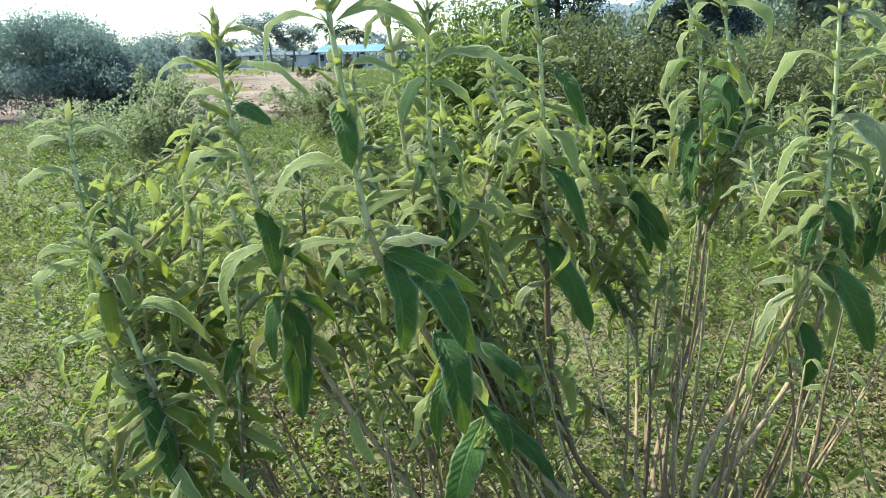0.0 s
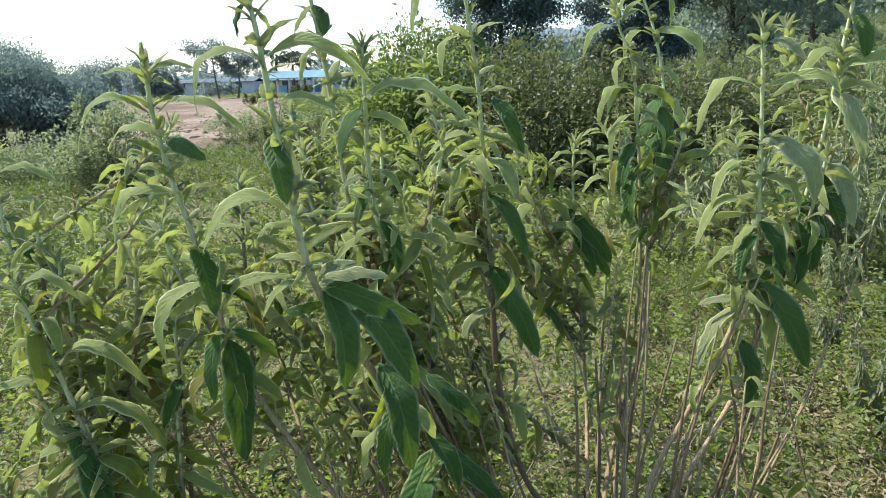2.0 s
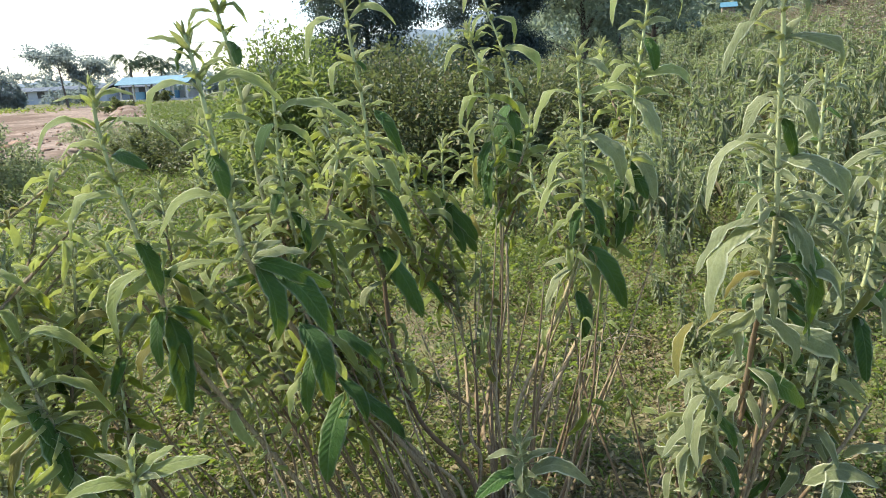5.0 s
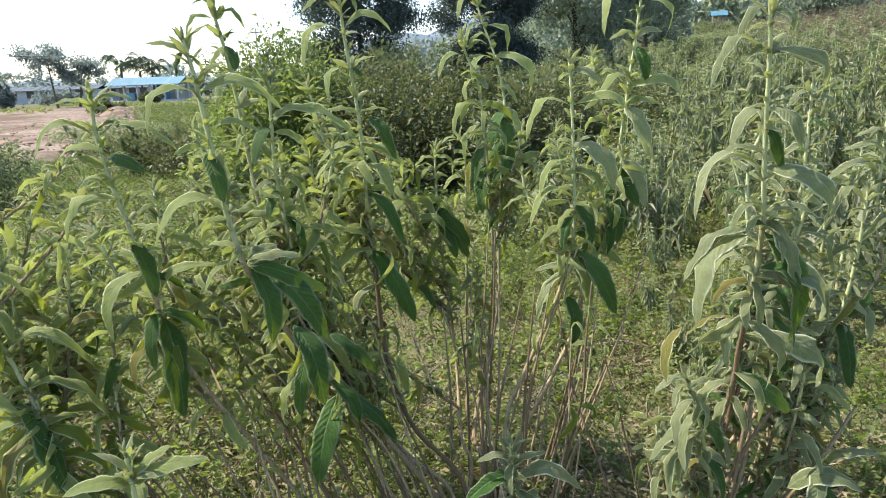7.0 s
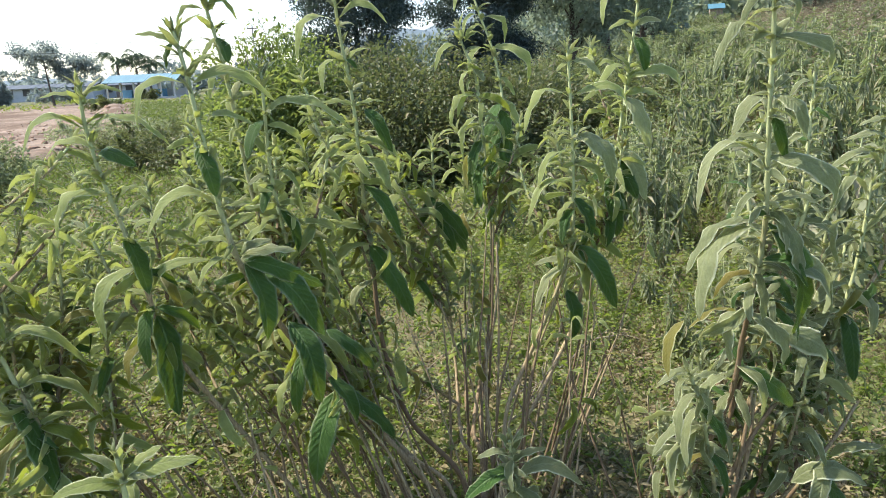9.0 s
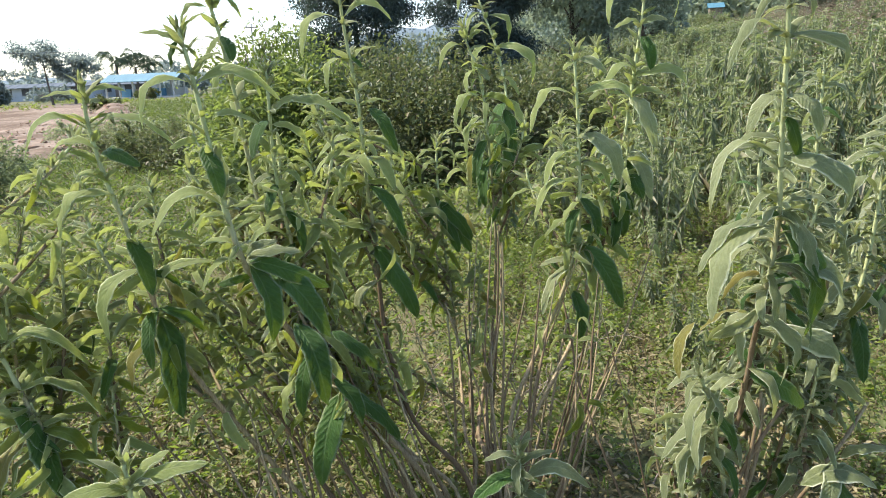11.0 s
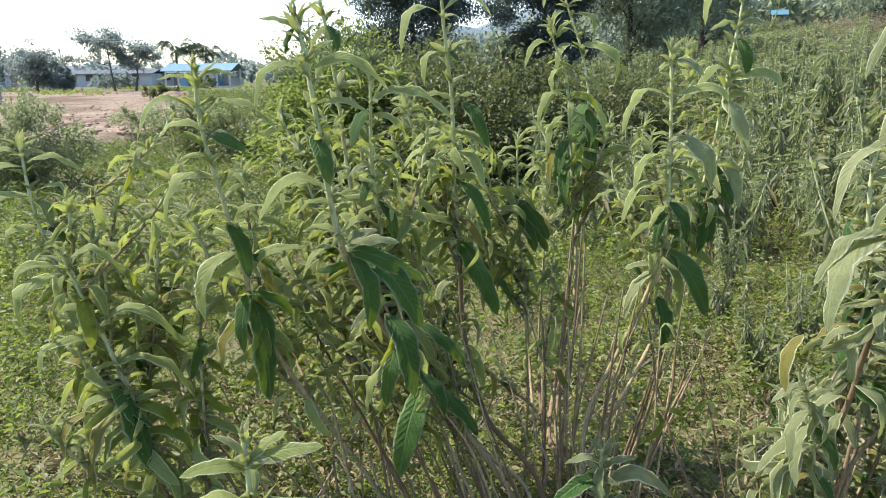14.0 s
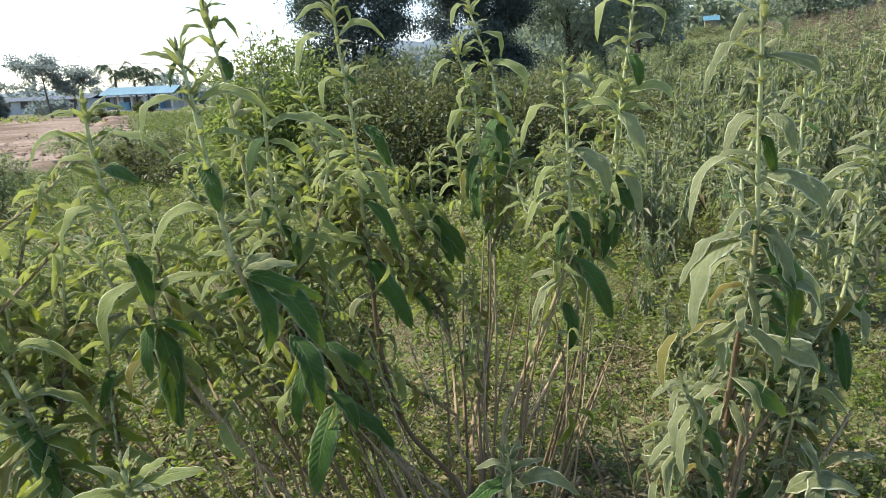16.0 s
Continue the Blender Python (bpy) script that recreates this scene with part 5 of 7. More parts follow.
leafy_stem(left_shrub, [(-0.438, 1.445, 1.089), (-0.424, 1.438, 1.032), (-0.372, 1.412, 0.907), (-0.251, 1.35, 0.726)], thick=0.006, fill=(0.04, 0.54, 0.045, 0.12, 0.53), seed=31)
leafy_stem(left_shrub, [(-0.656, 1.459, 0.939), (-0.658, 1.462, 0.877), (-0.665, 1.473, 0.73), (-0.682, 1.5, 0.521)], thick=0.006, fill=(0.03, 0.55, 0.045, 0.12, 0.57), seed=32)
leafy_stem(left_shrub, [(-0.436, 1.455, 0.941), (-0.437, 1.456, 0.853), (-0.443, 1.459, 0.602), (-0.456, 1.468, 0.264)], thick=0.006, fill=(0.03, 0.49, 0.045, 0.11, 0.86), seed=33)
leafy_stem(left_shrub, [(-0.542, 1.565, 0.986), (-0.548, 1.56, 0.913), (-0.571, 1.539, 0.722), (-0.626, 1.492, 0.457)], thick=0.006, fill=(0.03, 0.53, 0.045, 0.12, 0.69), seed=34)
leafy_stem(centre_shrub, [(0.175, 1.41, 1.251), (0.167, 1.408, 1.197), (0.135, 1.398, 1.082), (0.06, 1.376, 0.914)], thick=0.006, fill=(0.04, 0.60, 0.045, 0.12, 0.75), seed=35)
leafy_stem(centre_shrub, [(0.145, 1.499, 1.106), (0.144, 1.493, 1.039), (0.138, 1.47, 0.873), (0.123, 1.415, 0.639)], thick=0.006, fill=(0.03, 0.58, 0.045, 0.10, 0.62), seed=36)
leafy_stem(centre_shrub, [(-0.165, 1.878, 1.097), (-0.149, 1.845, 1.041), (-0.083, 1.714, 0.919), (0.071, 1.411, 0.74)], thick=0.006, fill=(0.02, 0.54, 0.045, 0.11, 0.64), seed=37)
leafy_stem(centre_shrub, [(-0.208, 1.692, 1.198), (-0.192, 1.672, 1.149), (-0.129, 1.592, 1.053), (0.017, 1.404, 0.908)], thick=0.006, fill=(0.04, 0.39, 0.045, 0.09, 0.86), seed=38)
leafy_stem(centre_shrub, [(-0.077, 1.819, 0.784), (-0.046, 1.799, 0.725), (0.078, 1.716, 0.588), (0.365, 1.524, 0.392)], thick=0.006, fill=(0.02, 0.45, 0.045, 0.10, 0.87), seed=39)
leafy_stem(centre_shrub, [(-0.14, 1.818, 1.185), (-0.128, 1.789, 1.133), (-0.08, 1.674, 1.026), (0.031, 1.406, 0.866)], thick=0.006, fill=(0.02, 0.36, 0.045, 0.10, 0.88), seed=40)
leafy_stem(centre_shrub, [(0.214, 1.768, 1.25), (0.22, 1.754, 1.186), (0.243, 1.7, 1.029), (0.298, 1.576, 0.808)], thick=0.006, fill=(0.02, 0.50, 0.045, 0.12, 0.70), seed=41)
leafy_stem(centre_shrub, [(0.101, 1.509, 0.993), (0.106, 1.503, 0.928), (0.127, 1.477, 0.766), (0.175, 1.418, 0.538)], thick=0.006, fill=(0.02, 0.51, 0.045, 0.12, 0.77), seed=42)
leafy_stem(centre_shrub, [(0.061, 1.497, 0.963), (0.065, 1.491, 0.911), (0.083, 1.468, 0.801), (0.123, 1.415, 0.639)], thick=0.006, fill=(0.04, 0.45, 0.045, 0.12, 0.74), seed=43)
leafy_stem(centre_shrub, [(0.005, 1.421, 1.209), (0.006, 1.42, 1.159), (0.01, 1.415, 1.059), (0.017, 1.404, 0.908)], thick=0.006, fill=(0.03, 0.51, 0.045, 0.10, 0.90), seed=44)
leafy_stem(centre_shrub, [(-0.146, 1.598, 1.149), (-0.129, 1.585, 1.083), (-0.061, 1.533, 0.92), (0.097, 1.413, 0.69)], thick=0.006, fill=(0.03, 0.45, 0.045, 0.10, 0.51), seed=45)
leafy_stem(centre_shrub, [(-0.013, 1.881, 0.825), (0.013, 1.856, 0.766), (0.115, 1.757, 0.628), (0.353, 1.528, 0.431)], thick=0.006, fill=(0.03, 0.59, 0.045, 0.11, 0.75), seed=46)
leafy_stem(centre_shrub, [(0.168, 1.795, 0.739), (0.197, 1.79, 0.674), (0.314, 1.769, 0.513), (0.585, 1.72, 0.286)], thick=0.006, fill=(0.04, 0.50, 0.045, 0.12, 0.62), seed=47)
leafy_stem(centre_shrub, [(-0.159, 1.712, 1.211), (-0.142, 1.691, 1.144), (-0.078, 1.607, 0.976), (0.071, 1.411, 0.74)], thick=0.006, fill=(0.04, 0.54, 0.045, 0.10, 0.56), seed=48)
leafy_stem(centre_shrub, [(-0.058, 1.447, 1.012), (-0.048, 1.444, 0.96), (-0.004, 1.435, 0.851), (0.097, 1.413, 0.69)], thick=0.006, fill=(0.04, 0.52, 0.045, 0.12, 0.72), seed=49)
leafy_stem(centre_shrub, [(-0.259, 1.701, 0.855), (-0.229, 1.681, 0.804), (-0.107, 1.602, 0.697), (0.175, 1.418, 0.538)], thick=0.006, fill=(0.02, 0.36, 0.045, 0.11, 0.63), seed=50)
leafy_stem(centre_shrub, [(0.043, 1.6, 1.244), (0.041, 1.586, 1.19), (0.034, 1.531, 1.076), (0.017, 1.404, 0.908)], thick=0.006, fill=(0.04, 0.53, 0.045, 0.12, 0.79), seed=51)
leafy_stem(centre_shrub, [(0.153, 1.896, 0.909), (0.166, 1.871, 0.849), (0.215, 1.77, 0.709), (0.33, 1.536, 0.509)], thick=0.006, fill=(0.03, 0.52, 0.045, 0.12, 0.79), seed=52)
leafy_stem(centre_shrub, [(0.241, 2.02, 1.15), (0.267, 2.015, 1.085), (0.371, 1.992, 0.927), (0.611, 1.939, 0.705)], thick=0.006, fill=(0.03, 0.37, 0.045, 0.10, 0.57), seed=53)
leafy_stem(centre_shrub, [(0.316, 1.925, 0.994), (0.338, 1.925, 0.931), (0.423, 1.924, 0.78), (0.62, 1.922, 0.567)], thick=0.006, fill=(0.04, 0.43, 0.045, 0.10, 0.65), seed=54)
leafy_stem(centre_shrub, [(0.231, 2.093, 1.318), (0.257, 2.087, 1.272), (0.361, 2.061, 1.189), (0.602, 2.001, 1.059)], thick=0.006, fill=(0.04, 0.39, 0.045, 0.12, 0.56), seed=55)
leafy_stem(centre_shrub, [(0.201, 1.834, 1.287), (0.208, 1.817, 1.23), (0.234, 1.749, 1.101), (0.297, 1.592, 0.915)], thick=0.006, fill=(0.03, 0.53, 0.045, 0.10, 0.57), seed=56)
leafy_stem(centre_shrub, [(0.416, 1.89, 0.958), (0.431, 1.892, 0.894), (0.489, 1.9, 0.736), (0.623, 1.917, 0.514)], thick=0.006, fill=(0.04, 0.44, 0.045, 0.11, 0.84), seed=57)
leafy_stem(centre_shrub, [(0.32, 1.811, 1.012), (0.319, 1.793, 0.954), (0.315, 1.72, 0.824), (0.307, 1.552, 0.636)], thick=0.006, fill=(0.04, 0.43, 0.045, 0.09, 0.76), seed=58)
leafy_stem(centre_shrub, [(0.298, 1.954, 1.076), (0.32, 1.953, 1.015), (0.409, 1.947, 0.869), (0.615, 1.934, 0.662)], thick=0.006, fill=(0.03, 0.56, 0.045, 0.09, 0.76), seed=59)
leafy_stem(centre_shrub, [(0.167, 1.755, 1.328), (0.176, 1.744, 1.274), (0.211, 1.699, 1.16), (0.293, 1.595, 0.991)], thick=0.006, fill=(0.04, 0.57, 0.045, 0.11, 0.86), seed=60)
leafy_stem(centre_shrub, [(0.465, 2.089, 1.003), (0.476, 2.078, 0.945), (0.519, 2.033, 0.811), (0.618, 1.928, 0.619)], thick=0.006, fill=(0.03, 0.60, 0.045, 0.11, 0.64), seed=61)
leafy_stem(centre_shrub, [(1.192, 1.868, 1.18), (1.182, 1.852, 1.124), (1.146, 1.789, 1), (1.061, 1.643, 0.819)], thick=0.006, fill=(0.03, 0.41, 0.045, 0.11, 0.58), seed=62)
leafy_stem(centre_shrub, [(1.138, 1.604, 1.17), (1.131, 1.606, 1.108), (1.103, 1.616, 0.961), (1.037, 1.637, 0.751)], thick=0.006, fill=(0.02, 0.59, 0.045, 0.12, 0.83), seed=63)
leafy_stem(centre_shrub, [(0.933, 1.662, 1.203), (0.942, 1.66, 1.144), (0.978, 1.655, 1.011), (1.061, 1.643, 0.819)], thick=0.006, fill=(0.03, 0.35, 0.045, 0.12, 0.79), seed=64)
leafy_stem(centre_shrub, [(0.905, 1.903, 1.245), (0.897, 1.906, 1.193), (0.867, 1.919, 1.083), (0.795, 1.95, 0.922)], thick=0.006, fill=(0.04, 0.54, 0.045, 0.10, 0.83), seed=65)
leafy_stem(centre_shrub, [(0.813, 1.672, 1.1), (0.818, 1.658, 1.053), (0.836, 1.601, 0.967), (0.879, 1.47, 0.834)], thick=0.006, fill=(0.03, 0.59, 0.045, 0.11, 0.80), seed=66)
leafy_stem(centre_shrub, [(0.88, 1.705, 1.019), (0.887, 1.699, 0.955), (0.914, 1.676, 0.799), (0.978, 1.623, 0.579)], thick=0.006, fill=(0.03, 0.46, 0.045, 0.11, 0.57), seed=67)
leafy_stem(left_shrub, [(-0.725, 1.389, 0.764), (-0.718, 1.396, 0.713), (-0.69, 1.425, 0.61), (-0.626, 1.492, 0.457)], thick=0.006, fill=(0.04, 0.45, 0.045, 0.14, 0.75), seed=68)
leafy_stem(left_shrub, [(-0.612, 1.33, 0.645), (-0.606, 1.33, 0.593), (-0.584, 1.33, 0.485), (-0.534, 1.33, 0.324)], thick=0.006, fill=(0.03, 0.36, 0.045, 0.13, 0.61), seed=69)
leafy_stem(left_shrub, [(-0.608, 1.342, 0.684), (-0.599, 1.343, 0.621), (-0.564, 1.345, 0.469), (-0.48, 1.35, 0.255)], thick=0.006, fill=(0.02, 0.60, 0.045, 0.11, 0.57), seed=70)
leafy_stem(right_shrub, [(1.236, 0.883, 0.823), (1.245, 0.891, 0.762), (1.282, 0.921, 0.621), (1.368, 0.992, 0.419)], thick=0.006, fill=(0.04, 0.47, 0.045, 0.12, 0.55), pale='pale', seed=71)
leafy_stem(right_shrub, [(1.062, 1.036, 0.657), (1.065, 1.037, 0.601), (1.076, 1.041, 0.478), (1.1, 1.05, 0.3)], thick=0.006, fill=(0.02, 0.56, 0.045, 0.12, 0.55), pale='pale', seed=72)
leafy_stem(right_shrub, [(1.477, 0.995, 0.655), (1.467, 0.995, 0.595), (1.426, 0.997, 0.454), (1.331, 1, 0.254)], thick=0.006, fill=(0.04, 0.37, 0.045, 0.11, 0.84), pale='pale', seed=73)
leafy_stem(right_shrub, [(0.971, 0.88, 0.703), (0.971, 0.881, 0.64), (0.968, 0.884, 0.488), (0.962, 0.892, 0.273)], thick=0.006, fill=(0.02, 0.40, 0.045, 0.09, 0.51), pale='pale', seed=74)
leafy_stem(right_shrub, [(1.132, 0.945, 0.95), (1.13, 0.946, 0.889), (1.122, 0.951, 0.742), (1.105, 0.962, 0.534)], thick=0.006, fill=(0.03, 0.60, 0.045, 0.12, 0.57), pale='pale', seed=75)
leafy_stem(right_shrub, [(1.145, 1.028, 0.807), (1.149, 1.029, 0.746), (1.165, 1.036, 0.603), (1.202, 1.05, 0.399)], thick=0.006, fill=(0.04, 0.36, 0.045, 0.12, 0.86), pale='pale', seed=76)
leafy_stem(right_shrub, [(1.279, 1.045, 0.866), (1.281, 1.045, 0.809), (1.288, 1.047, 0.682), (1.303, 1.05, 0.498)], thick=0.006, fill=(0.02, 0.38, 0.045, 0.12, 0.69), pale='pale', seed=77)
leafy_stem(right_shrub, [(1.236, 0.858, 0.683), (1.238, 0.868, 0.619), (1.249, 0.908, 0.463), (1.274, 1, 0.243)], thick=0.006, fill=(0.04, 0.54, 0.045, 0.10, 0.52), pale='pale', seed=78)
leafy_stem(right_shrub, [(1.227, 0.915, 0.632), (1.227, 0.921, 0.572), (1.224, 0.945, 0.432), (1.218, 1, 0.232)], thick=0.006, fill=(0.02, 0.51, 0.045, 0.10, 0.64), pale='pale', seed=79)
leafy_stem(right_shrub, [(1.325, 0.996, 0.786), (1.324, 0.999, 0.737), (1.317, 1.015, 0.642), (1.303, 1.05, 0.498)], thick=0.006, fill=(0.03, 0.60, 0.045, 0.12, 0.59), pale='pale', seed=80)
leafy_stem(right_shrub, [(1.393, 1.004, 0.773), (1.39, 1.003, 0.709), (1.378, 1.001, 0.555), (1.349, 0.996, 0.336)], thick=0.006, fill=(0.04, 0.47, 0.045, 0.12, 0.52), pale='pale', seed=81)
leafy_stem(right_shrub, [(1.293, 0.988, 1.063), (1.284, 0.986, 1.012), (1.245, 0.975, 0.91), (1.155, 0.95, 0.757)], thick=0.006, fill=(0.03, 0.47, 0.045, 0.10, 0.64), pale='pale', seed=82)
leafy_stem(right_shrub, [(1.618, 1.158, 0.929), (1.601, 1.146, 0.866), (1.536, 1.099, 0.711), (1.384, 0.988, 0.493)], thick=0.006, fill=(0.03, 0.45, 0.045, 0.09, 0.55), pale='pale', seed=83)
leafy_stem(right_shrub, [(1.354, 1.1, 1.023), (1.35, 1.102, 0.965), (1.331, 1.11, 0.832), (1.288, 1.13, 0.642)], thick=0.006, fill=(0.04, 0.48, 0.045, 0.12, 0.57), pale='pale', seed=84)
leafy_stem(right_shrub, [(1.615, 1.224, 0.847), (1.598, 1.208, 0.785), (1.529, 1.143, 0.633), (1.368, 0.992, 0.419)], thick=0.006, fill=(0.02, 0.46, 0.045, 0.11, 0.82), pale='pale', seed=85)
leafy_stem(right_shrub, [(1.201, 0.863, 1.105), (1.197, 0.87, 1.054), (1.183, 0.895, 0.95), (1.151, 0.952, 0.796)], thick=0.006, fill=(0.03, 0.43, 0.045, 0.10, 0.75), pale='pale', seed=86)
leafy_stem(right_shrub, [(1.428, 1.04, 1.004), (1.427, 1.04, 0.944), (1.42, 1.043, 0.8), (1.405, 1.05, 0.596)], thick=0.006, fill=(0.04, 0.58, 0.045, 0.11, 0.60), pale='pale', seed=87)
leafy_stem(right_shrub, [(1.243, 1.002, 1.158), (1.236, 0.998, 1.102), (1.211, 0.985, 0.977), (1.151, 0.952, 0.796)], thick=0.006, fill=(0.04, 0.40, 0.045, 0.11, 0.69), pale='pale', seed=88)
leafy_stem(right_shrub, [(1.058, 1.033, 0.616), (1.058, 1.03, 0.55), (1.056, 1.021, 0.388), (1.052, 1, 0.16)], thick=0.006, fill=(0.02, 0.53, 0.045, 0.11, 0.74), pale='pale', seed=89)
leafy_stem(right_shrub, [(0.998, 1.005, 0.6), (1.002, 1.003, 0.551), (1.018, 0.994, 0.456), (1.055, 0.974, 0.311)], thick=0.006, fill=(0.04, 0.55, 0.045, 0.12, 0.74), pale='pale', seed=90)
leafy_stem(right_shrub, [(0.929, 1.019, 0.533), (0.931, 1.013, 0.478), (0.939, 0.989, 0.357), (0.958, 0.932, 0.18)], thick=0.006, fill=(0.04, 0.40, 0.045, 0.09, 0.69), pale='pale', seed=91)
leafy_stem(right_shrub, [(0.895, 0.869, 0.703), (0.899, 0.871, 0.64), (0.918, 0.877, 0.488), (0.962, 0.892, 0.273)], thick=0.006, fill=(0.03, 0.45, 0.045, 0.12, 0.50), pale='pale', seed=92)
leafy_stem(left_shrub, [(-0.719, 1.581, 0.893), (-0.718, 1.576, 0.845), (-0.716, 1.557, 0.753), (-0.712, 1.513, 0.613)], thick=0.006, fill=(0.03, 0.37, 0.045, 0.13, 0.67), seed=93)
leafy_stem(left_shrub, [(-0.795, 1.686, 0.561), (-0.767, 1.67, 0.497), (-0.659, 1.607, 0.341), (-0.408, 1.46, 0.12)], thick=0.006, fill=(0.04, 0.40, 0.045, 0.13, 0.87), seed=94)
leafy_stem(left_shrub, [(-0.765, 1.558, 0.645), (-0.751, 1.553, 0.599), (-0.696, 1.532, 0.519), (-0.569, 1.484, 0.393)], thick=0.006, fill=(0.03, 0.48, 0.045, 0.11, 0.67), seed=95)


for _top, _mid, _foot in (((1.50, 0.95, 0.50), (1.36, 0.93, 0.36), (1.08, 1.0, 0.0)), ((1.31, 0.97, 0.52), (1.29, 0.95, 0.34), (1.12, 1.0, 0.0)), ((1.26, 0.93, 0.60), (1.13, 0.92, 0.46), (0.95, 0.97, 0.02)), ((1.165, 0.95, 0.58), (1.13, 0.93, 0.38), (1.05, 0.98, 0.0)), ((1.14, 0.93, 0.60), (1.09, 0.92, 0.32), (1.02, 0.97, 0.0))):
    add_stem(right_shrub, [_top, _mid, _foot], 0.0085, 0.005, (0.55, 1.1))
s, _p = add_stem(right_shrub, [(1.30, 0.84, 0.44), (1.22, 0.86, 0.33), (1.10, 0.96, 0.0)], 0.007, 0.004, (0.2, 1.0))
lay(s, (1.20, 0.84, 0.38), (1.37, 0.78, 0.37), 0.30, 2, 'pale', 15)
lay(s, (1.30, 0.83, 0.44), (1.39, 0.77, 0.48), 0.28, 1, 'pale', 10)
lay(s, (1.27, 0.84, 0.42), (1.20, 0.77, 0.31), 0.26, 2, 'pale', -20)
lay(s, (1.25, 0.84, 0.40), (1.33, 0.77, 0.27), 0.26, 2, 'mature', 30)


def bare_canes(shrub, count, foot_x, foot_y, heads, tops, leafy, seed):
    """Leafless tan canes that fan out of a shrub's base."""
    rng = random.Random(seed)
    for i in range(count):
        top = rng.uniform(*tops)
        foot = Vector((rng.uniform(*foot_x), rng.uniform(*foot_y), 0))
        head = Vector((heads[0] + (heads[1] - heads[0]) * min(1, max(0, (foot.x - foot_x[0]) / (foot_x[1] - foot_x[0]) + rng.uniform(-0.25, 0.25))), foot.y + rng.uniform(-0.05, 0.4), top))
        mid = foot.lerp(head, 0.5) + Vector((rng.uniform(-0.04, 0.04), rng.uniform(-0.04, 0.04), 0.03))
        stem, p = add_stem(shrub, [head, head.lerp(mid, 0.5), mid, foot], rng.uniform(0.0034, 0.0064), rng.uniform(0.0020, 0.0032), (0.5, 1.1))
        if rng.random() < leafy:
            paired_leaves(stem, p, 0.0, rng.uniform(0.15, 0.35), 0.05, rng.uniform(0.06, 0.10), rng, ("young", "mature"), 0.9)


bare_canes(centre_shrub, 17, (0.50, 0.82), (1.26, 1.60), (0.34, 1.22), (0.6, 1.0), 0.35, 12)
for _head, _foot in (((1.054, 1.60, 0.591), (0.82, 1.55, 0)), ((0.818, 1.60, 0.572), (0.60, 1.50, 0)), ((0.511, 1.60, 0.663), (0.50, 1.55, 0)), ((0.567, 1.60, 0.655), (0.56, 1.54, 0)), ((0.690, 1.60, 0.94), (0.60, 1.54, 0)), ((0.701, 1.60, 0.884), (0.64, 1.53, 0)), ((0.867, 1.60, 0.454), (0.74, 1.54, 0)), ((0.961, 1.60, 0.44), (0.79, 1.54, 0)), ((1.02, 1.62, 0.60), (0.84, 1.58, 0)), ((1.08, 1.55, 0.55), (0.87, 1.50, 0)), ((0.99, 1.58, 0.52), (0.80, 1.50, 0))):
    _h, _f = Vector(_head), Vector(_foot)
    add_stem(centre_shrub, [_h, _h.lerp(_f, 0.45) + Vector((0.012, 0, 0.02)), _f], 0.0062, 0.0032, (0.5, 1.1))
bare_canes(centre_shrub, 22, (0.16, 0.5), (1.22, 1.5), (-0.2, 0.3), (0.55, 0.85), 0.8, 13)
bare_canes(left_shrub, 18, (-0.45, 0.1), (1.3, 1.5), (-0.75, -0.05), (0.4, 0.75), 0.5, 14)
bare_canes(right_shrub, 10, (0.95, 1.3), (0.9, 1.2), (0.85, 1.5), (0.4, 0.8), 0.6, 15)


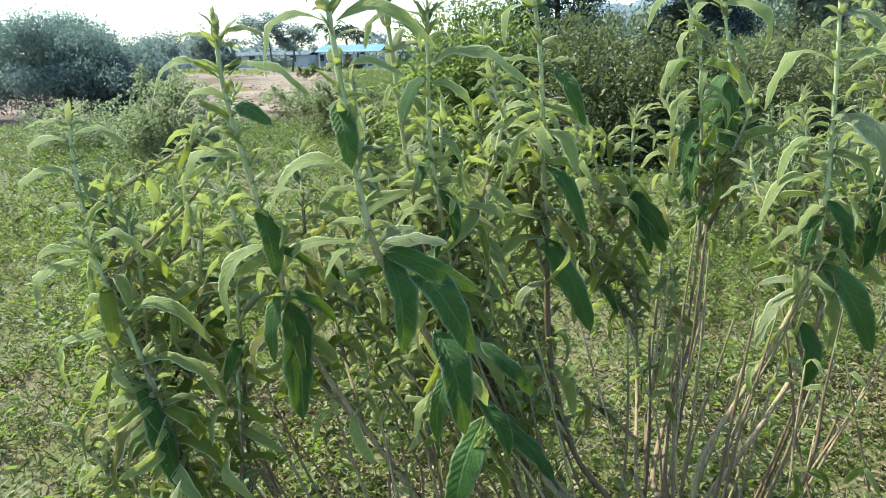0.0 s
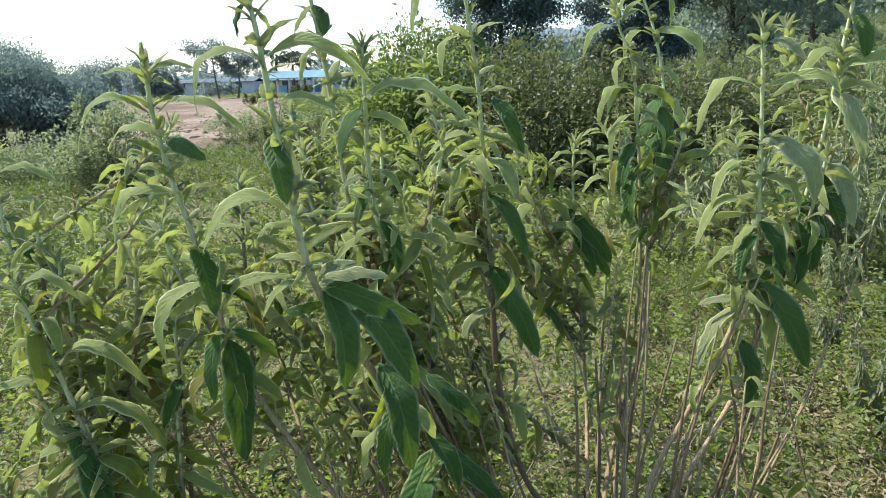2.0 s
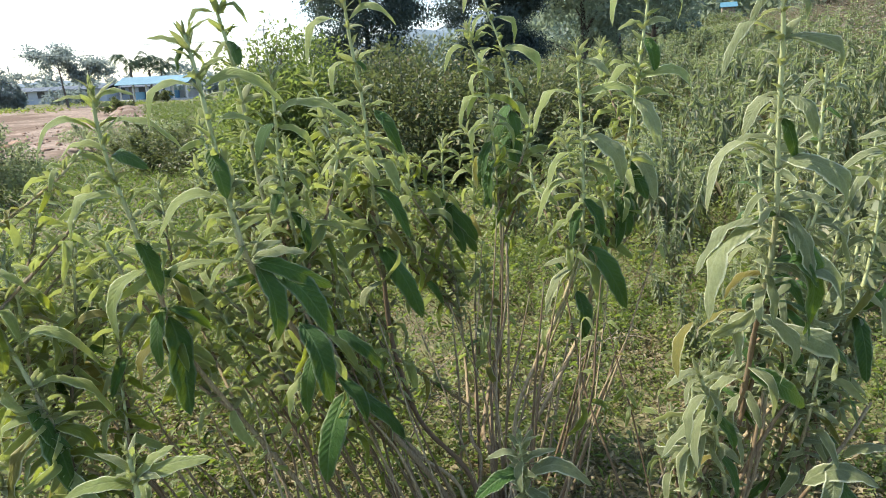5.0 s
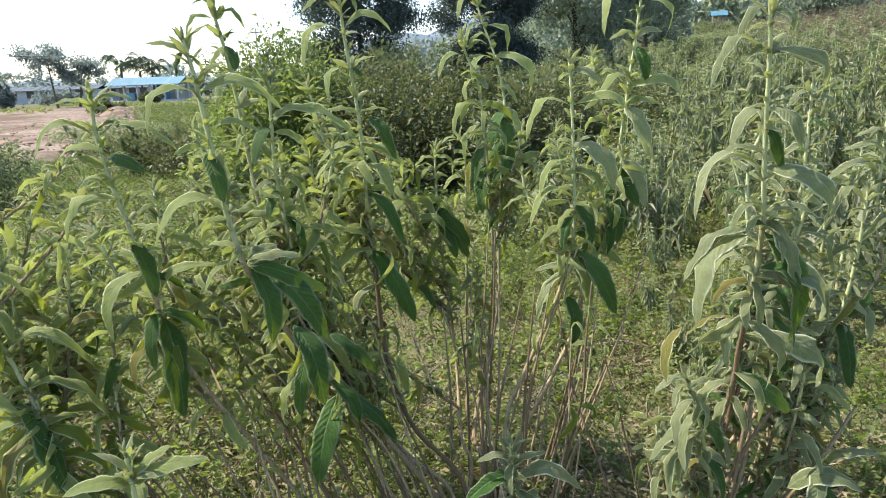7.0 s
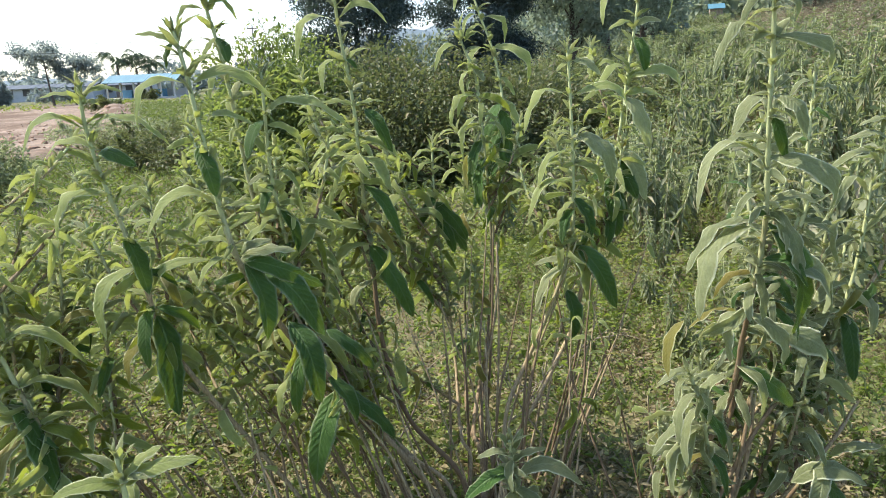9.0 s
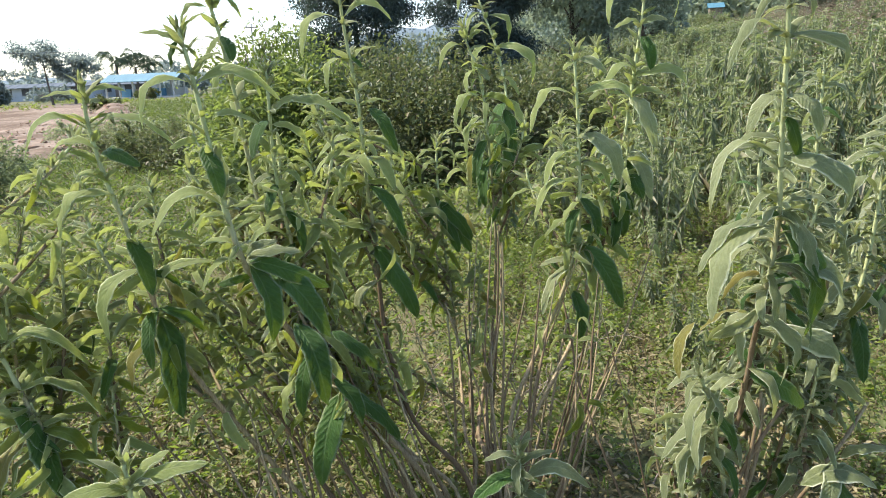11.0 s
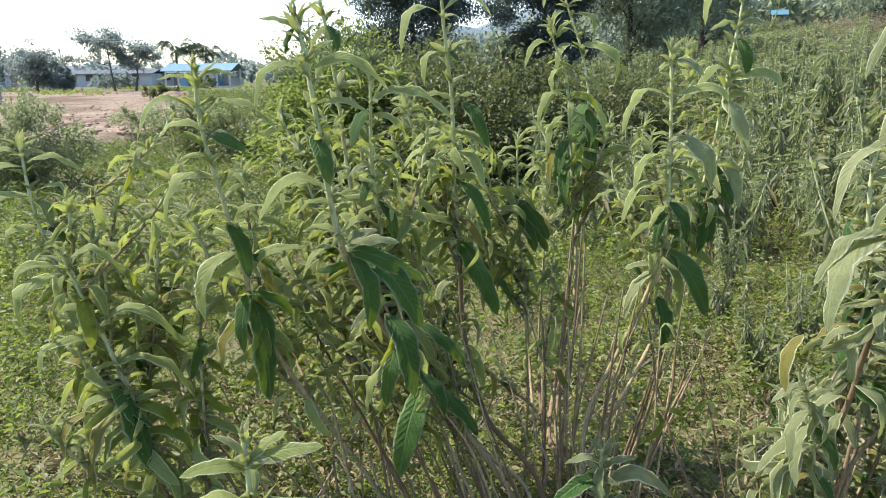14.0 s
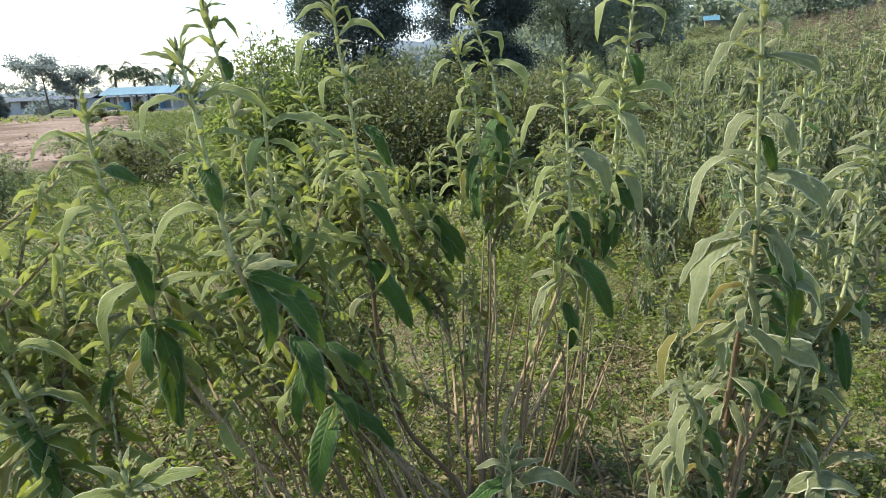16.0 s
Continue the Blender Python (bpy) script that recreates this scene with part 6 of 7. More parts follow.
# ---- bushes, trees and the rest of the land ----
def bush(place, rx, ry, rz, leaves, size, mat, label, seed, twigs=10, gaps=0.5, name="bush", category="bush", group="", low=0.05):
    """A wild bush: bent branches from one foot, and a ragged crown of small leaves in clumps."""
    rng = np.random.default_rng(seed)
    x0, y0 = place
    z0 = float(height(x0, y0))
    ob = thing(name, (x0, y0, z0), label, category, group)
    foot = np.array([x0, y0, z0])
    for _ in range(twigs):
        a, e = rng.uniform(0, 2 * np.pi), rng.uniform(0.35, 1.0)
        end = foot + np.array([np.cos(a) * rx * 0.75, np.sin(a) * ry * 0.75, rz * e])
        mid = foot + (end - foot) * 0.5 + rng.normal(size=3) * 0.08 * rz + np.array([0, 0, 0.1 * rz])
        p = bez([end, mid, foot], 9)
        v, f = tube(p, np.linspace(0.004, 0.018, 9) * rz, 6)
        link(new("branch", mesh_of("branch", v, f, [TWIG], True)), ob, True)
    clumps = max(40, leaves // 40)
    th, ph = rng.uniform(0, 2 * np.pi, clumps), np.arccos(rng.uniform(-0.3, 1, clumps))
    rad = rng.uniform(0.6, 1.05, clumps) * (1 + gaps * 0.42 * np.sin(3 * th + seed) * np.sin(2.3 * ph + 1) + gaps * 0.24 * rng.normal(size=clumps))
    c = np.stack([np.cos(th) * np.sin(ph) * rx * rad, np.sin(th) * np.sin(ph) * ry * rad, low * rz + (0.42 + 0.58 * np.cos(ph)) * rz * np.clip(rad, 0, 1.2)], 1)
    c[:, 2] = np.maximum(c[:, 2], 0.05 * rz)
    per = leaves // clumps
    spread = 0.095 * min(rx, rz) + 0.02
    b = np.repeat(c, per, 0) + rng.normal(size=(clumps * per, 3)) * spread * np.array([1, 1, 0.8])
    for _ in range(twigs * 2):
        q = c[rng.integers(0, clumps)]
        up = unit(np.array([q[0] * 0.4, q[1] * 0.4, rz]) + rng.normal(size=3) * 0.35 * rz) * rz * rng.uniform(0.2, 0.52)
        sp = bez([q + up, q + up * 0.5 + rng.normal(size=3) * 0.03 * rz, q], 6)
        v, f = tube(sp, np.linspace(0.002, 0.006, 6) * rz, 5)
        link(new("twig", mesh_of("twig", v, f, [TWIG], True)), ob)
        u = rng.uniform(0, 1, 70)[:, None]
        b = np.concatenate([b, q + up * u + rng.normal(size=(70, 3)) * 0.035 * rz])
    b[:, 2] = np.maximum(b[:, 2], 0.01)
    out = unit(b - np.array([0, 0, 0.3 * rz]))
    way = out + rng.normal(size=b.shape) * 0.75
    s = size * rng.uniform(0.6, 1.35, len(b))
    me = leaf_cloud("foliage", b, way, s, s * rng.uniform(0.35, 0.55, len(b)), [mat], rng)
    tagged(link(new("foliage", me), ob), kind="stuff")
    return ob


def tree(place, tall, crown, leaves, size, mat, label, seed, trunk=0.16, fork=0.35, lean=0.0, sparse=0.0, group="", clump=0.16, flat=0.75, drop=0.0, base=None, side=0.0):
    """A tapered trunk, forking limbs and a crown of clumped small leaves."""
    rng = np.random.default_rng(seed)
    x0, y0 = place
    z0 = float(height(x0, y0)) if base is None else base
    ob = thing("tree", (x0, y0, z0), label, "tree", group)
    foot = np.array([x0, y0, z0 - 0.1])
    top = foot + np.array([lean * tall, 0, tall * 0.8])
    kink = rng.normal(size=3) * 0.03 * tall * np.array([1, 1, 0])
    p = bez([foot, foot + (top - foot) * fork + kink, top], 12)
    v, f = tube(p, np.linspace(trunk, trunk * 0.2, 12) * (1 + 0.35 * np.exp(-np.arange(12) * 1.2)), 9)
    link(new("trunk", mesh_of("trunk", v, f, [BARK], True)), ob, True)
    heads = []
    for i in range(11):
        u = rng.uniform(fork, 0.95)
        q = p[int(u * 11)]
        a = i * 2.4 + rng.uniform(-0.4, 0.4)
        reach = crown * rng.uniform(0.55, 1.0) * (1.1 - 0.5 * u)
        end = q + np.array([(np.cos(a) + side) * reach, np.sin(a) * reach, tall * rng.uniform(0.06, 0.24) - drop * tall * 0.1])
        mid = q + (end - q) * 0.5 + rng.normal(size=3) * 0.02 * tall + np.array([0, 0, 0.03 * tall])
        lp = bez([q, mid, end], 8)
        v, f = tube(lp, np.linspace(trunk * 0.42 * (1.2 - u), trunk * 0.07, 8), 6)
        link(new("limb", mesh_of("limb", v, f, [BARK], True)), ob, True)
        heads += [lp[4], lp[6], lp[7]]
        for _ in range(3 if sparse < 0.5 else 1):
            heads.append(lp[rng.integers(4, 8)] + rng.normal(size=3) * crown * (0.2 if sparse < 0.5 else 0.1))
    heads = np.array(heads + [top, top + [0, 0, 0.06 * tall]])
    if sparse < 0.5:
        k = 90
        th, ph = rng.uniform(0, 2 * np.pi, k), np.arccos(rng.uniform(-0.55, 1, k))
        r = rng.uniform(0.55, 1.0, k) ** 0.5 * (1 + 0.16 * np.sin(4 * th + seed) + 0.12 * rng.normal(size=k))
        cz = z0 + tall * (1 - flat * 0.5)
        ell = np.stack([x0 + lean * tall * 0.8 + np.cos(th) * np.sin(ph) * crown * r, y0 + np.sin(th) * np.sin(ph) * crown * r, cz + np.cos(ph) * tall * flat * 0.5 * r], 1)
        heads = np.concatenate([heads, ell])
    per = leaves // len(heads)
    b = np.repeat(heads, per, 0) + rng.normal(size=(len(heads) * per, 3)) * crown * clump * np.array([1, 1, 0.7 if sparse < 0.5 else 0.45])
    b -= foot + np.array([0, 0, 0.1])
    way = rng.normal(size=b.shape) + np.array([0, 0, -0.25])
    s = size * rng.uniform(0.6, 1.4, len(b))
    me = leaf_cloud("crown", b, way, s, s * rng.uniform(0.4, 0.6, len(b)), [mat], rng)
    tagged(link(new("crown", me), ob), kind="stuff")
    return ob


# the thicket behind the shrub, one bush beside the other
bush((2.2, 9.6), 1.5, 1.1, 1.42, 21000, 0.085, BUSH, "dense wild bush with small green leaves and reddish dead twigs", 3, 12, group="thicket")
bush((0.45, 9.9), 1.0, 0.8, 1.62, 19000, 0.08, BUSH_FRESH, "dense wild bush with sprawling sunlit leaves", 4, 10, group="thicket")
bush((3.9, 9.8), 1.3, 1.0, 1.2, 13000, 0.085, BUSH, "dense wild bush with a shaded hollow at its foot", 5, 12, group="thicket")
bush((1.7, 11.3), 1.4, 1.0, 1.6, 11000, 0.09, BUSH, "tall wild bush growing behind the thicket", 6, 8, group="thicket")
bush((5.6, 11.6), 1.6, 1.2, 1.3, 12000, 0.075, BUSH, "dark wild bush under the trees", 8, 8, group="thicket")
bush((-1.5, 12.4), 0.8, 0.7, 0.55, 4500, 0.07, BUSH, "low wild bush at the edge of the field", 9, 8, group="thicket")
bush((-3.74, 9.7), 0.60, 0.7, 0.84, 8500, 0.055, BUSH_GREY, "round grey-green bush with thin pale branches", 11, 30, 0.9, group="field bushes")
bush((-5.8, 11.0), 0.7, 0.6, 0.6, 4000, 0.05, BUSH_GREY, "low grey-green bush by the field", 12, 8, 0.9, group="field bushes")

bush((-2.4, 16.2), 1.2, 0.8, 0.5, 5000, 0.06, BUSH, "low scrub along the edge of the dug field", 13, 6, group="field bushes")
bush((-1.0, 14.6), 1.1, 0.8, 0.65, 5000, 0.06, BUSH, "low scrub beside the thicket", 14, 6, group="field bushes")
bush((-3.6, 21.0), 1.6, 1.0, 0.7, 5000, 0.08, BUSH_GREY, "brownish scrub on the field's bank", 15, 6, group="field bushes")

bush((0.35, 8.9), 1.0, 0.55, 0.72, 6000, 0.09, BUSH_FRESH, "low leafy bush at the foot of the thicket", 16, 8, 0.9, group="thicket")
bush((1.75, 8.5), 1.1, 0.5, 0.62, 6000, 0.08, BUSH, "low bush with reddish and green leaves", 17, 10, 0.9, group="thicket")
bush((3.1, 8.8), 0.9, 0.5, 0.7, 5000, 0.08, BUSH, "low straggling bush beside the slope", 18, 10, 0.9, group="thicket")

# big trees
tree((-16.6, 31.0), 4.3, 3.3, 80000, 0.115, TREE_BLUE_HAZE, "broad tree hazed blue-green on bare earth", 21, 0.26, 0.25, clump=0.12, flat=0.86)
tree((-14.2, 31.6), 3.4, 1.7, 34000, 0.11, TREE_BLUE_HAZE, "smaller tree hazed blue-green beside a broad one", 22, 0.18, 0.3, clump=0.14, flat=0.85)
tree((-23.5, 32.5), 4.6, 2.8, 34000, 0.12, TREE_BLUE_HAZE, "leafy tree hazed blue-green on bare earth", 29, 0.2, 0.25, clump=0.12, flat=0.86)
tree((3.75, 25.0), 6.9, 1.95, 76000, 0.10, TREE_DARK, "tall leafy tree with a loose crown", 23, 0.2, 0.3, clump=0.15, flat=0.72)
tree((8.8, 26.0), 8.2, 1.75, 125000, 0.10, TREE_DARK, "tall dense tree with dark blue-green leaves", 24, 0.2, 0.2, clump=0.17, flat=0.85)
tree((13.4, 28.0), 6.2, 2.1, 12000, 0.17, TREE_OLIVE_HAZE, "tall hazy green tree on the slope", 25, 0.2, 0.25, clump=0.15, flat=0.9)
tree((16.2, 30.0), 5.8, 2.0, 11000, 0.18, TREE_OLIVE_HAZE, "leafy tree on the slope", 26, 0.2, 0.25, clump=0.15, flat=0.9)
tree((19.6, 33.0), 5.2, 2.3, 9000, 0.2, TREE_OLIVE_HAZE, "leafy tree high on the slope", 27, 0.2, 0.25, clump=0.15, flat=0.9)
tree((33.0, 36.0), 3.6, 2.4, 9000, 0.2, TREE_OLIVE_HAZE, "leafy tree near a hut on the slope", 28, 0.2, 0.25, clump=0.15, flat=0.9)

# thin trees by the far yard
tree((-19.6, 82.0), 7.4, 4.4, 3000, 0.30, TREE_FAR_HAZE, "thin tree with sparse foliage by the yard", 31, 0.12, 0.5, -0.05, 0.8, clump=0.085, side=-0.45)
tree((-17.6, 82.5), 5.9, 2.6, 2300, 0.34, TREE_FAR_HAZE, "thin tree with dark foliage by the yard", 32, 0.13, 0.48, 0.05, 0.8, clump=0.17)
tree((-27.9, 84.0), 4.6, 2.0, 2600, 0.4, TREE_FAR_HAZE, "round roadside tree by the yard", 33, 0.16, 0.3, 0, 0.2, clump=0.15)
tree((-36.0, 92.0), 4.8, 2.6, 2600, 0.42, TREE_FAR_HAZE, "small round roadside tree with green leaves", 34, 0.16, 0.3, 0, 0.2, clump=0.16)
bush((-25.4, 84.0), 1.2, 1.1, 1.9, 1800, 0.3, TREE_FAR_HAZE, "bushy shrub beside a pole", 35, 5)
bush((-30.5, 96.0), 2.4, 1.4, 1.9, 2400, 0.3, TREE_FAR_HAZE, "hedge of rounded shrubs before a house", 37, 5)
bush((-23.0, 98.0), 2.6, 1.4, 1.6, 2400, 0.3, TREE_FAR_HAZE, "hedge of leafy shrubs by the yard", 38, 5)
bush((-11.4, 63.0), 1.3, 0.9, 1.0, 1800, 0.2, BUSH, "dark leafy shrub on the edge of the dug field", 39, 5)
bush((-11.2, 88.0), 1.2, 1.0, 1.0, 1500, 0.25, BUSH, "low shrub before the shed", 36, 4)


def palm(place, tall, spread, seed, label):
    """A short trunk with arching fronds of many leaflets."""
    rng = np.random.default_rng(seed)
    z0 = float(height(*place))
    ob = thing("palm_tree", (*place, z0), label, "palm tree", "palms by the shed")
    v, f = tube(bez([(0, 0, -0.1), (0.1, 0, tall * 0.5), (0.05, 0.05, tall)], 8), np.linspace(0.2, 0.13, 8), 8)
    link(new("trunk", mesh_of("trunk", v, f, [BARK], True)), ob)
    for i in range(13):
        a, up = i * 2.4, rng.uniform(0.0, 1.3)
        e = np.array([np.cos(a), np.sin(a), 0])
        p = bez([(0.05, 0.05, tall), np.array([0.05, 0.05, tall]) + e * spread * 0.5 + [0, 0, 0.55 * spread * up], np.array([0, 0, tall]) + e * spread + [0, 0, spread * (up * 0.5 - 0.45)]], 26)
        side = np.cross(e, [0, 0, 1])
        b = np.concatenate([p[3:], p[3:]])
        s = np.concatenate([np.ones(23), -np.ones(23)])[:, None]
        way = side * s + e * 0.5 + [0, 0, -0.35]
        size = spread * 0.3 * np.tile(np.sin(np.linspace(0.5, 2.9, 23)), 2)
        me = leaf_cloud("frond", b, way, size, size * 0.16, [PALM], rng)
        link(new("frond", me), ob)


palm((-16.6, 104.0), 4.6, 2.9, 41, "dark palm with arching fronds behind the shed")
palm((-14.4, 105.0), 4.1, 2.8, 42, "short palm with arching fronds behind the shed")
palm((-13.0, 106.0), 4.2, 2.7, 43, "short dark palm behind the shed roof")


# ---- shed, houses, poles ----
def box(bm, lo, hi):
    m = Matrix.Translation([(a + b) / 2 for a, b in zip(lo, hi)]) @ Matrix.Diagonal([b - a for a, b in zip(lo, hi)] + [1])
    bmesh.ops.create_cube(bm, size=1, matrix=m)
    return bm


def slab_roof(width, depth, eave, ridge, lift, thick=0.06, ribs=0):
    """One pitched roof, a single folded sheet whose ribs run down the fall."""
    bm = bmesh.new()
    n = max(1, ribs)
    across = [(-width / 2 + width * (i + e) / n, 0.035 if ribs and i % 2 else 0.0) for i in range(n) for e in (0, 1)]
    rows = ((-depth / 2 - eave, 0.0), (0.0, ridge), (depth / 2 + eave, 0.0))
    top, low = ([[bm.verts.new((x, y, lift + z + h + d)) for x, h in across] for y, z in rows] for d in (thick, 0.0))
    for j in range(2):
        for i in range(len(across) - 1):
            bm.faces.new((top[j][i], top[j][i + 1], top[j + 1][i + 1], top[j + 1][i]))
            bm.faces.new((low[j][i], low[j + 1][i], low[j + 1][i + 1], low[j][i + 1]))
        for i in (0, len(across) - 1):
            bm.faces.new((top[j][i], top[j + 1][i], low[j + 1][i], low[j][i]))
    for j in (0, 2):
        for i in range(len(across) - 1):
            bm.faces.new((top[j][i], low[j][i], low[j][i + 1], top[j][i + 1]))
    bmesh.ops.recalc_face_normals(bm, faces=bm.faces)
    return bm


def shed():
    """An open yard shed with a blue sheet roof on posts."""
    ob = thing("shed", (0, 0, 0), "long open shed with a faded blue sheet roof", "shed")
    part("roof", slab_roof(9.6, 4.4, 0.5, 0.95, 2.0, ribs=42), ROOF_BLUE, ob, "faded blue metal sheets")
    part("floor_slab", box(bmesh.new(), (-4.6, -2.3, -0.2), (4.6, 2.3, 0.12)), PLASTER, ob)
    part("back_wall", box(bmesh.new(), (-4.6, 1.9, 0.125), (4.6, 2.05, 1.1)), PLASTER, ob)
    for i in range(6):
        x = -4.4 + i * 1.73
        for y in (-2.05, 1.8):
            part("post", box(bmesh.new(), (x - 0.09, y - 0.09, 0.125), (x + 0.09, y + 0.09, 2.0 + 0.95 * (1 - abs(y) / 2.7))), PLASTER, ob)
    for i, x in enumerate((-3.6, -1.6, 0.8)):
        part("stall", box(bmesh.new(), (x, 0.4, 0.125), (x + 1.2, 1.2, 1.1)), BLUE_PAINT if i != 1 else WOOD, ob)
    ob.matrix_world = pose(-12.6, 100.0, float(height(-12.6, 100)) + 0.1, 0, 0, -16)
    return ob


shed()


def house(place, turn, w, d, h, rise, roof, label):
    """A plain house: walls with openings, a gable roof, door and shutters."""
    ob = thing("house", (0, 0, 0), label, "house", "houses beyond the field")
    part("wall", box(bmesh.new(), (-w / 2, -d / 2, -0.3), (w / 2, d / 2, h)), HOUSE_WALL, ob)
    part("roof", slab_roof(w + 0.8, d, 0.5, rise, h - 0.05, 0.08, 24), roof, ob)
    part("door", box(bmesh.new(), (-0.5, -d / 2 - 0.05, 0), (0.5, -d / 2 - 0.004, 2.0)), WOOD, ob)
    for x in (-w * 0.33, -w * 0.16, w * 0.16, w * 0.33):
        win = part("window", box(bmesh.new(), (x - 0.55, -d / 2 - 0.04, 0.9), (x + 0.55, -d / 2 - 0.004, 1.9)), DARK_GAP, ob)
        part("sill", box(bmesh.new(), (x - 0.65, -d / 2 - 0.12, 0.8), (x + 0.65, -d / 2 - 0.004, 0.895)), CONCRETE, win)
    ob.matrix_world = pose(*place, float(height(*place)), 0, 0, turn)
    return ob


house((-30.8, 128.0), -8, 15, 6, 2.0, 0.6, ROOF_GREY, "low plastered house with a grey sheet roof")
house((-20.5, 132.0), -4, 10, 6, 2.0, 0.6, ROOF_GREY, "low house with a dull grey roof behind thin trees")
house((-47.0, 134.0), 5, 12, 6, 2.3, 1.7, ROOF_GREY, "low plastered house half hidden by trees")


def hut():
    """A hut with a pale blue roof high on the slope."""
    ob = thing("hut", (0, 0, 0), "small hut with a pale blue roof on the slope", "hut")
    part("wall", box(bmesh.new(), (-1.2, -1.0, -2.8), (1.2, 1.0, 1.2)), WOOD, ob)
    part("roof", slab_roof(3.2, 2.6, 0.35, 1.0, 1.15, 0.05), HUT_ROOF, ob, "pale blue metal sheets")
    part("door", box(bmesh.new(), (-0.4, -1.05, -0.1), (0.3, -1.004, 1.1)), WOOD, ob)
    ob.matrix_world = pose(34.9, 48.2, float(height(34.9, 48.2)) + 0.95, 0, 0, -30) @ Matrix.Diagonal((0.38, 0.38, 0.38, 1))


hut()
bush((34.0, 46.9), 1.6, 0.9, 1.05, 3500, 0.13, SLOPE_LEAF, "tangled scrub in front of a small hut", 39, 6, group="slope scrub")


def pole(place, tall, label, arms=True):
    ob = thing("power_pole", (*place, float(height(*place))), label, "power pole", "power poles")
    v, f = tube([(0, 0, -0.2), (0, 0, tall * 0.5), (0, 0, tall)], [0.09, 0.075, 0.055], 9)
    link(new("mast", mesh_of("mast", v, f, [CONCRETE], True)), ob)
    if arms:
        part("crossarm", box(bmesh.new(), (-0.45, -0.05, tall - 0.36), (0.45, 0.05, tall - 0.28)), WOOD, ob)
        for x in (-0.38, 0, 0.38):
            bm = bmesh.new()
            bmesh.ops.create_cone(bm, segments=8, radius1=0.05, radius2=0.03, depth=0.18, cap_ends=True, matrix=Matrix.Translation((x, 0, tall - 0.2)))
            part("insulator", bm, CONCRETE, ob)
    return ob


pole((0.82, 62.0), 6.1, "concrete power pole with a wooden crossarm behind the bushes")
pole((-26.4, 88.0), 4.7, "thin concrete pole by the yard", False)
pole((-62.0, 96.0), 8.6, "concrete power pole far along the line")
for _z in (5.0, 4.25):
    _s = np.linspace(0, 1, 24)
    _a, _b = np.array([0.82, 61.93, _z]), np.array([-62.0, 95.92, _z + 2.6])
    _p = _a + (_b - _a) * _s[:, None]
    _p[:, 2] -= 4 * _s * (1 - _s) * 0.3
    _v, _f = tube(_p, np.full(24, 0.02), 5)
    tagged(new("power_line", mesh_of("power_line", _v, _f, [WIRE], True)), "sagging black power line between two poles", "power line", "power lines")


def far_woods(x0, x1, y0, y1, n, tall, seed, name, label, mat, size=0.9):
    """Woods so far off that single trees cannot be told apart."""
    rng = np.random.default_rng(seed)
    x, y = rng.uniform(x0, x1, n), rng.uniform(y0, y1, n)
    h = tall * rng.uniform(0.5, 1.25, n)
    z = height(x, y)
    per = 110
    c = np.repeat(np.stack([x, y, z], 1), per, 0)
    hh = np.repeat(h, per)
    r = rng.normal(size=(n * per, 3))
    r = unit(r) * rng.uniform(0.5, 1, (n * per, 1)) ** 0.5
    b = c + np.stack([r[:, 0] * hh * 0.42, r[:, 1] * hh * 0.42, hh * (0.52 + 0.48 * r[:, 2])], 1)
    s = size * rng.uniform(0.6, 1.4, len(b))
    me = leaf_cloud(name, b, rng.normal(size=b.shape), s, s * 0.6, [mat], rng)
    tagged(new(name, me), label, "woods", kind="stuff")


far_woods(-170, 40, 150, 230, 150, 6.0, 51, "far_woods", "distant line of trees beyond the houses", TREE_FAR_HAZE, 1.3)
far_woods(24, 80, 54, 100, 130, 4.0, 52, "slope_woods", "scattered trees and scrub on the upper slope", TREE_OLIVE_HAZE, 0.8)
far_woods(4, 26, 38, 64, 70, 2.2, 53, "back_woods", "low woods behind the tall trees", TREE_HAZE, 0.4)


def far_hill(cx, cy, w, d, h, seed):
    n, m = 60, 24
    u, v = np.linspace(-1, 1, n), np.linspace(-1, 1, m)
    U, V = np.meshgrid(u, v)
    Z = h * (np.cos(U * np.pi / 2) ** 1.2) * np.cos(V * np.pi / 2) * (1 + 0.14 * np.sin(U * 9 + seed) + 0.07 * np.sin(U * 23 + V * 7)) - 3
    i, j = np.meshgrid(np.arange(m - 1), np.arange(n - 1), indexing="ij")
    f = np.stack([i * n + j, i * n + j + 1, (i + 1) * n + j + 1, (i + 1) * n + j], -1).reshape(-1, 4)
    me = mesh_of("far_hill", np.stack([cx + U * w, cy + V * d, Z], -1).reshape(-1, 3), f, [HILL], True)
    tagged(new("far_hill", me), "hazy wooded hill on the horizon", "hill", kind="structure")


far_hill(420, 1150, 420, 200, 105, 1)
far_hill(-330, 1250, 520, 160, 22, 2)


# ---- growth on the ground ----
def scatter(n, area, rng, keep=None):
    x0, x1, y0, y1 = area
    x, y = rng.uniform(x0, x1, n), rng.uniform(y0, y1, n)
    if keep is not None:
        ok = rng.random(n) < keep(x, y)
        x, y = x[ok], y[ok]
    return x, y


def meadow(x, y):
    return smooth01(-0.5, 0.35, wobble(x, y, 1.6) + 0.6 * wobble(x, y, 4.3)) * 0.8 + 0.2


def no_pit(x, y):
    return 1 - smooth01(1.2, -0.6, x + 0.15 * y) * smooth01(15.0, 16.5, y)


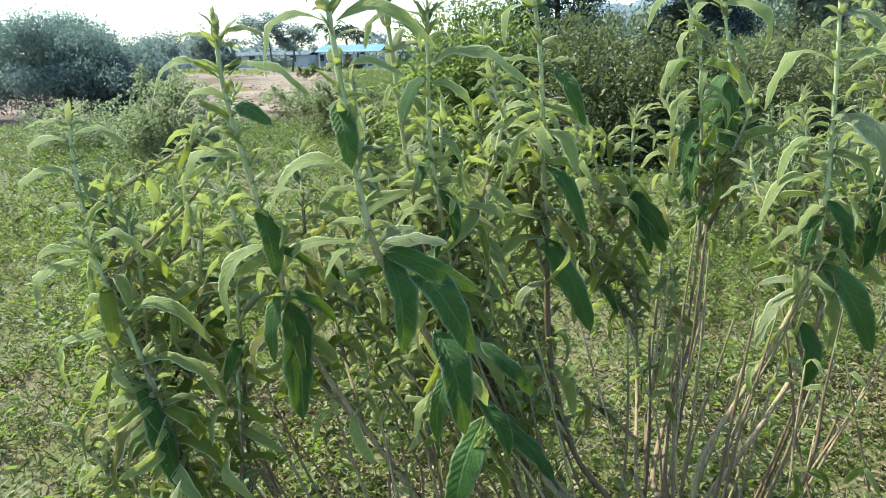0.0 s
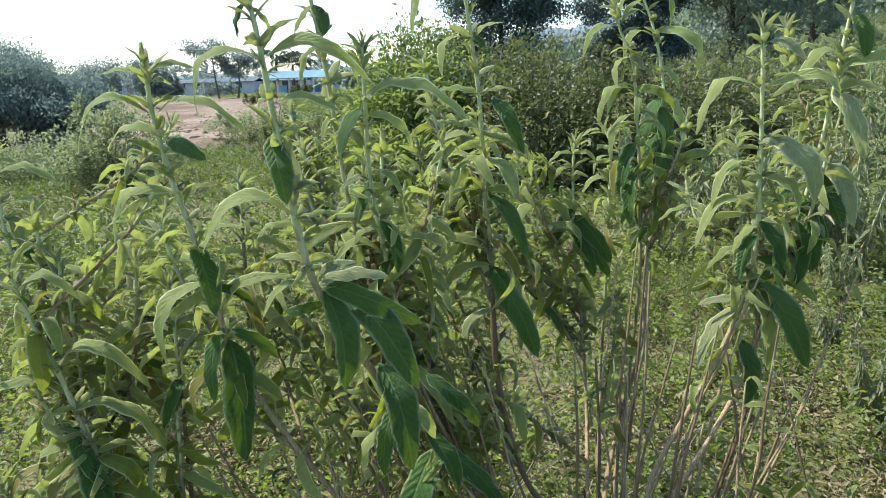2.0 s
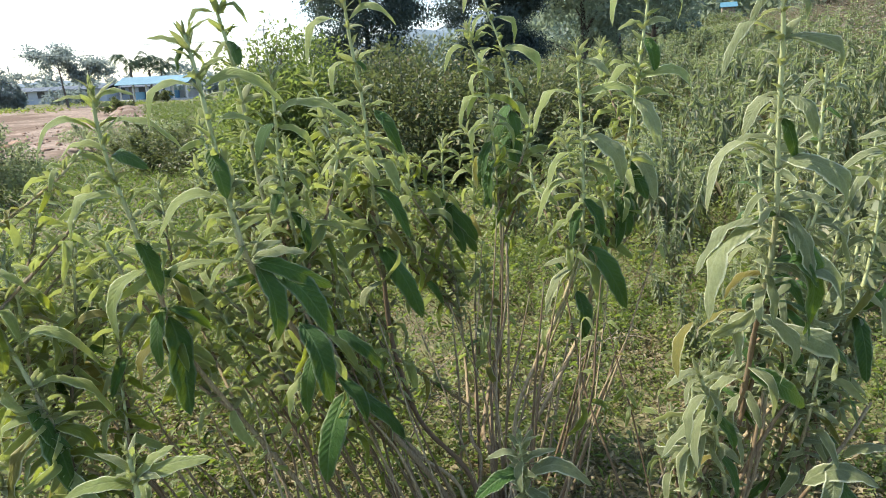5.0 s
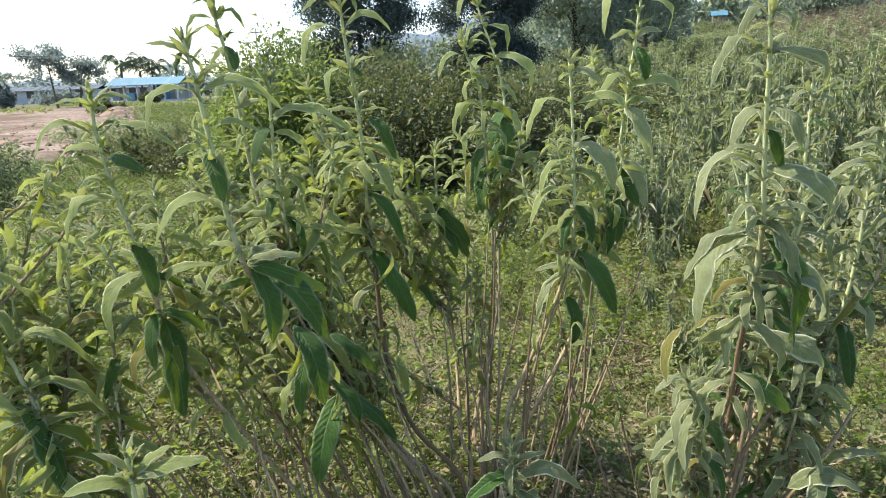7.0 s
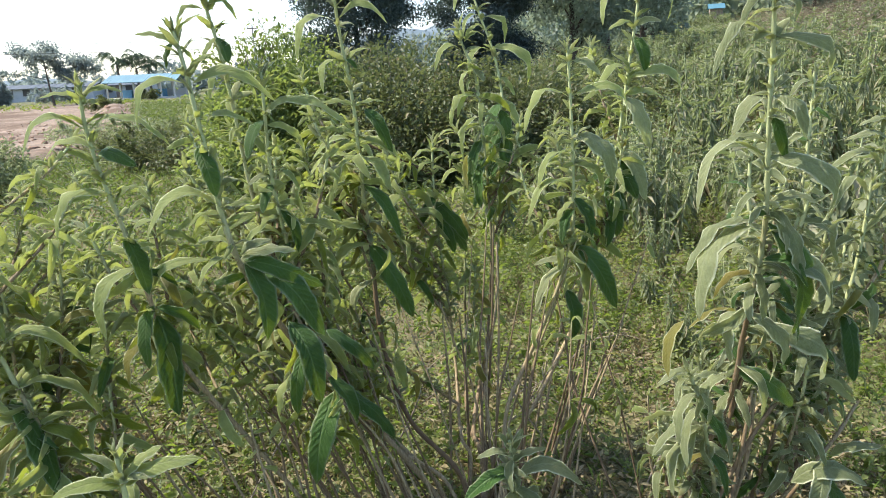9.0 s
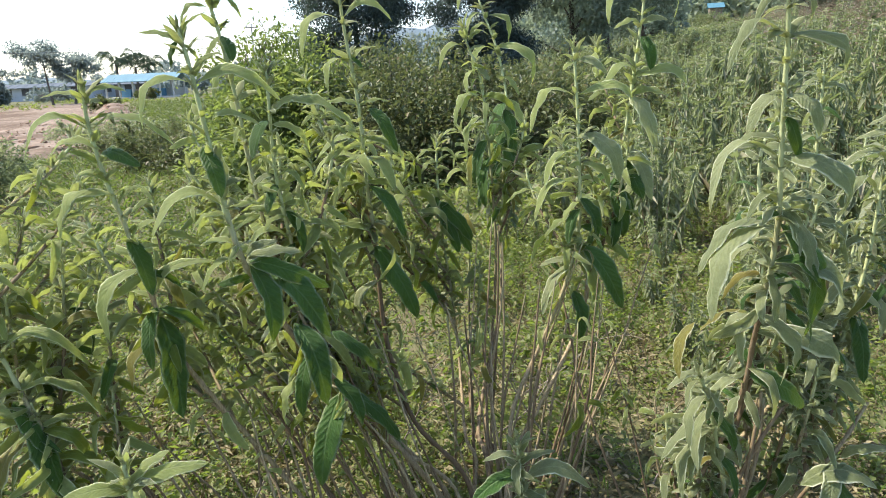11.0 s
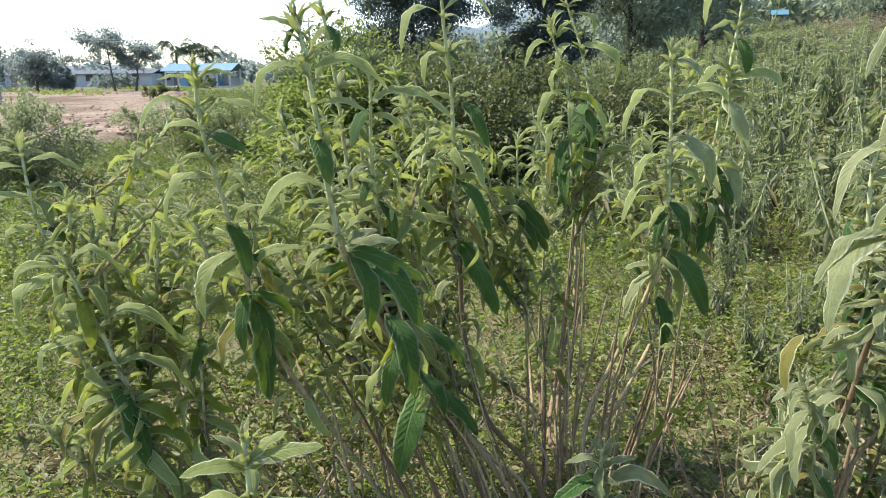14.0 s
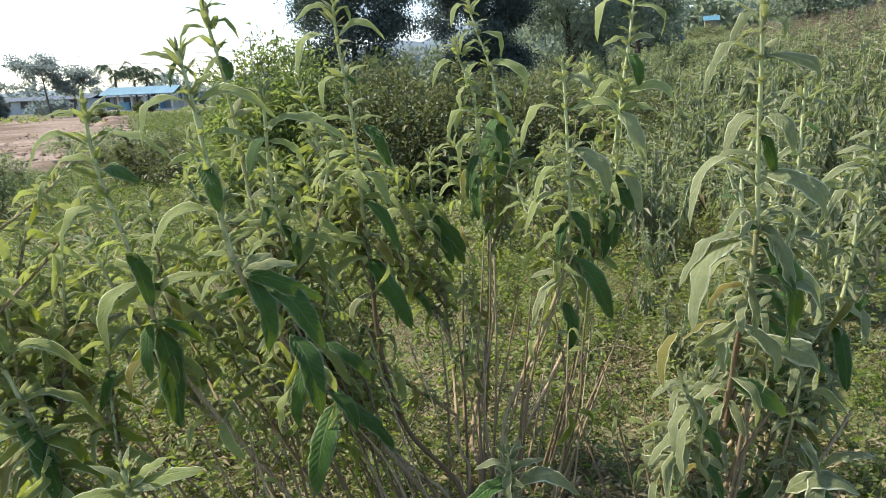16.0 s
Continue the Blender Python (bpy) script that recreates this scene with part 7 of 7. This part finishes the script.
def weeds(name, n, area, per, leaf, tall, mat, label, seed, keep=meadow, spread=1.0, aspect=0.5, category="weeds"):
    """Low plants: per small leaves on each sprig."""
    rng = np.random.default_rng(seed)
    x, y = scatter(n, area, rng, keep)
    k = len(x)
    z = height(x, y)
    h = tall * rng.uniform(0.3, 1.2, k)
    c = np.repeat(np.stack([x, y, z], 1), per, 0)
    u = np.tile(np.linspace(0.15, 1, per), k)
    a = rng.uniform(0, 2 * np.pi, k * per)
    leanx, leany = np.repeat(rng.normal(size=k) * 0.3, per), np.repeat(rng.normal(size=k) * 0.3, per)
    hh = np.repeat(h, per)
    b = c + np.stack([leanx * u * hh, leany * u * hh, u * hh], 1)
    way = np.stack([np.cos(a) * spread, np.sin(a) * spread, rng.uniform(-0.2, 0.8, k * per)], 1)
    s = leaf * rng.uniform(0.5, 1.4, k * per)
    me = leaf_cloud(name, b, way, s, s * aspect, [mat], rng, 0.2, 0.2)
    tagged(new(name, me), label, category, kind="stuff")


def blades(name, n, area, tall, mat, label, seed, keep=meadow, wide=0.006):
    rng = np.random.default_rng(seed)
    x, y = scatter(n, area, rng, keep)
    k = len(x)
    b = np.stack([x, y, height(x, y)], 1)
    way = np.stack([rng.normal(size=k) * 0.45, rng.normal(size=k) * 0.45, np.ones(k)], 1)
    s = tall * rng.uniform(0.4, 1.3, k)
    me = leaf_cloud(name, b, way, s, np.full(k, wide) * rng.uniform(0.6, 1.4, k), [mat], rng, 0.1, 0.3)
    tagged(new(name, me), label, "grass", kind="stuff")


def clods():
    """Loose lumps of earth on the dug field."""
    rng = np.random.default_rng(76)
    x, y = scatter(1700, (-16, -2.5, 17.5, 60), rng, lambda x, y: 1 - no_pit(x, y))
    base = np.array([(1, 0, 0), (-1, 0, 0), (0, 1, 0), (0, -1, 0), (0, 0, 1), (0, 0, -1)], float)
    tri = np.array([(0, 2, 4), (2, 1, 4), (1, 3, 4), (3, 0, 4), (2, 0, 5), (1, 2, 5), (3, 1, 5), (0, 3, 5)])
    k = len(x)
    r = rng.gamma(1.4, 0.034, k)[:, None, None]
    v = base[None] * r * rng.uniform(0.5, 1.3, (k, 6, 1)) * np.array([1.3, 1.0, 0.7])
    v = v + np.stack([x, y, height(x, y) + 0.02], 1)[:, None]
    f = tri[None] + np.arange(k)[:, None, None] * 6
    tagged(new("clods", mesh_of("clods", v.reshape(-1, 3), f.reshape(-1, 3), [STONE])), "loose clods on the dug red earth", "earth", kind="stuff")


clods()


def near_growth(x, y):
    """Thick round the shrubs, thinner further off on all sides."""
    return meadow(x, y) * (0.22 + 0.78 * smooth01(-0.5, 0.5, y) * smooth01(-6.2, -4.2, x) * smooth01(7.0, 4.8, x))


def near_straw(x, y):
    return (0.35 + 0.65 * smooth01(0.0, 0.5, wobble(x + 7, y, 1.9))) * (0.22 + 0.78 * smooth01(-0.5, 0.5, y) * smooth01(-6.2, -4.2, x) * smooth01(7.0, 4.8, x))


weeds("weeds", 100000, (-8.0, 8.5, -4.0, 6.0), 9, 0.018, 0.09, WEED, "low leafy weeds covering the soil", 61, near_growth)
weeds("tall_weeds", 6000, (-6.0, 7.0, 1.2, 6.5), 16, 0.035, 0.26, WEED, "taller weeds among the ground cover", 62)
blades("grass", 140000, (-8.0, 8.5, -4.0, 6.0), 0.10, GRASS, "short fresh grass between the weeds", 63, near_growth)
weeds("leaf_litter", 11000, (-1.2, 2.2, 0.5, 2.8), 3, 0.042, 0.035, DRY, "dead leaves and stalks lying round the canes", 80, lambda x, y: 0.4 + 0.6 * smooth01(-0.3, 0.4, wobble(x + 2, y, 2.2)), 1.0, 0.28, "leaf litter")
blades("dry_grass", 275000, (-8.0, 8.5, -4.0, 6.0), 0.085, DRY, "dry straw and withered grass", 64, near_straw)
weeds("meadow_weeds", 26000, (-9.5, 8.5, 5.4, 18.0), 8, 0.045, 0.20, MEADOW, "rough green growth on the meadow", 65, lambda x, y: meadow(x, y) * no_pit(x, y))
blades("meadow_grass", 30000, (-9.5, 8.5, 5.4, 18.0), 0.2, GRASS, "rough meadow grass", 66, lambda x, y: meadow(x + 3, y) * no_pit(x, y), 0.014)
blades("meadow_straw", 14000, (-9.5, 8.5, 5.4, 18.0), 0.2, DRY, "dry straw on the meadow", 67, lambda x, y: 0.5 * no_pit(x, y), 0.012)
weeds("field_edge_growth", 15000, (-9, 14, 17.5, 62), 8, 0.12, 0.35, MEADOW, "rough green growth beside the dug field", 70, lambda x, y: meadow(x, y) * no_pit(x, y), 0.8)
weeds("far_growth", 4000, (-40, 12, 60, 100), 7, 0.22, 0.35, WEED, "rough growth round the yard", 68, lambda x, y: smooth01(0.2, 0.5, wobble(x, y, 0.35)))
weeds("slope_growth", 26000, (3.0, 40.0, 7.0, 46.0), 9, 0.13, 0.45, SLOPE_LEAF, "rough scrub on the slope", 69, lambda x, y: smooth01(0.25, 0.6, x / (y + 1.0)) * 0.9, 0.8)


blades("slope_straw", 26000, (2.5, 34.0, 5.0, 40.0), 0.55, DRY, "dry stalks on the slope", 75, lambda x, y: smooth01(0.25, 0.6, x / (y + 1.0)) * 0.8, 0.018)
weeds("dry_scrub", 15000, (8.0, 40.0, 9.0, 40.0), 10, 0.13, 0.95, SCRUB, "withered brown scrub high on the slope", 81, lambda x, y: smooth01(0.70, 0.9, x / (y + 1.0)), 0.8, 0.2)


# ---- shrubs of the same kind on the slope ----
def slope_shrub(seed, stems, tall):
    """A distant downy shrub: upright stems, each hung with long drooping leaves."""
    rng = np.random.default_rng(seed)
    ob = thing("shrub", (0, 0, 0), "tall downy shrub with drooping grey-green leaves on the slope", "shrub", "shrubs on the slope")
    bs, ws, ss = [], [], []
    for i in range(stems):
        a, r = rng.uniform(0, 6.28), rng.uniform(0.1, 0.45)
        h = tall * rng.uniform(0.7, 1.1)
        top = np.array([np.cos(a) * r, np.sin(a) * r, h])
        p = bez([(0.06 * np.cos(a), 0.06 * np.sin(a), -0.05), top * [0.7, 0.7, 0.5], top], 12)
        v, f = tube(p, np.linspace(0.010, 0.004, 12), 5)
        me = mesh_of("stem", v, f, [STEM], True)
        add_attr(me, "age", np.repeat(np.linspace(1, 0, 12), 5))
        link(new("stem", me), ob)
        for s in np.arange(0.3, 1.0, 0.032):
            q = np.array([np.interp(s * 11, np.arange(12), p[:, c]) for c in range(3)])
            t = rng.uniform(0, 6.28)
            for g in range(4):
                a = t + g * 1.571 + rng.normal() * 0.5
                e = np.array([np.cos(a), np.sin(a), rng.uniform(-2.2, 0.2) if s < 0.9 else 0.5])
                if rng.random() < 0.72:
                    bs.append(q + rng.normal(size=3) * 0.012), ws.append(e), ss.append(rng.uniform(0.05, 0.19) * (1.2 - 0.5 * s))
    ss = np.array(ss)
    me = leaf_cloud("foliage", np.array(bs), np.array(ws), ss, ss * rng.uniform(0.18, 0.34, len(ss)), [SLOPE_LEAF], rng, 0.2, 0.35)
    tagged(link(new("foliage", me), ob), kind="stuff")
    return ob


def plant_slope():
    rng = random.Random(9)
    kinds = [slope_shrub(71, 7, 1.15), slope_shrub(72, 9, 1.3), slope_shrub(73, 6, 1.0), slope_shrub(74, 8, 1.2)]
    spots = []
    for _ in range(4000):
        y = rng.uniform(2.6, 24)
        x = rng.uniform(0.30, 1.15) * (y + 0.5) + rng.uniform(0.2, 0.8)
        if all((x - a) ** 2 + (y - b) ** 2 > (0.62 + 0.03 * y) ** 2 for a, b in spots) and not (x < 5.8 and 7.5 < y < 13) and x > 1.9 and (y > 4.6 or x > 0.92 * (y + 0.3)):
            spots.append((x, y))
        if len(spots) > 250:
            break
    young = []
    for _ in range(900):
        y = rng.uniform(2.3, 6.5)
        x = rng.uniform(0.62, 1.2) * (y + 0.3)
        if len(young) < 36 and all((x - a) ** 2 + (y - b) ** 2 > 0.2 for a, b in young) and all((x - a) ** 2 + (y - b) ** 2 > 0.16 for a, b in spots):
            young.append((x, y))
    spots += young
    for i, (x, y) in enumerate(spots):
        z = float(height(x, y)) - 0.02
        m = pose(x, y, z, rng.uniform(-9, 9), rng.uniform(-9, 9), rng.uniform(0, 360))
        if i < 4:
            kinds[i].matrix_world = m
        else:
            k = kinds[i % 4]
            c = copy_thing(k, m)
            s = rng.uniform(0.55, 1.15) if i < len(spots) - len(young) else rng.uniform(0.28, 0.46) + (0.26 if y > 4 else 0.0)
            c.scale = (s, s, s)


plant_slope()


def dead_twig(foot, way, long, seed):
    """A thin leafless twig with a few forks, leaning out of the ground."""
    rng = np.random.default_rng(seed)
    z0 = float(height(*foot))
    ob = thing("dead_twig", (*foot, z0), "thin dark dead twig leaning among the stems", "twig", "dead twigs")
    way = unit(np.array(way, float))
    p = bez([np.zeros(3) - [0, 0, 0.02], way * long * 0.5 + rng.normal(size=3) * 0.04, way * long], 12)
    v, f = tube(p, np.linspace(0.0038, 0.0012, 12), 6)
    link(new("stalk", mesh_of("stalk", v, f, [TWIG], True)), ob)
    for i in range(4):
        q = p[4 + 2 * i]
        e = unit(way + rng.normal(size=3) * 0.7) * long * rng.uniform(0.15, 0.35)
        v, f = tube(bez([q, q + e * 0.5 + rng.normal(size=3) * 0.015, q + e], 7), np.linspace(0.002, 0.0008, 7), 5)
        link(new("side_twig", mesh_of("side_twig", v, f, [TWIG], True)), ob)


for _i, (_x, _y, _wx, _wz) in enumerate(((0.62, 1.9, 0.9, 0.6), (0.98, 1.75, -0.5, 0.9), (0.9, 2.2, 0.8, 0.35), (0.25, 1.75, 0.6, 1.0), (1.25, 1.9, -0.8, 0.5), (-0.2, 1.7, 0.7, 0.7), (1.15, 1.45, 0.5, 0.3))):
    dead_twig((_x, _y), (_wx, 0.1, _wz), 0.5 + 0.06 * (_i % 3), 90 + _i)
